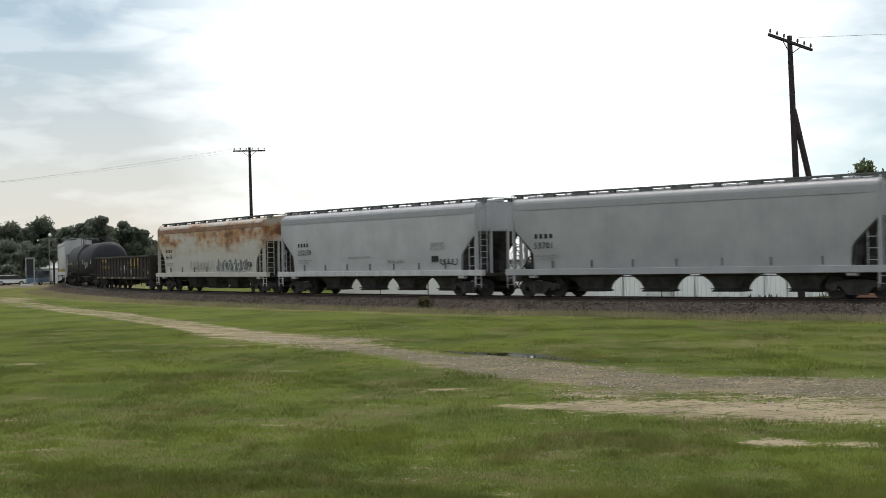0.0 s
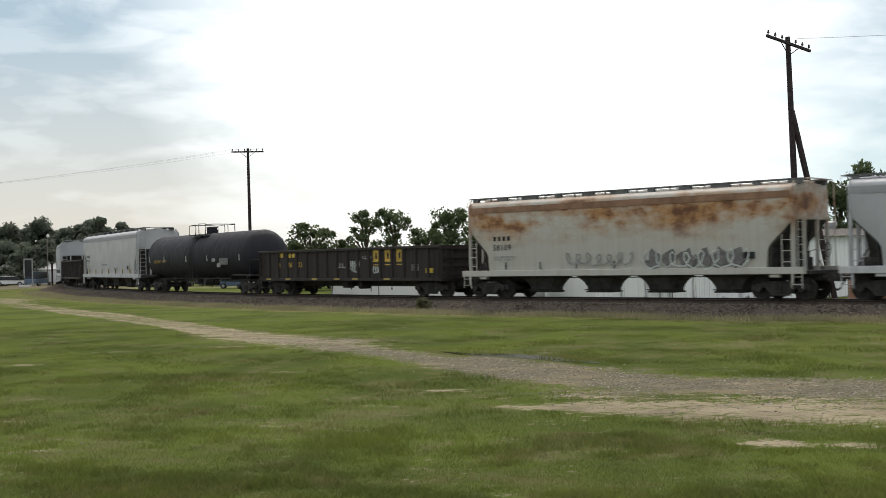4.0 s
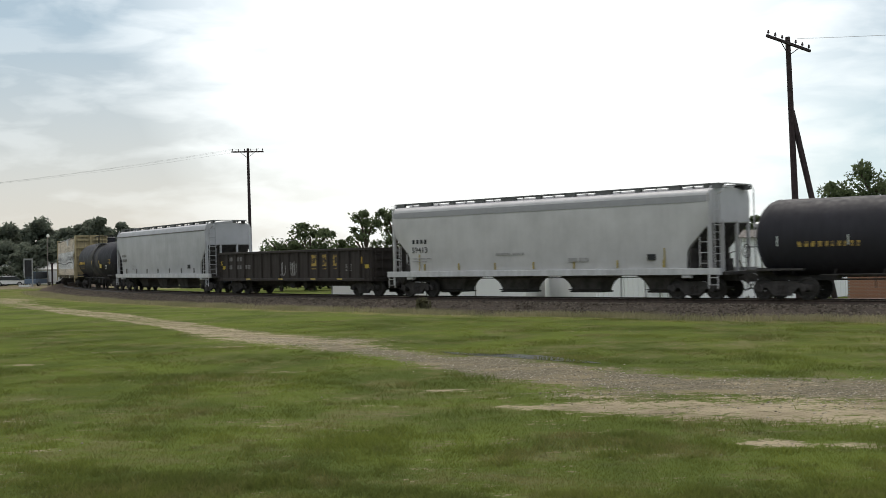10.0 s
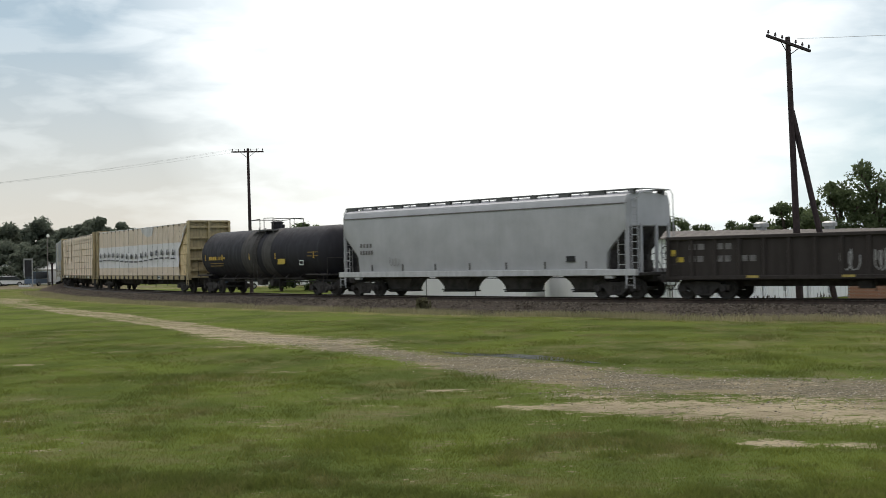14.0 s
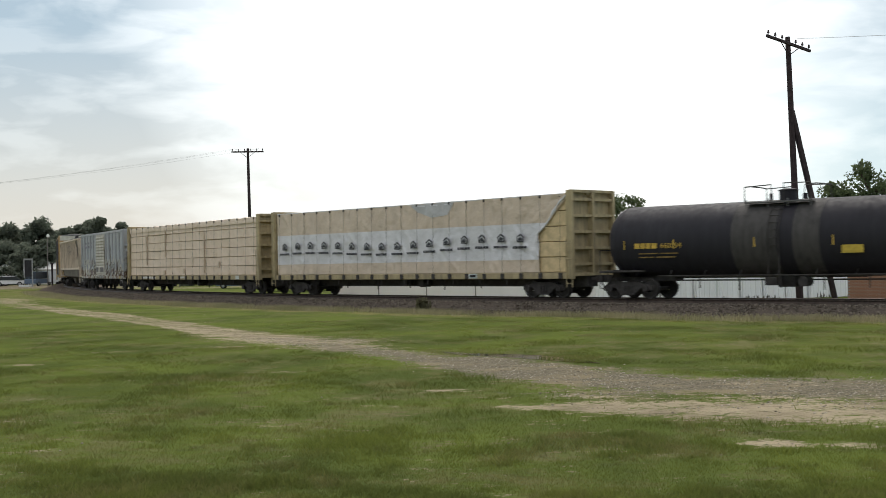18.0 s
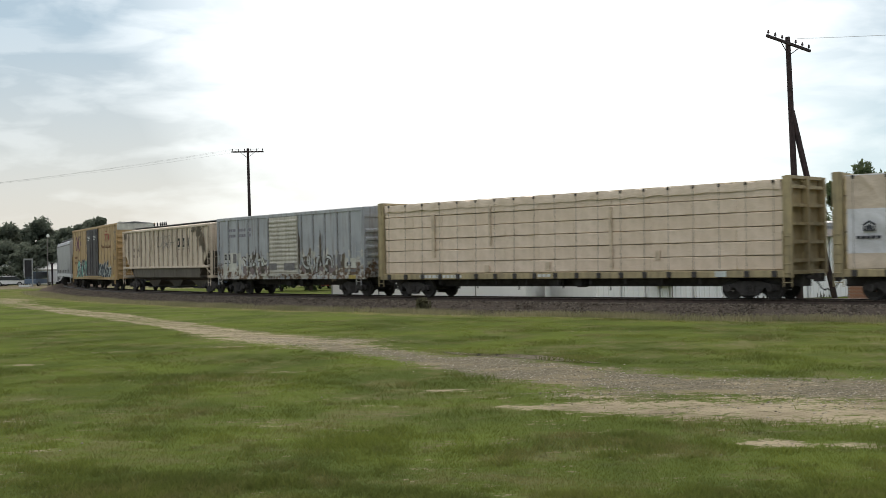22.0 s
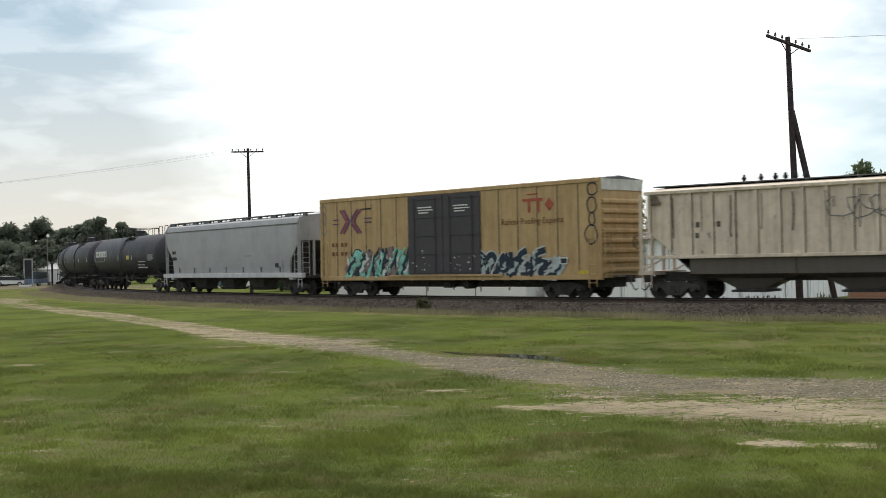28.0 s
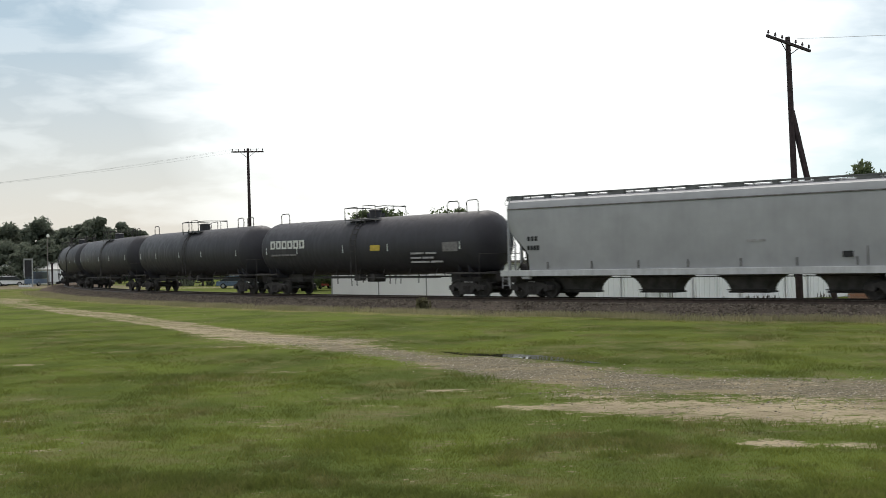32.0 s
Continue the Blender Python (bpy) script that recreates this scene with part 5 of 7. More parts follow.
def ribbed_hopper(s0, s1, base, label):
    car, h = start_car("covered_hopper", s0, s1, base, label, "covered hopper")
    top, low = 4.35, 1.72
    mat = M_tan_hopper
    for y in (-1, 1):
        ring = [(-h + 0.45, 2.75), (-h + 0.45, top), (h - 0.45, top), (h - 0.45, 2.75), (h - 1.7, low), (-h + 1.7, low)]
        part("side_wall", Geo().slab(ring, min(y * 1.44, y * 1.49), max(y * 1.44, y * 1.49)), mat, car)
        for k in range(19):
            x = -h + 0.5 + (2 * h - 1.0) * k / 18
            z = low if abs(x) < h - 1.7 else 2.75 - (h - 0.45 - abs(x)) / 1.25 * (2.75 - low)
            part("rib", Geo().box(x - 0.06, x + 0.06, min(y * 1.48, y * 1.58), max(y * 1.48, y * 1.58), z, top - 0.08, 0.015), mat, car)
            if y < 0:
                # the rib's shade, painted as a dark strip
                part("rib_joint", Geo().box(x + 0.062, x + 0.10, -1.494, -1.49, z, top - 0.1), M_grime_shade, car, "dark strip painted as the rib's shade")
        part("top_chord", Geo().box(-h + 0.3, h - 0.3, min(y * 1.4, y * 1.6), max(y * 1.4, y * 1.6), top - 0.1, top + 0.04, 0.02), mat, car)
        part("side_sill", Geo().box(-h + 0.4, h - 0.4, min(y * 1.4, y * 1.58), max(y * 1.4, y * 1.58), low - 0.08, low + 0.06, 0.02), mat, car)
    g = Geo().loft([[(x, -1.5, top), (x, -0.7, top + 0.18), (x, 0.7, top + 0.18), (x, 1.5, top)] for x in (-h + 0.4, h - 0.4)])
    part("roof", g, mat, car)
    g = Geo().box(-h + 0.3, h - 0.3, -0.75, 0.75, top + 0.25, top + 0.29)
    for k in range(9):
        x = -h + 0.8 + (2 * h - 1.6) * k / 8
        g.box(x - 0.04, x + 0.04, -0.7, 0.7, top + 0.15, top + 0.26)
    part("running_board", g, M_walk, car, "dark steel grating walkway")
    pitch = 2 * (h - 2.2) / 3
    for k in range(3):
        c = -(h - 2.2) + pitch * (k + 0.5)
        g = Geo().loft([[(c - w, -yy, z), (c + w, -yy, z), (c + w, yy, z), (c - w, yy, z)] for w, yy, z in ((0.62, 0.5, 0.34), (0.66, 0.55, 0.46), (pitch / 2 - 0.8, 0.62, 0.82), (pitch / 2 - 0.1, 0.9, 0.92), (pitch / 2 - 0.02, 1.36, 1.02), (pitch / 2 - 0.02, 1.42, low + 0.02))])
        part("discharge_bay", g, M_tan_bay, car, "dark sloping discharge bay")
        part("outlet_gate", Geo().box(c - 0.7, c + 0.7, -0.8, 0.8, 0.28, 0.38, 0.02), M_under, car)
    part("centre_sill", Geo().box(-h + 0.1, h - 0.1, -0.32, 0.32, 0.72, 1.1, 0.02), M_under, car)
    for e in (-1, 1):
        part("end_wall", Geo().box(min(e * (h - 0.45), e * (h - 0.5)), max(e * (h - 0.45), e * (h - 0.5)), -1.44, 1.44, 2.7, top), mat, car)
        # slope sheet in dark bay paint, standing in for the overhang's shade
        g = Geo().loft([[(e * x, -1.42, z), (e * x, 1.42, z), (e * (x - 0.06), 1.42, z), (e * (x - 0.06), -1.42, z)] for x, z in ((h - 2.3, 1.1), (h - 0.48, 2.72))])
        part("slope_sheet", g, M_tan_bay, car, "slope sheet with shade in its dark colour")
        g = Geo().box(min(e * (h - 0.6), e * (h + 0.05)), max(e * (h - 0.6), e * (h + 0.05)), -1.48, 1.48, 1.0, 1.16, 0.01)
        part("end_platform", g, mat, car)
        g = Geo()
        for y in (-1.45, -0.5, 0.5, 1.45):
            part("end_post", Geo().box(min(e * (h - 0.12), e * (h - 0.02)), max(e * (h - 0.12), e * (h - 0.02)), y - 0.05, y + 0.05, 1.1, top - 0.05), mat, car)
        for y in (-1.45, 1.45):
            part("end_brace", Geo().tube([(e * (h - 0.07), y, 1.15), (e * (h - 1.55), y, 1.9)], 0.035), mat, car)
        ladder(car, e * (h - 0.35), -1.53, 0.5, top - 0.1, mat, 10)
        end_ladder(car, e * (h - 0.0), -1.1, 1.1, top - 0.1, mat, 9)
    brake_wheel(car, h - 0.02, 0.7, 1.9, M_under)
    return car, h


# ---- the train, from its head to its tail ----
hopper(139.9, 157.4, 7.2, M_grey_hopper_b, "long mid-grey covered hopper car, clean sides", 4, pitch=3.3, bay_foot=0.58, number="53701", band=True, number_at=1.63)

car, h = hopper(121.75, 138.65, 6.9, M_grey_hopper, "pale grey covered hopper car with black stencils", 4, number="252270", sill=M_white_sill, pitch=3.15, bay_foot=0.58, band=True, number_at=2.03)
mark(car, 4.9, 5.4, 1.68, 1.95, -1.56, M_black_letter, "black placard")
scribble(car, 5.5, 6.7, 1.5, 1.82, -1.563, M_black_letter, 4, 0.05, 3, "black spray scribble")
mark(car, 4.8, 5.85, 2.25, 2.6, -1.566, M_spray_haze, "faint grey buffed patch")
bars(car, -1.8, -1.564, 1.95, (0.5, 0.7, 0.5), 0.06, M_spray_haze, 0.1, "faint grey stencil lines")
bars(car, 1.5, -1.562, 1.68, (0.6, 0.6), 0.12, M_spray_haze, 0.1, "faint grey stencil lines")
for x in (-6.2, -4.6, -2.0, 0.6, 3.0, 6.4):
    mark(car, x, x + 0.45, 1.04, 1.12, -1.556, M_yellow_tape_dull, "faded yellow reflector", "reflector")

car, h = hopper(103.7, 120.65, 7.2, M_rust_hopper, "cream covered hopper car with heavy orange rust", 4, number="58109", pitch=3.15, bay_foot=0.58, band=True, number_at=1.88, seam=M_seam_rust)
scribble(car, -2.50, 0.90, 1.4, 2.0, -1.566, M_spray_haze, 6, 0.07, 5, "faded grey spray lines")
for k in range(6):
    x = 1.7 + 0.76 * k
    spray_letter = Geo()
    blot(spray_letter, x + 0.25, 1.66, 0.34, 0.36, -1.568, random.Random(60 + k), 11, 0.35)
    part("spray_paint", spray_letter, M_spray_grey, car, "grey spray-painted blot")
scribble(car, 1.40, 6.20, 1.15, 2.08, -1.574, M_spray_pale, 7, 0.06, 9, "pale spray-painted outline")
mark(car, 6.00, 6.50, 1.6, 1.86, -1.566, M_black_letter, "black placard")
mark(car, 7.25, 7.75, 1.04, 1.22, -1.556, M_yellow_tape_dull, "faded yellow reflector", "reflector")
mark(car, -7.40, -6.80, 1.04, 1.2, -1.556, M_yellow_tape_dull, "faded yellow reflector", "reflector")


def gondola_marks(car, big, small, bright, tags, signs, seed, stencil=None, foot=1.76):
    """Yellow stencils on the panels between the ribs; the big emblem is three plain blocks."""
    y = -1.446
    for x in big:
        g = Geo()
        for a0, a1, b0, b1 in ((0.0, 0.5, 0.46, 0.62), (0.0, 0.5, 0.0, 0.16), (0.0, 0.17, 0.16, 0.46), (0.33, 0.5, 0.16, 0.46)):
            g.box(x + a0, x + a1, y - 0.004, y, foot + b0, foot + b1)
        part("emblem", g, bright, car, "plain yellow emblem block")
        mark(car, x + 0.02, x + 0.45, foot - 0.16, foot - 0.11, y, bright, "thin yellow line")
    for x0, x1, z in small:
        bars(car, x0, y, z, ((x1 - x0) * 0.42, (x1 - x0) * 0.42), 0.24, stencil or bright, (x1 - x0) * 0.16, "faded yellow stencil bars")
    for x in tags:
        mark(car, x, x + 0.48, 0.86, 0.95, -1.555, M_yellow_tape_dull, "yellow reflector", "reflector")
    for x0, x1, z0, z1 in signs:
        g = Geo()
        for a, b, c, d in ((x0, x1, z0, z0 + 0.03), (x0, x1, z1 - 0.03, z1), (x0, x0 + 0.03, z0, z1), (x1 - 0.03, x1, z0, z1), (x0 + 0.1, x1 - 0.1, z0 + 0.1, z1 - 0.1)):
            g.box(a, b, y - 0.006, y - 0.002, c, d)
        part("data_plate", g, M_spray_haze, car, "pale framed data plate")


car, h = gondola(86.1, 102.45, 6.75, "dark brown open gondola car with yellow markings", 17)
gondola_marks(car, (2.71, 3.68, 4.63), ((-6.34, -5.68, 2.12), (-5.12, -4.52, 2.1)), M_yellow_letter, (-5.3, -2.7, -0.6, 1.0, 3.7, -7.3), ((5.83, 6.33, 1.32, 1.6),), 1)
for k, (x, two) in enumerate(((-6.37, "48"), (-5.17, "68"), (-4.17, "73"))):
    lettering(car, two, x, -1.448, 1.56, 0.40, M_yellow_letter, "faded yellow car number")
mark(car, 6.88, 7.43, 1.18, 1.42, -1.447, M_yellow_tape, "yellow plate")
scribble(car, 0.73, 1.48, 1.2, 1.95, -1.46, M_spray_pale, 4, 0.045, 13, "white spray scribble")
scribble(car, 2.68, 3.28, 1.15, 1.6, -1.46, M_spray_pale, 3, 0.04, 14, "white spray scribble")
scribble(car, -0.52, 0.28, 1.45, 1.75, -1.46, M_spray_haze, 3, 0.05, 15, "grey spray scribble")
scribble(car, 1.78, 2.48, 1.9, 2.1, -1.46, M_spray_haze, 3, 0.03, 16, "grey spray scribble")

car, h, hoop = tank(67.6, 84.95, 7.35, "long black tank car with yellow stencils", M_black_tank, axis=2.37, pale=True)
bars(car, -6.63, -1.50, 2.0, (0.16, 0.14, 0.14, 0.16, 0.12, 0.12, 0.12, 0.12, 0.12, 0.12), 0.2, M_yellow_worn, 0.11, "yellow stencil bars")
mark(car, 4.47, 5.77, 1.8, 2.2, -1.50, M_spray_grey, "dull grey data panel", "data_panel")
mark(car, 3.37, 3.87, 2.0, 2.2, -1.505, M_spray_haze, "small pale placard")
mark(car, 4.17, 4.67, 1.66, 1.9, -1.51, M_spray_haze, "small pale placard")

car, h = hopper(47.85, 66.75, 7.85, M_white_hopper, "off-white covered hopper car with white sill", 4, number="59413", sill=M_white_sill, pitch=4.1, bay_foot=0.78, band=True, yellow_tape=True, number_at=1.78)
mark(car, 6.1, 6.5, 1.6, 1.85, -1.56, M_black_letter, "black placard")
bars(car, -2.2, -1.566, 1.95, (0.9, 0.7), 0.1, M_spray_haze, 0.1, "faint grey stencil lines")
bars(car, 2.0, -1.562, 1.6, (0.5, 0.5), 0.16, M_spray_haze, 0.1, "faint grey stencil lines")
mark(car, 6.9, 6.96, 1.3, 2.1, -1.562, M_yellow_tape_dull, "yellow reflector", "reflector")
mark(car, -7.2, -7.14, 1.3, 2.1, -1.562, M_yellow_tape_dull, "yellow reflector", "reflector")

car, h = gondola(30.4, 46.7, 6.7, "dark brown open gondola car with faded yellow markings", 16)
gondola_marks(car, (2.36, 3.45, 4.5), ((-7.15, -6.5, 1.98), (-5.95, -5.35, 1.98), (-7.15, -6.55, 1.5), (-5.95, -5.4, 1.5), (-4.95, -4.35, 1.5)), M_yellow_worn, (-4.7, -1.0, 2.4, 5.0), ((5.73, 6.22, 1.33, 1.67),), 2, M_spray_grey, 1.6)
mark(car, 7.45, 7.85, 1.45, 1.65, -1.447, M_yellow_tape, "yellow plate")
mark(car, 7.05, 7.2, 1.7, 2.05, -1.447, M_yellow_letter, "yellow patch")
mark(car, -7.7, -7.4, 1.5, 1.7, -1.447, M_yellow_tape, "yellow plate")
mark(car, -7.95, -7.75, 1.75, 2.0, -1.447, M_yellow_tape, "yellow plate")
scribble(car, -1.1, -0.45, 0.98, 1.9, -1.46, M_spray_haze, 2, 0.06, 17, "grey spray scribble")
scribble(car, 0.15, 0.75, 0.98, 1.98, -1.46, M_spray_haze, 3, 0.05, 18, "grey spray scribble")

car, h = hopper(10.05, 29.2, 8.1, M_grey_hopper, "pale grey covered hopper car with few stencils", 4, sill=M_white_sill, pitch=4.1, bay_foot=0.78)
bars(car, -h + 1.75, -1.57, 2.5, (0.16, 0.16, 0.16, 0.16), 0.2, M_spray_grey, 0.09, "small grey stencil bars")
bars(car, -h + 1.75, -1.57, 2.15, (0.14, 0.14, 0.14, 0.14, 0.14), 0.2, M_spray_grey, 0.07, "small grey stencil bars")
scribble(car, -5.6, -4.9, 1.5, 2.0, -1.566, M_spray_haze, 3, 0.04, 19, "grey spray scribble")
mark(car, 5.9, 6.4, 1.6, 1.85, -1.56, M_black_letter, "black placard")
mark(car, 6.4, 6.8, 1.06, 1.14, -1.556, M_black_letter, "small dark plate")

car, h, hoop = tank(-6.7, 8.9, 6.6, "black tank car with a dull grey middle band", M_black_tank, axis=2.37)
part("painted_band", hoop(-1.75, 0.1, 0.008), M_patch_tank, car, "dull grey band round the tank", smooth=True)
part("painted_band", hoop(0.75, 1.8, 0.008), M_patch_tank, car, "dull grey band round the tank", smooth=True)
bars(car, -6.05, -1.50, 2.08, (0.24, 0.2, 0.2, 0.24), 0.22, M_yellow_letter, 0.05, "yellow stencil bars")
lettering(car, "660094", -4.85, -1.508, 2.08, 0.32, M_yellow_letter, "yellow stencilled car number")
bars(car, -5.85, -1.50, 1.85, (0.9, 0.8), 0.05, M_yellow_fade, 0.1, "thin yellow stencil lines")
bars(car, -5.85, -1.48, 1.7, (0.7, 0.9), 0.05, M_yellow_fade, 0.1, "thin yellow stencil lines")
mark(car, 2.65, 3.45, 1.75, 2.05, -1.51, M_yellow_tape, "yellow placard")
mark(car, 5.05, 5.50, 1.68, 1.96, -1.51, M_spray_pale, "white framed placard")
mark(car, 5.11, 5.44, 1.73, 1.91, -1.516, M_black_letter)
bars(car, 5.90, -1.50, 2.35, (0.5, 0.5), 0.05, M_yellow_fade, 0.1, "faded stencil lines")
bars(car, 5.90, -1.50, 2.15, (0.5, 0.5), 0.05, M_yellow_fade, 0.1, "faded stencil lines")


def wrapped_load(load, a):
    """Plastic sheets over the stacked bundles: tan above and below, a printed white band between."""
    def edge(z):
        return 9.35 if z < 2.87 else 9.35 + (z - 2.87) / (4.55 - 2.87) * 1.85

    def sheet(z0, z1, rows, out):
        cols = 300
        g = Geo()
        rings = []
        for i in range(rows + 1):
            z = z0 + (z1 - z0) * i / rows
            row = []
            for j in range(cols + 1):
                x = -a + 0.1 + (edge(z) + a - 0.1) * j / cols
                loose = 0.02 + 0.09 * max(0.0, (x - 7.5) / 3.0)
                f = noise.noise((x * 0.9, z * 1.7, 2.0)) * loose + noise.noise((x * 2.6 + z * 1.5, z * 3.0, 5.0)) * loose * 0.6
                # long slanting creases that pull towards the straps
                crease = noise.noise(((x + 0.75 * z) * 2.4, (z - 0.75 * x) * 0.35, 2.0))
                f += (0.10 + 0.5 * loose) * max(0.0, crease) ** 1.5 * (0.5 + noise.noise((x * 0.35, z * 0.6, 8.0)))
                row.append((x, -1.362 - out - abs(f), z))
            rings.append(row)
        return g.loft(rings, caps=False, closed=False)
    part("wrap", sheet(1.16, 1.80, 10, 0.0), M_sheet_tan, load, "tan plastic wrap", smooth=True)
    part("wrap", sheet(1.72, 3.34, 24, 0.004), M_sheet_white, load, "white printed plastic wrap", smooth=True)
    part("wrap", sheet(3.30, 4.56, 18, 0.0), M_sheet_tan, load, "tan plastic wrap", smooth=True)
    part("wrap_top", Geo().box(-a + 0.1, 10.9, -1.37, 0.0, 4.53, 4.585, 0.01), M_sheet_white, load, "pale plastic top cover")
    # the sheet's loose end, bunched along its slanting edge
    fold = []
    for k in range(31):
        q = k / 30
        z = 1.9 + q * 2.6
        x, r = edge(z) - 0.08 - 0.1 * math.sin(q * 9), 0.025 + 0.12 * abs(noise.noise((q * 6.0, 3.0, 1.0))) + 0.05 * (1 - q)
        fold.append([(x + r * math.cos(j * 0.785) * (1 + 0.5 * noise.noise((q * 9.0, j * 1.3, 4.0))), -1.42 + 0.5 * r * math.sin(j * 0.785), z) for j in range(8)])
    part("wrap_fold", Geo().loft(fold), M_sheet_white, load, "bunched loose edge of the plastic", smooth=True)
    torn = Geo().slab([(0.7, 4.52), (1.3, 4.15), (2.3, 3.86), (3.4, 3.95), (3.9, 4.54)], -1.40, -1.395)
    part("torn_patch", torn, M_sheet_grey, load, "torn grey underlay")
    for x in (1.3, 2.2, 3.2):
        part("torn_strip", Geo().box(x, x + 0.5, -1.408, -1.402, 4.42, 4.48), M_sheet_white, load, "loose white plastic strip")
    ring = [(-0.25, 0.0), (-0.25, 0.26), (-0.3, 0.26), (0.0, 0.46), (0.3, 0.26), (0.25, 0.26), (0.25, 0.0)]
    outer = Geo().slab(ring, -0.006, 0.0)
    house = outer.mesh("printed_emblem", M_print)
    inner = Geo().slab([(-0.17, 0.07), (-0.17, 0.24), (0.0, 0.36), (0.17, 0.24), (0.17, 0.07)], -0.011, -0.005).mesh("emblem_field", M_sheet_print)
    core = Geo().slab([(-0.15, 0.08), (-0.13, 0.2), (0.0, 0.31), (0.13, 0.2), (0.15, 0.08)], -0.015, -0.010).mesh("emblem_core", M_print)
    for k in range(16):
        x = -10.05 + 1.222 * k
        s = 0.02 * math.sin(k * 2.3)
        sag = 0.1 * math.sin(k * 0.55 + 0.6)
        e = part("printed_emblem", house, None, load, "dark printed emblem", pose(x + s, -1.475, 2.46 + sag, 0, 3 * math.sin(k * 1.7)) @ Matrix.Diagonal((0.86, 1.0, 0.86, 1.0)))
        part("emblem_field", inner, None, e)
        part("emblem_core", core, None, e)
        bars(load, x - 0.46, -1.475, 2.18 + sag, (0.14, 0.16, 0.12, 0.17, 0.15), 0.11, M_print, 0.03, "dark printed bars")


car, h, load = centrebeam(-30.5, -7.85, 9.2, "faded yellow centrebeam flatcar carrying wrapped lumber", True, "lumber bundles under white printed plastic wrap")
wrapped_load(load, h - 0.36)
mark(car, 4.9, 5.45, 0.9, 1.12, -1.475, M_spray_pale, "white framed data plate")
mark(car, 4.97, 5.38, 0.95, 1.07, -1.48, M_black_letter)

car, h, load = centrebeam(-54.4, -31.9, 9.2, "faded yellow centrebeam flatcar with tan load", False, "tan wrapped lumber bundles strapped in tiers", 6)
for x, w, z0, z1 in ((-7.6, 0.22, 1.9, 4.0), (-3.9, 0.12, 2.4, 4.3), (-4.2, 0.28, 1.2, 1.5), (-0.6, 0.28, 1.25, 1.6), (2.9, 0.14, 1.3, 3.9), (5.2, 0.2, 1.6, 2.0)):
    part("wrap_flap", Geo().box(x, x + w, -1.395, -1.35, z0, z1, 0.01), M_flap, load, "darker overlapping wrap flap")
def slack_cover(load, x0, x1):
    """A loose plastic cover over the load's top edge, sagging between the straps."""
    rows = []
    for y, z, wild in ((-1.375, 4.22, 0.05), (-1.385, 4.44, 0.03), (-1.36, 4.56, 0.045), (-0.8, 4.58, 0.05), (0.0, 4.6, 0.02)):
        rows.append([(x0 + (x1 - x0) * j / 130, y - 0.01 * abs(math.sin(j * 0.9)), z + wild * noise.noise((j * 0.21, z * 2.0, 3.0)) + 0.25 * wild * math.sin(j * 0.86) + 0.7 * wild * noise.noise((j * 0.55, 7.0, z))) for j in range(131)])
    return part("wrap_top", Geo().loft(rows, caps=False, closed=False), M_wrap, load, "loose tan plastic top cover", smooth=True)


slack_cover(load, -h + 0.4, h - 0.4)
bars(car, -8.4, -1.425, 0.93, (0.22, 0.22, 0.22, 0.26, 0.3, 0.2, 0.2, 0.2, 0.2, 0.2), 0.14, M_white_letter, 0.06, "white stencil bars on the sill")
mark(car, 8.0, 8.5, 0.9, 1.12, -1.475, M_spray_pale, "white framed data plate")
bars(car, -1.0, -1.425, 0.95, (0.2, 0.2, 0.2), 0.12, M_white_letter, 0.06, "white stencil bars on the sill")

car, h, y = boxcar(-71.25, -55.5, 6.1, "weathered blue-grey boxcar with a cream door", M_blue_box, 4.55, 0.98, 13, 3.1, M_cream_door, False, 0.10)
y = -y - 0.006
mark(car, -7.1, -5.0, 1.36, 2.5, y, M_pale_patch, "pale overpainted patch")
mark(car, -7.0, -6.3, 1.85, 2.4, y - 0.006, M_black_letter, "black data panel")
lettering(car, "AGR", -6.95, y - 0.012, 2.14, 0.26, M_white_letter, "white stencilled letters")
bars(car, -6.95, y - 0.008, 1.9, (0.12, 0.12, 0.12, 0.12), 0.17, M_white_letter, 0.04, "white stencil bars")
mark(car, -5.95, -5.3, 1.86, 2.42, y - 0.006, M_spray_grey, "dark grey patch")
for z in (3.75, 3.42):
    bars(car, -6.55, y, z, (0.28, 0.2, 0.3, 0.2, 0.3, 0.25, 0.2, 0.3, 0.2), 0.17, M_faded_print, 0.07, "faded stencil bars")
mark(car, -1.45, -0.65, 1.45, 1.8, -1.60, M_spray_grey, "dark patch on the door")
mark(car, 0.15, 1.3, 1.42, 1.8, -1.60, M_spray_grey, "dark patch on the door")
rng = random.Random(77)
for x0, n, m, lab in ((-4.6, 4, M_grime_shade, "dark grimy blot"), (1.8, 4, M_brown_patch, "brown rusted blot"), (-6.9, 4, M_pale_patch, "pale peeling blot"), (5.0, 3, M_brown_patch, "brown rusted blot"), (2.0, 6, M_pale_patch, "pale peeling blot"), (-4.4, 5, M_pale_patch, "pale peeling blot")):
    for k in range(n):
        g = Geo()
        blot(g, x0 + k * 0.5 + rng.uniform(-0.1, 0.1), rng.uniform(1.2, 2.3), rng.uniform(0.14, 0.34), rng.uniform(0.16, 0.5), y - 0.003 - 0.0015 * k, rng, 12, 0.45)
        part("paint_blot", g, m, car, lab)
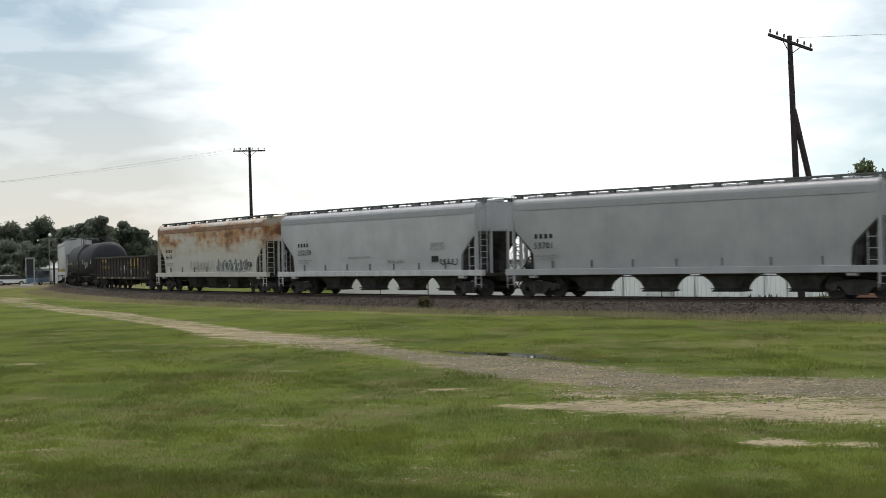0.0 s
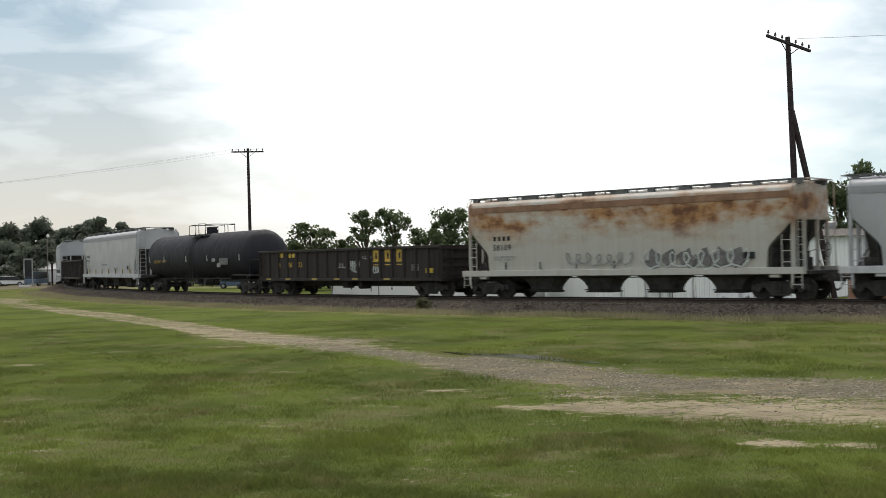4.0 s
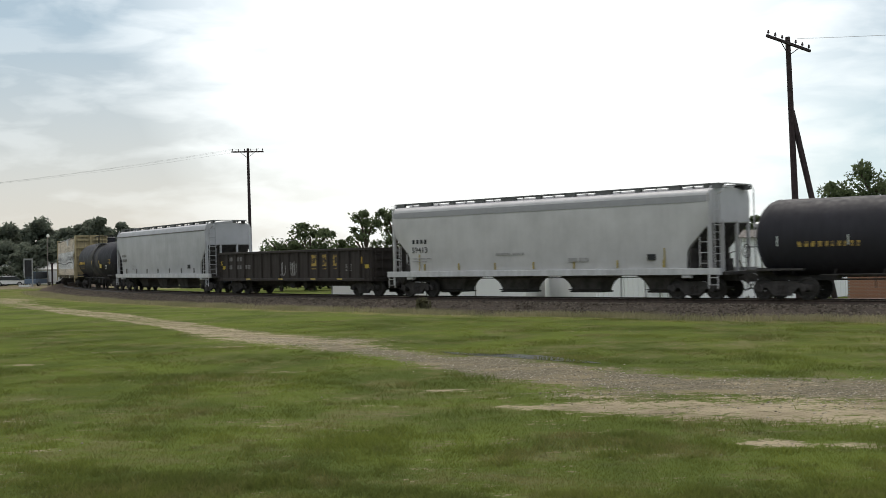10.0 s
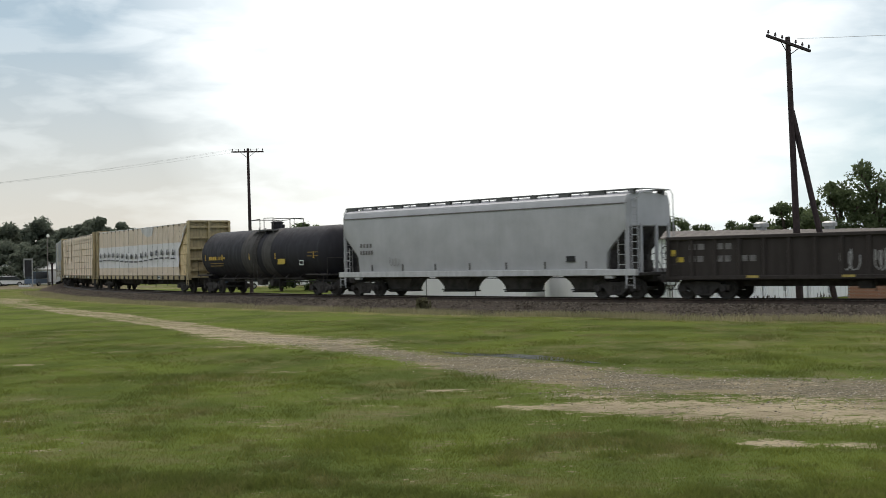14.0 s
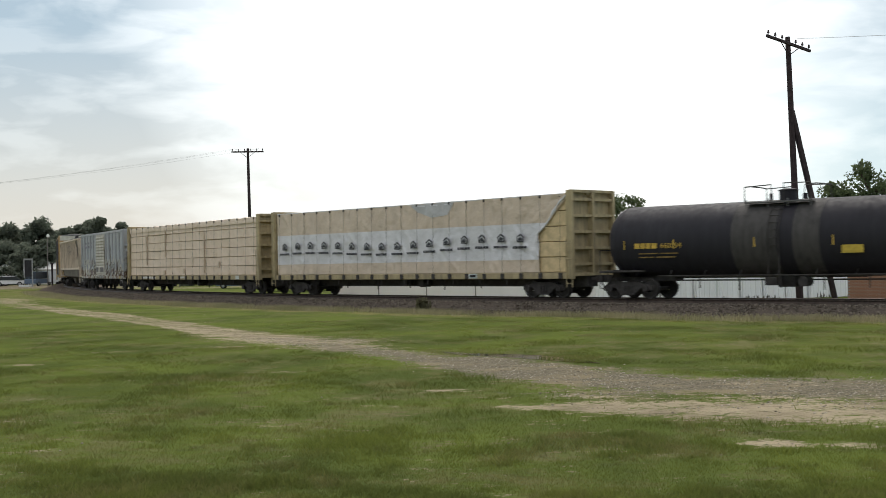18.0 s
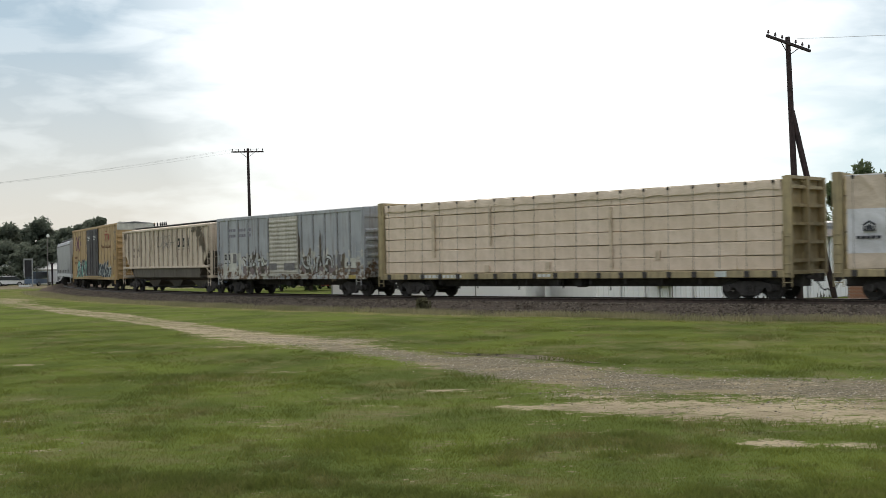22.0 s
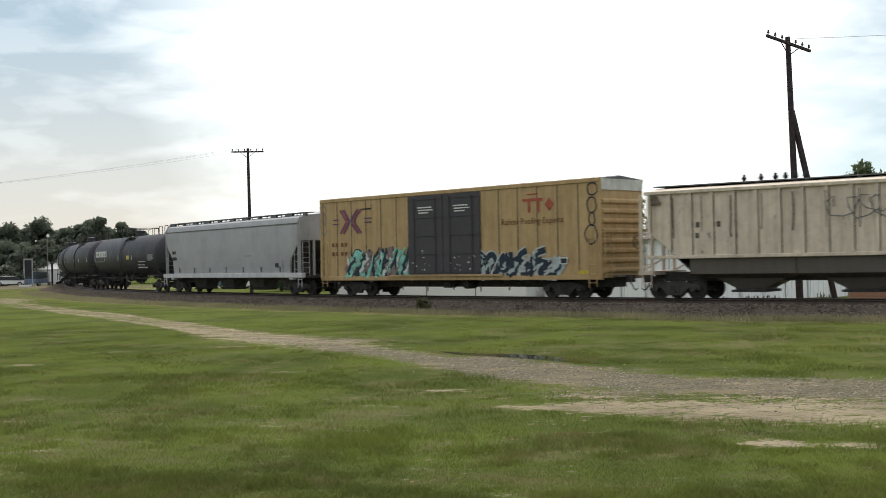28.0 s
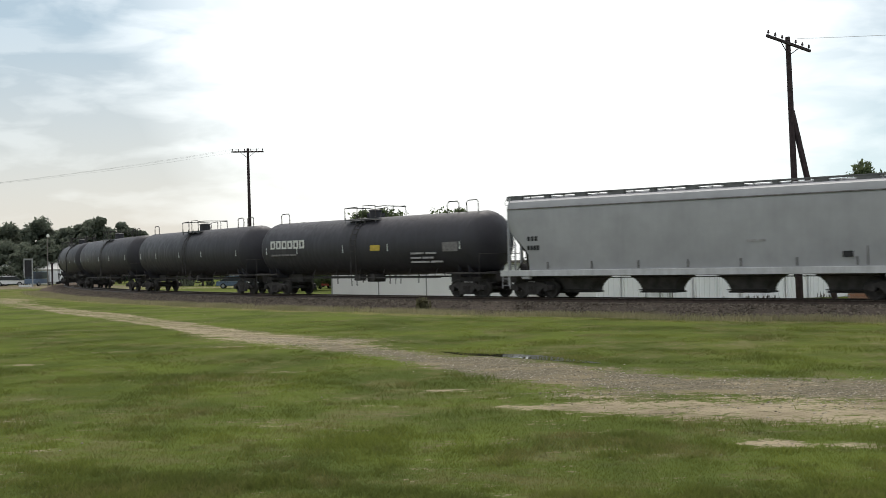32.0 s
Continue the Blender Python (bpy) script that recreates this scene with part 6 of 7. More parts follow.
wild_letters(car, 1.9, 5.1, 1.2, 2.2, y - 0.02, (
    (((0.0, 0.9), (0.06, 0.4), (0.22, 0.3)), M_spray_pale_blue), (((0.26, 0.95), (0.24, 0.5), (0.34, 0.1), (0.42, 0.5)), M_spray_pale_blue), (((0.45, 0.1), (0.5, 0.85), (0.62, 0.9), (0.58, 0.4)), M_spray_pale_blue),
    (((0.66, 0.95), (0.68, 0.35), (0.8, 0.15)), M_spray_pale_blue), (((0.78, 0.9), (0.92, 0.85), (0.94, 0.3)), M_spray_pale_blue)), M_grime_shade, M_spray_pale, 0.13, 23, "chalky spray-painted shape")
wild_letters(car, -4.6, -1.75, 1.2, 2.2, y - 0.02, (
    (((0.0, 0.95), (0.14, 0.8), (0.12, 0.2)), M_pale_patch), (((0.24, 0.9), (0.3, 0.3), (0.36, 0.85)), M_spray_pale_blue), (((0.5, 0.1), (0.55, 0.8), (0.7, 0.85)), M_pale_patch), (((0.78, 0.9), (0.86, 0.5), (0.96, 0.75)), M_pale_patch)),
    M_grime_shade, M_spray_pale, 0.12, 24, "chalky spray-painted shape")
mark(car, 5.0, 5.75, 1.47, 2.2, y - 0.02, M_spray_grey, "dark grey patch")
mark(car, 6.1, 7.15, 1.48, 2.0, y - 0.01, M_pale_patch, "pale data patch")
mark(car, 6.3, 6.7, 1.58, 1.8, y - 0.016, M_black_letter, "black placard")
mark(car, 6.1, 7.1, 1.28, 1.42, y - 0.01, M_spray_grey, "dark grey strip")
mark(car, 6.5, 7.15, 0.92, 1.1, -1.505, M_yellow_tape_dull, "dull yellow plate")
for x in (1.75, 3.9):
    scribble(car, x - 0.06, x + 0.06, 1.5, 3.6, -1.575, M_brown_patch, 3, 0.05, int(x * 10) + 40, "rust run")

car, h = ribbed_hopper(-89.6, -72.0, 7.4, "grimy tan ribbed covered hopper car")
for x in (2.75, 3.6, 4.4):
    g = Geo()
    for a0, a1, b0, b1 in ((0.0, 0.48, 0.43, 0.58), (0.0, 0.48, 0.0, 0.15), (0.0, 0.16, 0.15, 0.43), (0.32, 0.48, 0.15, 0.43)):
        g.box(x + a0, x + a1, -1.496, -1.492, 3.02 + b0, 3.02 + b1)
    part("emblem", g, M_black_letter, car, "plain black emblem block")
    mark(car, x, x + 0.48, 2.86, 2.91, -1.492, M_black_letter, "thin black line")
bars(car, -6.5, -1.50, 2.87, (0.16, 0.16), 0.22, M_faded_black, 0.1, "black stencil bars")
bars(car, -5.6, -1.50, 2.87, (0.16, 0.16), 0.22, M_faded_black, 0.1, "black stencil bars")
for x, two in ((-5.75, "93"), (-4.75, "01")):
    lettering(car, two, x, -1.504, 2.42, 0.34, M_faded_black, "black stencilled car number")
bars(car, -6.55, -1.50, 2.44, (0.16, 0.16), 0.22, M_faded_black, 0.12, "black stencil bars")
scribble(car, -1.0, 1.7, 2.9, 4.0, -1.60, M_spray_grey, 3, 0.05, 31, "thin grey spray loops")
scribble(car, 0.2, 2.4, 3.2, 3.9, -1.60, M_spray_grey, 2, 0.04, 32, "thin grey spray loops")
rng = random.Random(55)
for x, z, a, b in ((6.9, 3.95, 0.5, 0.3), (7.3, 3.4, 0.35, 0.5), (7.6, 2.9, 0.25, 0.3), (5.9, 4.1, 0.3, 0.15), (-8.0, 4.0, 0.25, 0.22)):
    part("paint_blot", blot(Geo(), x, z, a, b, -1.584, rng, 14, 0.4), M_brown_patch, car, "brown rusted blot")
for k in range(12):
    x = -7.2 + 1.25 * k
    g = stroke(Geo(), [(x, 4.1), (x + rng.uniform(-0.03, 0.03), 3.4), (x + rng.uniform(-0.05, 0.05), rng.uniform(2.2, 3.0))], rng.uniform(0.03, 0.09), -1.586)
    part("rust_run", g, M_brown_patch if k % 2 else M_grime_shade, car, "thin rust run")
for k, x in enumerate((-4.6, -3.9, -3.3, -2.9, -2.5, -2.1)):
    bird = part("bird", Geo().loft([[(q * math.cos(j * 1.0472), 0.55 * q * math.sin(j * 1.0472) - 0.5, z) for j in range(6)] for q, z in ((0.02, 0.0), (0.09, 0.06), (0.11, 0.13), (0.07, 0.2), (0.06, 0.25), (0.02, 0.29))]), M_birds, None)
    tagged(bird, "small black bird perched on the car roof", "bird", "birds on the roof")
    BIRDS.append((bird, -80.8, 7.4, x, 4.64))

car, h, y = boxcar(-110.35, -91.25, 7.05, "tall faded yellow boxcar with dark plug doors", M_yellow_box, 5.08, 0.90, 16, 5.0, M_dark_door, True, 0.03)
y = -y - 0.024
wild_letters(car, 2.2, 7.3, 0.92, 2.15, y, (
    (((0.0, 0.95), (0.08, 0.85), (0.13, 0.5), (0.13, 0.08)), M_spray_dark), (((0.12, 0.7), (0.2, 0.95), (0.27, 0.5), (0.24, 0.15), (0.14, 0.08)), M_spray_dark),
    (((0.35, 0.85), (0.28, 0.65), (0.31, 0.3), (0.37, 0.28), (0.40, 0.6), (0.35, 0.82)), M_spray_dark), (((0.42, 0.95), (0.43, 0.4), (0.47, 0.1), (0.36, 0.08)), M_spray_dark), (((0.46, 0.1), (0.5, 0.45), (0.47, 0.75)), M_spray_dark),
    (((0.62, 1.0), (0.53, 0.85), (0.52, 0.62), (0.62, 0.5), (0.69, 0.36), (0.66, 0.1), (0.54, 0.08)), M_spray_dark), (((0.84, 1.0), (0.71, 0.88), (0.73, 0.6), (0.86, 0.52)), M_spray_dark), (((0.9, 0.45), (0.79, 0.36), (0.75, 0.1), (0.96, 0.06)), M_spray_dark)),
    M_spray_pale_blue, M_spray_mist, 0.28, 43, "dark blue spray-painted wild lettering",
    (M_spray_dark, M_spray_mist, M_spray_dark, M_spray_pale_blue, M_spray_dark) * 3)
wild_letters(car, -7.3, -2.2, 0.92, 2.5, y, (
    (((0.30, 0.9), (0.33, 0.6), (0.35, 0.08)), M_spray_mauve), (((0.66, 1.0), (0.68, 0.6), (0.70, 0.1)), M_spray_mauve), (((0.52, 0.92), (0.55, 0.55), (0.62, 0.4)), M_spray_dark),
    (((0.02, 0.08), (0.10, 0.5), (0.16, 0.92), (0.22, 0.5), (0.24, 0.08)), M_teal), (((0.04, 0.62), (0.14, 0.5), (0.27, 0.58)), M_teal),
    (((0.54, 0.85), (0.45, 0.62), (0.46, 0.28), (0.57, 0.14)), M_teal), (((0.82, 0.9), (0.79, 0.5), (0.81, 0.18), (0.97, 0.16)), M_teal), (((0.88, 0.72), (0.86, 0.45)), M_teal)),
    M_spray_dark, M_spray_pale, 0.42, 41, "teal spray-painted wild lettering",
    (M_teal, M_spray_dark, M_spray_mauve, M_teal, M_spray_dark, M_spray_pale, M_spray_mauve) * 3)
# crossed emblem: two chevrons back to back, each of three bands
for sgn in (-1, 1):
    for off, mat, w in ((0.0, M_purple, 0.15), (0.15, M_red_letter, 0.10), (0.28, M_purple, 0.10)):
        tip = -7.0 + sgn * (0.07 + off)
        bend = 0.16 if sgn < 0 else 0.04
        pts = [(tip + sgn * 0.52, 4.52), (tip + sgn * bend, 4.06), (tip, 3.9), (tip + sgn * bend, 3.74), (tip + sgn * 0.52, 3.28)]
        part("emblem", stroke(Geo(), rounded(pts) if sgn < 0 else pts, w, y - 0.001 * (sgn + 2)), mat, car, "faded chevron of the crossed emblem")
bars(car, -8.5, y, 3.98, (0.5,), 0.07, M_purple, 0.05, "thin stencil bars")
bars(car, -8.5, y, 3.75, (0.5,), 0.07, M_purple, 0.05, "thin stencil bars")
bars(car, -5.9, y, 3.98, (0.6,), 0.07, M_purple, 0.05, "thin stencil bars")
bars(car, -5.9, y, 3.78, (0.6,), 0.07, M_purple, 0.05, "thin stencil bars")
bars(car, -8.6, y, 2.6, (0.2, 0.2, 0.0, 0.2, 0.2), 0.2, M_red_brown, 0.12, "faded stencil bars")
bars(car, -8.6, y, 2.13, (0.2, 0.2, 0.0, 0.2, 0.2), 0.2, M_red_brown, 0.12, "faded stencil bars")
g = Geo()
stroke(g, [(-6.1, 4.5), (-5.35, 4.5), (-5.35, 4.68)], 0.07, y)
part("lettering", g, M_black_letter, car, "dark bent line")
# plain red mark: a bar on posts with a cross
g = Geo()
g.box(5.15, 6.35, y - 0.004, y, 4.32, 4.45).box(5.4, 6.1, y - 0.004, y, 4.6, 4.66)
g.box(5.45, 5.6, y - 0.004, y, 3.82, 4.32).box(6.0, 6.15, y - 0.004, y, 3.82, 4.32)
g.slab([(6.45, 4.14), (6.72, 4.44), (6.99, 4.14), (6.72, 3.84)], y - 0.004, y)
part("emblem", g, M_red_letter, car, "plain faded red emblem")
lettering(car, "Railcar Pooling Experts", 3.8, y - 0.002, 3.32, 0.40, M_red_brown, "faded brown lettering", wide=1.0)
for x in (-1.75, 0.75):
    for k, w in enumerate((1.0, 1.1, 0.8)):
        mark(car, x + 0.05 * k, x + w, 4.33 - 0.13 * k, 4.39 - 0.13 * k, -1.58, M_white_letter, "small white stencil line")
rng = random.Random(91)
for x0, n in ((-2.2, 6), (-1.6, 5), (0.5, 7), (1.6, 6)):
    for k in range(n):
        g = blot(Geo(), x0 + rng.uniform(0, 0.8), rng.choice((1.35, 1.6, 1.95, 2.2)) + rng.uniform(-0.08, 0.08), rng.uniform(0.025, 0.06), rng.uniform(0.02, 0.05), -1.582, rng, 8, 0.4)
        part("paint_chip", g, M_spray_pale if k % 3 == 0 else M_spray_haze, car, "pale chipped paint")
loops(car, ((9.15, 4.68, 0.28, 0.26), (9.1, 4.0, 0.26, 0.34), (9.1, 3.4, 0.16, 0.28), (9.05, 2.75, 0.34, 0.42)), y, M_spray_dark, 0.06, "dark spray-painted rings")
loops(car, ((-9.25, 4.6, 0.22, 0.2), (-9.25, 4.1, 0.2, 0.25), (-9.25, 3.55, 0.22, 0.28)), y, M_spray_grey, 0.05, "dull spray-painted rings")
mark(car, 7.3, 7.75, 1.5, 1.8, y - 0.03, M_spray_pale, "white framed placard")
mark(car, 7.35, 7.7, 1.55, 1.75, y - 0.036, M_black_letter)
mark(car, 8.3, 8.9, 1.05, 1.22, y, M_yellow_tape, "yellow reflector", "reflector")

car, h = hopper(-131.05, -112.0, 8.1, M_grey_hopper_b, "mid-grey covered hopper car with pale sill", 4, sill=M_white_sill, bay_foot=0.78, pitch=4.1)
bars(car, -h + 1.55, -1.57, 2.55, (0.14, 0.14, 0.14), 0.2, M_black_letter, 0.06, "small black stencil bars")
bars(car, -h + 1.55, -1.57, 2.15, (0.12, 0.12, 0.12, 0.12), 0.2, M_black_letter, 0.05, "small black stencil bars")
bars(car, 2.6, -1.57, 2.25, (0.4, 0.3), 0.1, M_spray_haze, 0.08, "faint stencil bars")
mark(car, 6.4, 6.8, 1.6, 1.82, -1.56, M_black_letter, "black placard")
mark(car, 7.3, 7.36, 1.3, 2.0, -1.562, M_spray_grey, "grey reflector", "reflector")

car, h, hoop = tank(-151.5, -132.3, 8.2, "dark charcoal tank car with pale lettering", M_grey_tank, pale=True)
for k in range(6):
    x = -7.9 + 0.58 * k
    g = Geo()
    for a0, a1, b0, b1 in ((0.0, 0.46, 0.34, 0.46), (0.0, 0.46, 0.0, 0.1), (0.0, 0.12, 0.1, 0.34), (0.34, 0.46, 0.1, 0.34)):
        g.box(x + a0, x + a1, -1.512, -1.49, 2.6 + b0, 2.6 + b1)
    part("emblem", g, M_white_letter, car, "plain white outlined block")
bars(car, -7.8, -1.50, 2.2, (0.9, 0.8, 0.6), 0.1, M_spray_grey, 0.1, "dull grey stencil bars")
mark(car, 1.45, 2.25, 2.34, 2.63, -1.51, M_yellow_tape, "yellow placard")
for z, w in ((2.1, (1.0, 0.8)), (1.88, (0.8, 0.8)), (1.68, (1.4, 0.9))):
    bars(car, 4.7, -1.47 if z < 1.8 else -1.49, z, w, 0.09, M_spray_haze, 0.12, "pale stencil bars")
mark(car, 7.1, 8.2, 2.2, 2.65, -1.50, M_spray_grey, "dull grey data panel", "data_panel")
tank(-171.6, -152.6, 8.1, "dull charcoal tank car", M_grey_tank, pale=True)
tank(-192.4, -173.0, 8.3, "dull charcoal tank car with streaked sides", M_grey_tank, pale=True)
tank(-212.6, -193.8, 8.0, "dull charcoal tank car near the tail", M_grey_tank, pale=True)
tank(-233.0, -214.0, 8.1, "dull charcoal tank car near the tail", M_grey_tank, pale=True)


# ---- poles ----
def line_pole(x, y, height, lean, arm, turn, label, pins, brace=None, droop=0.0):
    pole = tagged(new("utility_pole"), label, "utility pole")
    pole.matrix_basis = pose(x, y, 0)
    z0 = float(lawn_height(x, y)[0]) - 0.3
    tip = Vector((lean, 0, height))
    n = 12
    g = Geo().loft([[(lean * k + r * math.cos(2 * math.pi * j / n), r * math.sin(2 * math.pi * j / n), z0 + (height - z0) * k) for j in range(n)] for k, r in ((0, 0.17), (0.4, 0.15), (0.8, 0.125), (1.0, 0.11))])
    part("post", g, M_pole, pole, "dark creosoted wooden post", smooth=True)
    c, s = math.cos(radians(turn)), math.sin(radians(turn))
    cross = part("crossarm", Geo().box(-arm / 2, arm / 2, -0.05, 0.05, -0.06, 0.06, 0.01), M_pole, pole, "", pose(tip.x, tip.y - 0.16, height - 0.32, 0, droop, turn))
    g = Geo()
    for e in (-1, 1):
        g.tube([(e * arm * 0.24, -0.07, 0.0), (0, -0.02, -0.55)], 0.02, 5)
    part("arm_brace", g, M_pole, cross)
    for k in range(pins):
        xx = -arm / 2 + 0.1 + (arm - 0.2) * k / (pins - 1)
        g = Geo().loft([[(xx + r * math.cos(2 * math.pi * j / 8), r * math.sin(2 * math.pi * j / 8), z) for j in range(8)] for r, z in ((0.02, 0.05), (0.02, 0.12), (0.05, 0.13), (0.055, 0.18), (0.035, 0.22), (0.045, 0.24), (0.02, 0.28))])
        part("insulator", g, M_glass, cross)
    if brace:
        bx, bz = brace
        g = Geo().tube([(lean * (bz / height) + 0.02, 0.0, bz), (bx, 0.0, z0)], 0.13, 8)
        part("brace_post", g, M_pole, pole, "dark leaning brace post")
    return pole


line_pole(-16.85, 105.0, 12.0, -0.12, 2.8, 4, "tall dark telegraph pole with one crossarm", 6)
line_pole(15.78, 53.0, 11.38, -0.30, 3.3, 40, "tall dark wooden pole with crossarm and brace", 7, (1.74, 8.1), 6.0)


def wire(p, q, sag, r=0.012):
    p, q = Vector(p), Vector(q)
    pts = [p.lerp(q, k / 16) - Vector((0, 0, sag * 4 * (k / 16) * (1 - k / 16))) for k in range(17)]
    return tagged(part("wire", Geo().tube(pts, r, 4), M_wire), "thin sagging overhead line wire", "wire")


for k, o in enumerate((-1.2, -0.6, 0.9)):
    wire((-16.9 + o, 104.8, 11.95), (-95.0 + o, 150.0, 11.2 + 0.1 * k), 1.3, 0.005)
wire((15.9, 53.0, 11.3), (19.0, 36.0, 8.5), 0.05, 0.008)

# ---- buildings beyond the track ----
def wall_metal(name, colour, rib=3.2):
    m = Mat(name, 0.55)
    n = m.noise(1.2, 5, (1, 1, 0.3))
    f = m.noise(9, 4)
    m.bump(f, 0.1, 0.01)
    return m.done(m.mix(m.step(n, 0.35, 0.8), colour, tone(colour, 0.93)))


M_white_metal = wall_metal("white sheet metal siding", (0.88, 0.87, 0.87))
M_roof_metal = plain("dull brown-grey sheet roofing", (0.19, 0.17, 0.155), 0.95, 0, 0.2, 2)
M_brick = plain("red-brown brick", (0.34, 0.18, 0.12), 0.9, 0, 0.3, 6, 0.01)
M_trim_white = plain("white painted trim", (0.75, 0.75, 0.74), 0.6, 0, 0.08)
M_steel_dull = plain("dull galvanised steel", (0.35, 0.35, 0.35), 0.5, 0.6, 0.2)
M_dark_glass = plain("dark window glass", (0.03, 0.035, 0.04), 0.1, 0, 0.1)


def warehouse():
    b = tagged(new("metal_warehouse"), "long low white sheet-metal warehouse with grey roof", "warehouse")
    turn = 14.0
    b.matrix_basis = pose(8.9, 70.0, BACK, 0, 0, turn)
    L, W, H, R = 26.0, 12.8, 3.72, 4.27
    # each siding sheet has its ribs
    for k in range(17):
        x = L * k / 17
        ring = [(x + 0.005, 0.12), (x + 0.005, 0.0)]
        for j in range(6):
            xx = x + 0.16 + j * 0.33
            ring += [(xx - 0.05, 0.0), (xx - 0.02, -0.035), (xx + 0.02, -0.035), (xx + 0.05, 0.0)]
        ring += [(x + L / 17 - 0.005, 0.0), (x + L / 17 - 0.005, 0.12)]
        part("wall_sheet", Geo().loft([[(a, y, z) for a, y in ring] for z in (0.0, H)]), M_white_metal, b)
    g = Geo().loft([[(x, 0.12, 0), (x, W, 0), (x, W, H), (x, W / 2, R), (x, 0.12, H)] for x in (0.0, 0.12)])
    part("gable_wall", g, M_white_metal, b)
    part("gable_wall", g.mesh("gable_wall", M_white_metal), None, b, "", pose(L - 0.12, 0, 0))
    part("rear_wall", Geo().box(0.12, L - 0.12, W - 0.12, W, 0, H), M_white_metal, b)
    for y0, y1 in ((-0.35, W / 2), (W + 0.35, W / 2)):
        g = Geo().loft([[(x, y0, H - 0.0), (x, y0, H + 0.06), (x, y1, R + 0.07), (x, y1, R + 0.01)] for x in (-0.4, L + 0.4)])
        slope = part("roof_slope", g, M_roof_metal, b, "dull grey ribbed roof")
        rib = Geo().loft([[(-0.05, y, z), (0.0, y, z + 0.05), (0.05, y, z)] for y, z in ((y0, H + 0.06), (y1, R + 0.07))]).mesh("roof_rib", M_roof_metal)
        for j in range(45):
            part("roof_rib", rib, None, slope, "", pose(-0.35 + (L + 0.7) * j / 44, 0, 0))
    part("bargeboard", Geo().loft([[(x, -0.36, H - 0.12), (x, W / 2, R - 0.1), (x, W / 2, R + 0.09), (x, -0.36, H + 0.07)] for x in (-0.44, -0.4)]), M_trim_white, b)
    part("skylight", Geo().loft([[(x, 0.8, H + 0.18), (x, 3.5, H + 0.41), (x, 3.5, H + 0.45), (x, 0.8, H + 0.22)] for x in (1.9, 3.5)]), M_trim_white, b, "pale translucent roof sheet")
    for x in (6.6, 14.3, 19.4):
        v = Geo()
        ring = lambda r, z: [(x + r * math.cos(2 * math.pi * k / 14), W / 2 + r * math.sin(2 * math.pi * k / 14), z) for k in range(14)]
        v.loft([ring(0.35, R - 0.05), ring(0.35, R + 0.25), ring(0.5, R + 0.27), ring(0.5, R + 0.5), ring(0.3, R + 0.62)])
        part("roof_vent", v, M_steel_dull, b, "round galvanised roof ventilator")
    # wall fittings
    unit = part("wall_box", Geo().box(3.72, 4.86, -0.5, -0.04, 0.95, 1.52, 0.03), M_roof_metal, b, "dark-framed grey unit on two legs by the wall")
    part("vent_grille", Geo().box(3.80, 4.78, -0.52, -0.5, 1.03, 1.45), M_spray_pale_blue, unit)
    for x in (3.9, 4.68):
        part("pipe", Geo().tube([(x, -0.3, 0), (x, -0.3, 0.96)], 0.035, 6), M_roof_metal, b)
    part("downpipe", Geo().tube([(3.2, -0.1, 0), (3.2, -0.1, H)], 0.05, 6), M_trim_white, b)
    rng = random.Random(8)
    for k in range(26):
        x = rng.uniform(0.5, L - 1)
        tall = rng.uniform(0.15, 0.42)
        tuft = Geo()
        for j in range(5):
            a = rng.uniform(-0.3, 0.3)
            tuft.slab([(a - 0.03, 0.0), (a + 0.03, 0.0), (a + rng.uniform(-0.1, 0.1), tall * rng.uniform(0.6, 1.0))], -0.01, 0.01)
        spot = b.matrix_basis @ Vector((x, -0.5, 0))
        clump = part("weed_clump", tuft, M_bark, None)
        clump.matrix_basis = pose(spot.x, spot.y, float(lawn_height(spot.x, spot.y)[0]), 0, 0, turn)
        tagged(clump, "dark weed tuft at the foot of the wall", "weed", "weeds along the wall")
    part("wall_hatch", Geo().box(12.9, 13.2, -0.06, 0.0, 1.3, 1.75), M_dark_glass, b)


warehouse()


def annex():
    b = tagged(new("low_white_building"), "low white flat-roofed building beyond the track", "building")
    b.matrix_basis = pose(-7.15, 76.6, BACK, 0, 0, -17.0)
    L, W, H = 12.7, 5.5, 2.5
    for k in range(4):
        x = L * k / 4
        part("wall_panel", Geo().box(x + 0.01, x + L / 4 - 0.01, 0, 0.15, 0, H), M_white_metal, b)
        part("joint_strip", Geo().box(x - 0.04, x + 0.04, -0.03, 0.0, 0, H), M_steel_dull, b)
    part("side_wall", Geo().box(0, 0.15, 0.15, W, 0, H), M_white_metal, b)
    part("side_wall", Geo().box(L - 0.15, L, 0.15, W, 0, H), M_white_metal, b)
    part("rear_wall", Geo().box(0.15, L - 0.15, W - 0.15, W, 0, H), M_white_metal, b)
    part("roof", Geo().box(-0.2, L + 0.2, -0.3, W + 0.2, H, H + 0.16, 0.02), M_roof_metal, b)


annex()


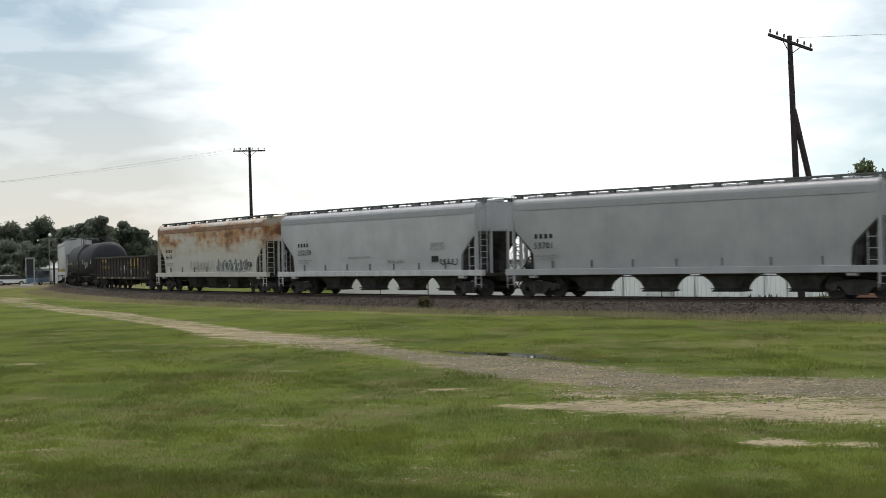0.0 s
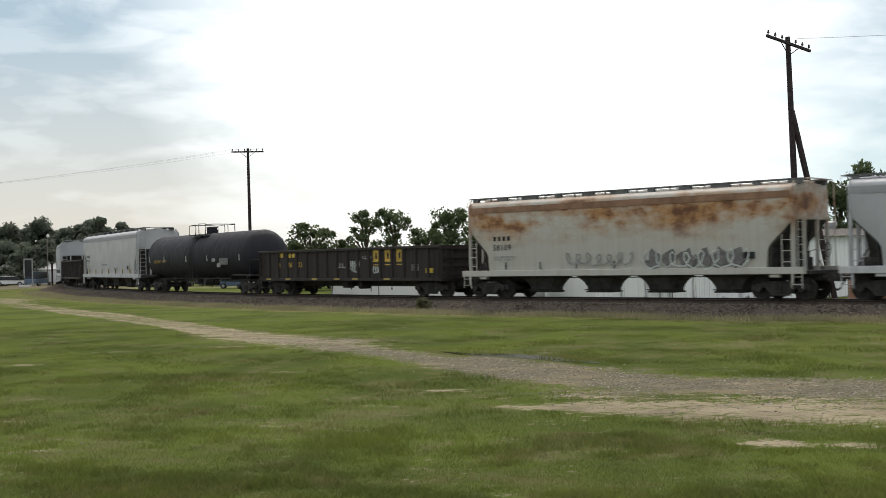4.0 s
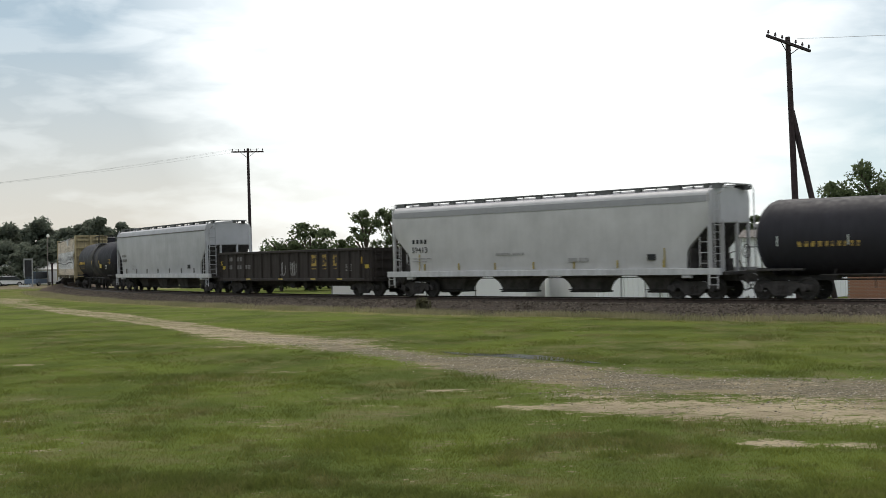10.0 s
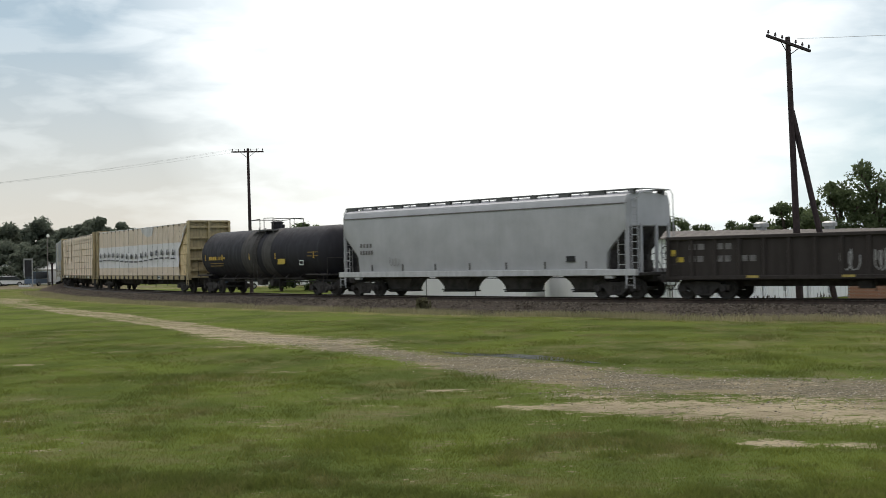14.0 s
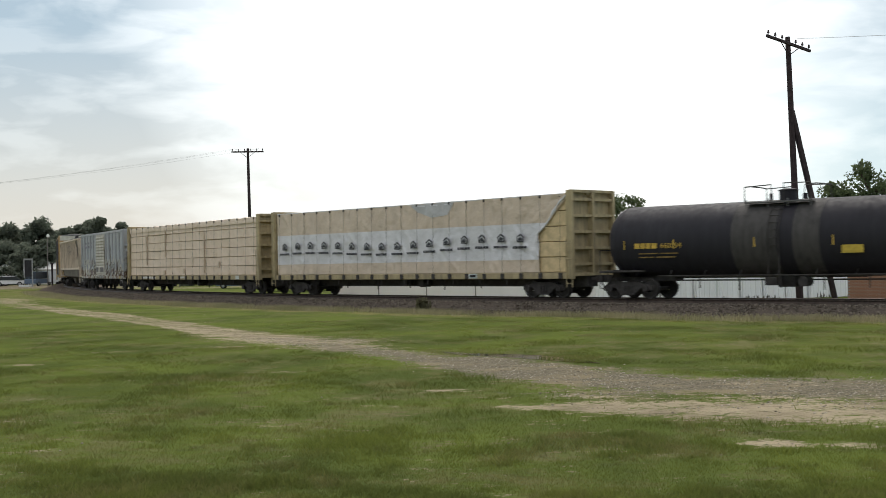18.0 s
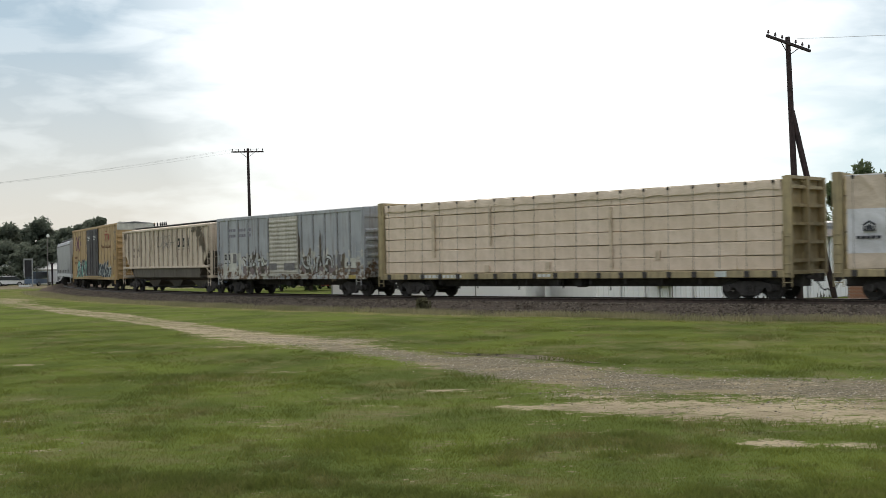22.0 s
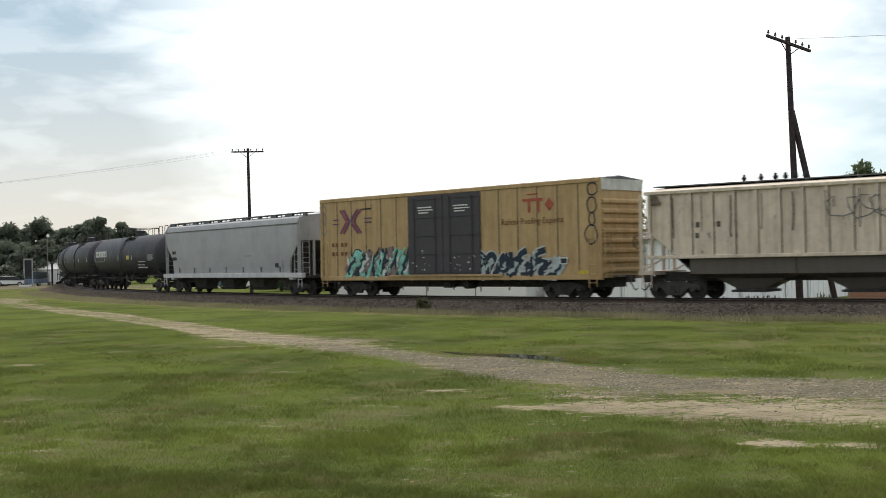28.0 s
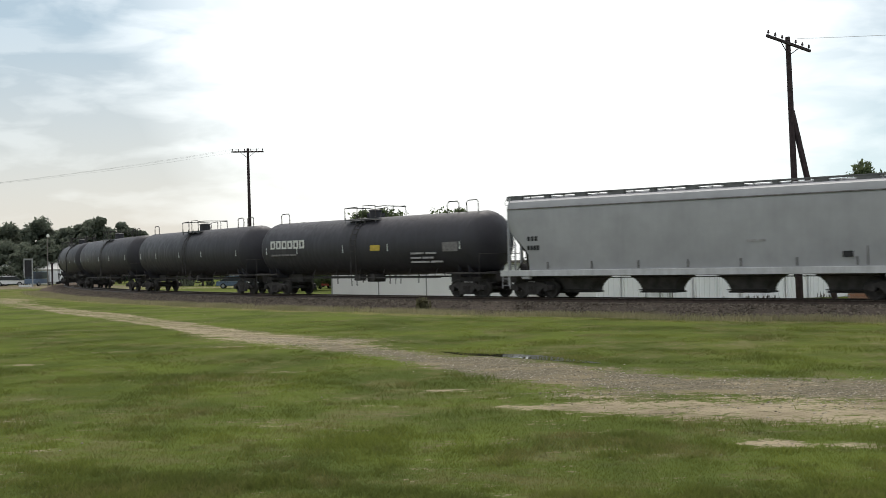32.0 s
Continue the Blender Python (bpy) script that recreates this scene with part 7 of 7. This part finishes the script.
def brick_base():
    b = tagged(new("brick_wall"), "low red-brown brick wall beside the warehouse", "brick wall")
    b.matrix_basis = pose(21.6, 64.0, BACK, 0, 0, -17.0)
    part("core", Geo().box(0, 14, 0.03, 0.25, 0, 1.5), M_steel_dull, b)
    part("coping", Geo().box(-0.05, 14.05, -0.03, 0.29, 1.5, 1.58, 0.01), M_brick, b)
    me = Geo().box(-0.105, 0.105, 0.0, 0.1, -0.033, 0.033).mesh("brick", M_brick)
    for r in range(20):
        for k in range(14):
            part("brick", me, None, b, "", pose(0.11 + 0.22 * k + (0.11 if r % 2 else 0), 0, 0.037 + r * 0.075))
    part("wall_face", Geo().box(3.2, 14, 0.0, 0.03, 0, 1.5), M_brick, b)


brick_base()


# ---- trees ----
def tree(x, y, top, radius, seed, leaves, leaf=0.34, material=None, low=0.25, lobes=9, label="leafy green deciduous tree", gaps=0.0, base=None):
    rng = np.random.default_rng(seed)
    t = tagged(new("tree"), label, "tree")
    z0 = float(lawn_height(x, y)[0]) if base is None else base
    t.matrix_basis = pose(x, y, z0)
    H = top - z0
    r = 0.045 * H * 0.55
    bole = H * (low + 0.12)
    g = Geo().loft([[(q * math.cos(2 * math.pi * k / 9), q * math.sin(2 * math.pi * k / 9), z) for k in range(9)] for q, z in ((r * 1.4, -0.1), (r, 0.5), (r * 0.8, bole), (r * 0.4, H * 0.75))])
    centres = []
    for k in range(lobes):
        a = 2 * math.pi * k / lobes + rng.uniform(-0.4, 0.4)
        zz = low + (0.94 - low) * ((k * 0.618 + 0.2) % 1.0)
        spread = radius * (0.72 if zz < 0.75 else 0.42) * rng.uniform(0.75, 1.15)
        c = np.array([spread * math.cos(a), spread * math.sin(a), H * zz])
        big = radius * rng.uniform(0.34, 0.48)
        centres.append((c, big))
        for side in range(3):
            v = rng.normal(size=3)
            v /= np.linalg.norm(v)
            centres.append((c + v * big * 0.85, big * rng.uniform(0.35, 0.65)))
        g.tube([(0, 0, max(bole * 0.8, c[2] * 0.55)), tuple(c * np.array([0.5, 0.5, 0.85])), tuple(c)], 0.06 + r * 0.16, 5)
    centres.append((np.array([0, 0, H * 0.86]), radius * 0.42))
    part("trunk", g, M_bark, t, "grey-brown trunk and limbs")
    n = int(leaves * 2.2)
    leaf *= 0.72
    pick = rng.integers(0, len(centres), n)
    c = np.array([k[0] for k in centres])[pick]
    q = np.array([k[1] for k in centres])[pick]
    d = rng.normal(size=(n, 3))
    d /= np.linalg.norm(d, axis=1)[:, None]
    rad = rng.uniform(0.1, 1.0, n) ** (0.45 - 0.15 * gaps) * rng.uniform(0.85, 1.2, n)
    p = c + d * (q * rad)[:, None] * np.array([1, 1, 0.85])
    p[:, 2] *= H / (p[:, 2].max() + 0.25)
    u = rng.normal(size=(n, 3))
    u /= np.linalg.norm(u, axis=1)[:, None]
    w = np.cross(u, d)
    w /= np.linalg.norm(w, axis=1)[:, None] + 1e-6
    sz = (leaf * rng.uniform(0.55, 1.2, n))[:, None]
    v = np.stack([p - u * sz, p + w * sz * 0.55, p + u * sz, p - w * sz * 0.55], 1).reshape(-1, 3)
    i = np.arange(n)[:, None] * 4 + np.arange(4)
    part("crown", bulk("crown", v, i, material or M_leaf), None, t, "uneven leafy green crown")
    return t


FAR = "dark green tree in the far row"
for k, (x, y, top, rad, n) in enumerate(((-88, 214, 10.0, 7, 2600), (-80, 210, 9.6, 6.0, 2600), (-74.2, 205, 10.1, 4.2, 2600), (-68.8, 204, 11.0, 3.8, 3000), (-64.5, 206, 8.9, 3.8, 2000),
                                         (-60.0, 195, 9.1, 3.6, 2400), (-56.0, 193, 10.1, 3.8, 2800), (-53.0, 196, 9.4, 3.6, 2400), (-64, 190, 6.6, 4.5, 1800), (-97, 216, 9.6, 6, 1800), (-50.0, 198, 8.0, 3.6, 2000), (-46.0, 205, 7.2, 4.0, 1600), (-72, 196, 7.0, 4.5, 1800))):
    tree(x, y, top, rad, 100 + k, int(n * 2.6), 0.50, M_leaf_hazed, 0.12, 13, FAR)
MID = "bushy green tree behind the railway"
for k, (x, y, top, rad, n, lf, low, gp) in enumerate(((-13.3, 120, 6.2, 2.8, 2600, 0.28, 0.1, 0.4), (-16.4, 121, 4.8, 2.6, 1900, 0.28, 0.1, 0.2), (-10.2, 122, 4.4, 2.4, 1700, 0.28, 0.1, 0.2),
                                                      (-7.4, 115, 7.1, 2.2, 1300, 0.26, 0.2, 1.0), (-4.6, 115.5, 7.4, 2.3, 1400, 0.26, 0.2, 1.0), (0.6, 118, 7.3, 3.0, 2200, 0.27, 0.15, 0.7), (4.2, 119, 5.3, 2.2, 1300, 0.26, 0.15, 0.5), (-2.0, 119, 5.4, 2.3, 1300, 0.27, 0.15, 0.5),
                                                      (16.5, 110, 7.9, 3.1, 2100, 0.24, 0.25, 1.0), (23.6, 120, 6.1, 1.8, 1700, 0.26, 0.15, 0.4), (22.2, 121, 5.4, 2.0, 1700, 0.26, 0.15, 0.4), (26.7, 121, 5.2, 1.8, 1500, 0.26, 0.15, 0.4),
                                                      (28.0, 113, 5.2, 2.4, 2200, 0.28, 0.06, 0.1), (29.7, 112, 5.7, 2.4, 2400, 0.28, 0.06, 0.1), (31.4, 110, 6.8, 2.2, 2600, 0.28, 0.06, 0.1), (33.5, 108, 6.4, 2.4, 2600, 0.28, 0.06, 0.1), (32.9, 99, 8.0, 2.6, 3200, 0.27, 0.06, 0.1), (35.6, 98, 9.6, 3.4, 4600, 0.27, 0.12, 0.3), (38.6, 98, 8.8, 3.0, 2600, 0.28, 0.12, 0.3), (30.6, 120, 5.0, 2.2, 1500, 0.28, 0.1, 0.2))):
    tree(x, y, top, rad, 300 + k, n, lf, M_leaf, low, 10, MID, gp)


# ---- weeds and grass ----
def blades(name, px, py, pz, height, width, lean, material, label, category):
    rng = np.random.default_rng(len(px))
    n = len(px)
    a = rng.uniform(0, 2 * math.pi, n)
    hgt = height * rng.uniform(0.55, 1.25, n)
    wx, wy = np.cos(a) * width / 2, np.sin(a) * width / 2
    b = rng.uniform(0, 2 * math.pi, n)
    lx, ly = np.cos(b) * hgt * lean, np.sin(b) * hgt * lean
    v = np.stack([np.stack([px - wx, py - wy, pz - 0.01], 1), np.stack([px + wx, py + wy, pz - 0.01], 1), np.stack([px + lx, py + ly, pz + hgt], 1)], 1).reshape(-1, 3)
    return tagged(new(name, bulk(name, v, np.arange(3 * n).reshape(-1, 3), material)), label, category, kind="stuff")


def lawn_blades():
    rng = np.random.default_rng(11)
    n = 400000
    # more blades close by, thinning with distance
    y = 10.6 + 38.0 * rng.uniform(0, 1, n) ** 2.0
    x = rng.uniform(-1, 1, n) * (y * 0.395 + 1.0)
    off = offset_from_track(x, y)
    worn = np.maximum(dirt_at(x, y), gravel_at(x, y))
    keep = (worn + rng.normal(0, 0.15, n) < 0.32) & (off > 3.6)
    x, y, off = x[keep], y[keep], off[keep]
    keep = bare_at(x, y) + rng.normal(0, 0.16, len(x)) < 0.36
    x, y, off = x[keep], y[keep], off[keep]
    lush = np.array([noise.noise((a * 0.5, b * 0.5, 0.0)) + 0.7 * noise.noise((a * 2.2, b * 2.0, 4.0)) for a, b in zip(x, y)])
    size = (0.018 + 0.085 * np.clip(lush + 0.15, 0, 1)) * np.clip(1.2 - 0.018 * (y - 10), 0.6, 1.2)
    blades("grass", x, y, lawn_height(x, y, off), size, 0.007 + 0.0006 * y, 0.9, M_blade, "short green grass blades of the lawn", "grass")
    # dry weeds at the foot of the bank
    n = 60000
    s = rng.uniform(-75, 28, n)
    a = 4.05 + rng.normal(0, 0.55, n)
    drift = np.array([noise.noise((q * 0.22, w * 0.8, 9.0)) + 0.6 * noise.noise((q * 0.9, w * 1.5, 2.0)) for q, w in zip(s, a)])
    keep = drift + rng.normal(0, 0.15, n) > -0.16
    s, a = s[keep], a[keep]
    n = len(s)
    p = np.array([beside(q, w, 0) for q, w in zip(s, a)])
    blades("dry_weeds", p[:, 0], p[:, 1], lawn_height(p[:, 0], p[:, 1], a) - 0.02, np.full(n, 0.24), 0.03, 0.5, M_straw, "pale dry weeds along the ballast", "weeds")


lawn_blades()


def shrub(x, y, height, seed, label):
    rng = np.random.default_rng(seed)
    t = tagged(new("weed_bush"), label, "bush")
    t.matrix_basis = pose(x, y, float(lawn_height(x, y)[0]))
    g = Geo()
    for k in range(9):
        a = rng.uniform(0, 6.28)
        g.tube([(0, 0, 0), (0.12 * math.cos(a), 0.12 * math.sin(a), height * 0.5), (0.24 * math.cos(a), 0.24 * math.sin(a), height * rng.uniform(0.75, 1.0))], 0.01, 4)
    part("stem", g, M_bark, t)
    n = 420
    p = rng.normal(0, 1, (n, 3)) * np.array([0.15, 0.15, 0.24 * height]) + np.array([0, 0, height * 0.55])
    p[:, 2] = np.clip(p[:, 2], 0.03, height)
    u, w = rng.normal(0, 0.05, (n, 3)), rng.normal(0, 0.03, (n, 3))
    v = np.stack([p - u, p + w, p + u, p - w], 1).reshape(-1, 3)
    part("foliage", bulk("foliage", v, np.arange(4 * n).reshape(-1, 4), M_weed), None, t)


q = beside(1.6, 3.3, 0)
shrub(q.x, q.y, 0.66, 7, "small dark weed bush at the ballast's edge")




# ---- the puddle on the lane and stones on the gravel ----
def puddle():
    m = Mat("still dark water", 0.05)
    m.b.inputs["Specular IOR Level"].default_value = 0.5
    m.done(m.mix(m.noise(3, 3), (0.018, 0.017, 0.012), (0.035, 0.03, 0.02)))
    line = [(-0.1, 30.9), (0.6, 29.9), (1.4, 29.2), (2.0, 28.5), (2.6, 27.6), (3.1, 26.7), (3.4, 26.2)]
    wide = (0.02, 0.26, 0.36, 0.40, 0.30, 0.18, 0.02)
    rings = []
    for k, ((x, y), w) in enumerate(zip(line, wide)):
        z = float(lawn_height(x, y)[0]) + 0.012
        rings.append([(x - w * 0.8, y - w * 0.7, z), (x + w * 0.8, y + w * 0.7, z)])
    g = Geo().loft(rings, caps=False, closed=False)
    tagged(part("puddle", g, m.m), "thin dark puddle along the gravel lane", "puddle")


puddle()


def lane_stones():
    rng = np.random.default_rng(21)
    n = 22000
    x, y = rng.uniform(-8, 10, n), rng.uniform(14, 38, n)
    keep = (gravel_at(x, y) + 0.6 * dirt_at(x, y) + rng.normal(0, 0.2, n) > 0.62) & (abs(x) < y * 0.4)
    x, y = x[keep], y[keep]
    g = np.array([(1, 0, 0), (-1, 0, 0), (0, 1, 0), (0, -1, 0), (0, 0, 1), (0, 0, -1)], float)
    tri = np.array([(0, 2, 4), (2, 1, 4), (1, 3, 4), (3, 0, 4), (2, 0, 5), (1, 2, 5), (3, 1, 5), (0, 3, 5)])
    z = lawn_height(x, y)
    r = rng.uniform(0.008, 0.03, len(x))
    v = np.stack([x, y, z], 1)[:, None, :] + (g + rng.normal(0, 0.2, (len(x), 6, 3))) * r[:, None, None] * np.array([1, 1, 0.7])
    f = tri[None] + 6 * np.arange(len(x))[:, None, None]
    tagged(new("lane_gravel", bulk("lane_gravel", v.reshape(-1, 3), f.reshape(-1, 3), M_lane_stone)), "loose grey gravel on the worn lane", "gravel", kind="stuff")


lane_stones()

# ---- the crossing and the yard far off ----
M_car_white = plain("white car paint", (0.72, 0.72, 0.72), 0.3, 0, 0.05)
M_car_blue = plain("slate blue car paint", (0.10, 0.14, 0.20), 0.3, 0, 0.1)
M_car_red = plain("dull red car paint", (0.25, 0.05, 0.04), 0.3, 0, 0.1)
M_tyre = plain("black tyre rubber", (0.015, 0.015, 0.015), 0.9)
M_house_wall = plain("pale clapboard wall", (0.62, 0.61, 0.58), 0.8, 0, 0.08)
M_house_roof = plain("pale shingle roof", (0.55, 0.54, 0.52), 0.9, 0, 0.12)
M_lamp = plain("milky lamp glass", (0.8, 0.8, 0.78), 0.3, 0, 0.03)


def parked_car(x, y, turn, paint_mat, label, length=4.4, tall=1.45, boxy=False):
    z = float(lawn_height(x, y)[0])
    c = tagged(new("parked_car"), label, "car")
    c.matrix_basis = pose(x, y, z, 0, 0, turn)
    a, w = length / 2, 0.88
    belt = tall * (0.5 if boxy else 0.6)
    prof = [(-a, 0.35), (-a, belt - 0.05), (-a + 0.1, belt), (a - 0.12, belt - 0.08), (a, belt - 0.25), (a, 0.35)]
    part("body", Geo().slab(prof, -w, w), paint_mat, c)
    roof = [(-a + 0.15, belt), (-a + 0.3, tall), (a * 0.55, tall), (a * 0.75, belt)] if boxy else [(-a + 0.5, belt), (-a + 1.1, tall), (a * 0.3, tall), (a * 0.65, belt)]
    part("cabin", Geo().slab(roof, -w + 0.1, w - 0.1), M_dark_glass, c, "dark glazed cabin")
    part("roof", Geo().box(roof[1][0] - 0.02, roof[2][0] + 0.02, -w + 0.08, w - 0.08, tall - 0.05, tall + 0.02, 0.01), paint_mat, c)
    for xx in (-a + 0.8, a - 0.85):
        for yy in (-w - 0.02, w - 0.2):
            wheel = part("wheel", Geo().disc((xx, 0.32), 0.32, yy, yy + 0.22, 14), M_tyre, c)
            part("rim", Geo().disc((xx, 0.32), 0.19, yy - 0.01, yy + 0.23, 10), M_steel_dull, wheel)


parked_car(-62.2, 172.0, 10, M_car_white, "white parked car by the crossing")
parked_car(-58.2, 172.0, 80, M_car_blue, "dark van with a pale roof by the crossing", 4.8, 2.0, True)
parked_car(-20.5, 138.0, 12, M_car_white, "white parked car behind the railway")
parked_car(-15.5, 137.0, 8, M_car_white, "white parked pickup behind the railway", 5.0, 1.7, True)
parked_car(-12.2, 130.0, 75, M_car_red, "dull red parked car behind the railway")
parked_car(-24.5, 141.0, 5, M_car_blue, "dark parked car behind the railway")
parked_car(-66.5, 178.0, 15, M_car_white, "white parked car under the trees")


def box_trailer():
    x, y = -55.4, 172.5
    t = tagged(new("box_trailer"), "small white box trailer standing by the crossing", "trailer")
    t.matrix_basis = pose(x, y, float(lawn_height(x, y)[0]), 0, 0, 30)
    part("body", Geo().box(-1.4, 1.4, -0.55, 0.55, 0.5, 2.1, 0.04), M_car_white, t)
    for yy in (-0.75, 0.55):
        part("wheel", Geo().disc((0, 0.33), 0.33, yy, yy + 0.2, 14), M_tyre, t)
    part("drawbar", Geo().tube([(1.4, 0, 0.5), (2.4, 0, 0.45)], 0.05), M_under, t)


box_trailer()


def street_lamp():
    x, y = -49.6, 150.0
    z = float(lawn_height(x, y)[0])
    lamp_post = tagged(new("street_lamp"), "grey street lamp with a white head", "street lamp")
    lamp_post.matrix_basis = pose(x, y, z)
    part("pole", Geo().tube([(0, 0, 0), (0, 0, 6.0), (0.1, 0, 6.4)], 0.06, 8), M_roof_metal, lamp_post)
    part("head", Geo().loft([[(0.1 + r * math.cos(2 * math.pi * k / 10), r * math.sin(2 * math.pi * k / 10), zz) for k in range(10)] for r, zz in ((0.08, 6.3), (0.2, 6.38), (0.2, 6.6), (0.08, 6.72))]), M_lamp, lamp_post, "milky white lamp head")


street_lamp()


def board_sign():
    x, y = -56.2, 162.0
    s = tagged(new("notice_board"), "dark board in a pale frame on posts", "sign")
    s.matrix_basis = pose(x, y, float(lawn_height(x, y)[0]))
    for xx in (-0.55, 0.55):
        part("post", Geo().box(xx - 0.07, xx + 0.07, -0.07, 0.07, 0.0 if xx > 0 else 1.2, 3.8), M_steel_dull, s)
    part("board", Geo().box(-0.48, 0.48, -0.04, 0.04, 1.4, 3.6), M_black_letter, s, "dark board")
    part("top_rail", Geo().box(-0.62, 0.62, -0.08, 0.08, 3.7, 3.85), M_steel_dull, s)
    part("base", Geo().box(-1.2, 0.3, -0.4, 0.4, 0, 0.3, 0.04), M_house_wall, s, "white base block")


board_sign()
x, y = -47.9, 146.5
post = tagged(new("crossing_post"), "thin dark post beside the track", "post")
post.matrix_basis = pose(x, y, float(lawn_height(x, y)[0]))
part("shaft", Geo().tube([(0, 0, 0), (0, 0, 3.0)], 0.11, 8), M_pole, post)
part("cap", Geo().box(-0.16, 0.16, -0.16, 0.16, 2.95, 3.1, 0.02), M_pole, post)


def low_house(x, y, turn, L, W, H, label):
    b = tagged(new("low_house"), label, "house")
    b.matrix_basis = pose(x, y, float(lawn_height(x, y)[0]), 0, 0, turn)
    part("wall", Geo().box(0, L, 0, 0.2, 0, H), M_house_wall, b)
    part("wall", Geo().box(0, L, W - 0.2, W, 0, H), M_house_wall, b)
    for xx in (0, L - 0.2):
        part("gable_wall", Geo().loft([[(xx + d, 0.2, 0), (xx + d, W - 0.2, 0), (xx + d, W - 0.2, H), (xx + d, W / 2, H + W * 0.2), (xx + d, 0.2, H)] for d in (0, 0.2)]), M_house_wall, b)
    for y0 in (-0.4, W + 0.4):
        part("roof_slope", Geo().loft([[(xx, y0, H - 0.08), (xx, W / 2, H + W * 0.22), (xx, W / 2, H + W * 0.22 + 0.12), (xx, y0, H + 0.04)] for xx in (-0.4, L + 0.4)]), M_house_roof, b)
    for k in range(3):
        xx = L * (k + 0.5) / 3
        w = part("window", Geo().box(xx - 0.6, xx + 0.6, -0.04, 0.02, 0.9, 2.1), M_trim_white, b)
        part("pane", Geo().box(xx - 0.5, xx + 0.5, -0.06, -0.03, 1.0, 2.0), M_dark_glass, w)


low_house(-88.0, 190.0, 8, 20.0, 9.0, 2.9, "low pale building with a white roof")
low_house(-64.8, 186.0, 0, 5.0, 5.0, 2.3, "small pale shed with a white roof")
low_house(-23.0, 158.0, 6, 9.0, 7.0, 2.6, "small pale house behind the railway")
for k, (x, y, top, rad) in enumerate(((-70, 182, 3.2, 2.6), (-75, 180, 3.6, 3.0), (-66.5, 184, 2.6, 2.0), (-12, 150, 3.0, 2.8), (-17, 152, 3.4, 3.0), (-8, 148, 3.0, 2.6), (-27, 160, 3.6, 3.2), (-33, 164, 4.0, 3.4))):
    tree(x, y, top, rad, 500 + k, 900, 0.4, M_leaf_hazed, 0.05, 8, "rounded green shrub behind the railway")


# ---- what moves ----
def motions():
    v, a = 8.461035, 0.0021187
    def run(t):
        return v * (t - 16) + a * (t - 16) ** 2
    spin_t = [k / 15 for k in range(481)]
    spin = [math.degrees(run(t) / 0.42) for t in spin_t]
    times = [0.5 * k for k in range(65)]
    slow = [1.0 * k for k in range(33)]

    def chord(c, b):
        x0, y0, _ = along(c - b)
        x1, y1, _ = along(c + b)
        return (x0 + x1) / 2, (y0 + y1) / 2, math.atan2(y1 - y0, x1 - x0)
    for bird, c, b, x, z in BIRDS:
        rows = []
        for t in times:
            cx, cy, p = chord(c + run(t), b)
            rows.append((t, pose(cx, cy, 0, 0, 0, math.degrees(p)) @ pose(x, 0, z)))
        walk(bird, rows)
    for thing, c, b in CARS:
        rows = []
        for t in times:
            x, y, p = chord(c + run(t), b)
            rows.append((t, pose(x, y, 0, 0, 0, math.degrees(p))))
        walk(thing, rows)
        for t_ob in thing.children:
            if not t_ob.name.startswith("truck"):
                continue
            e = t_ob.matrix_basis.translation.x
            rows = []
            for t in slow:
                p = chord(c + run(t), b)[2]
                rows.append((t, pose(e, 0, 0, 0, 0, math.degrees(along(c + run(t) + e)[2] - p))))
            walk(t_ob, rows)
            for w in t_ob.children:
                if w.name.startswith("wheelset"):
                    xx = w.matrix_basis.translation.x
                    walk(w, [(t, pose(xx, 0, 0.42, 0, d, 0)) for t, d in zip(spin_t, spin)])


motions()
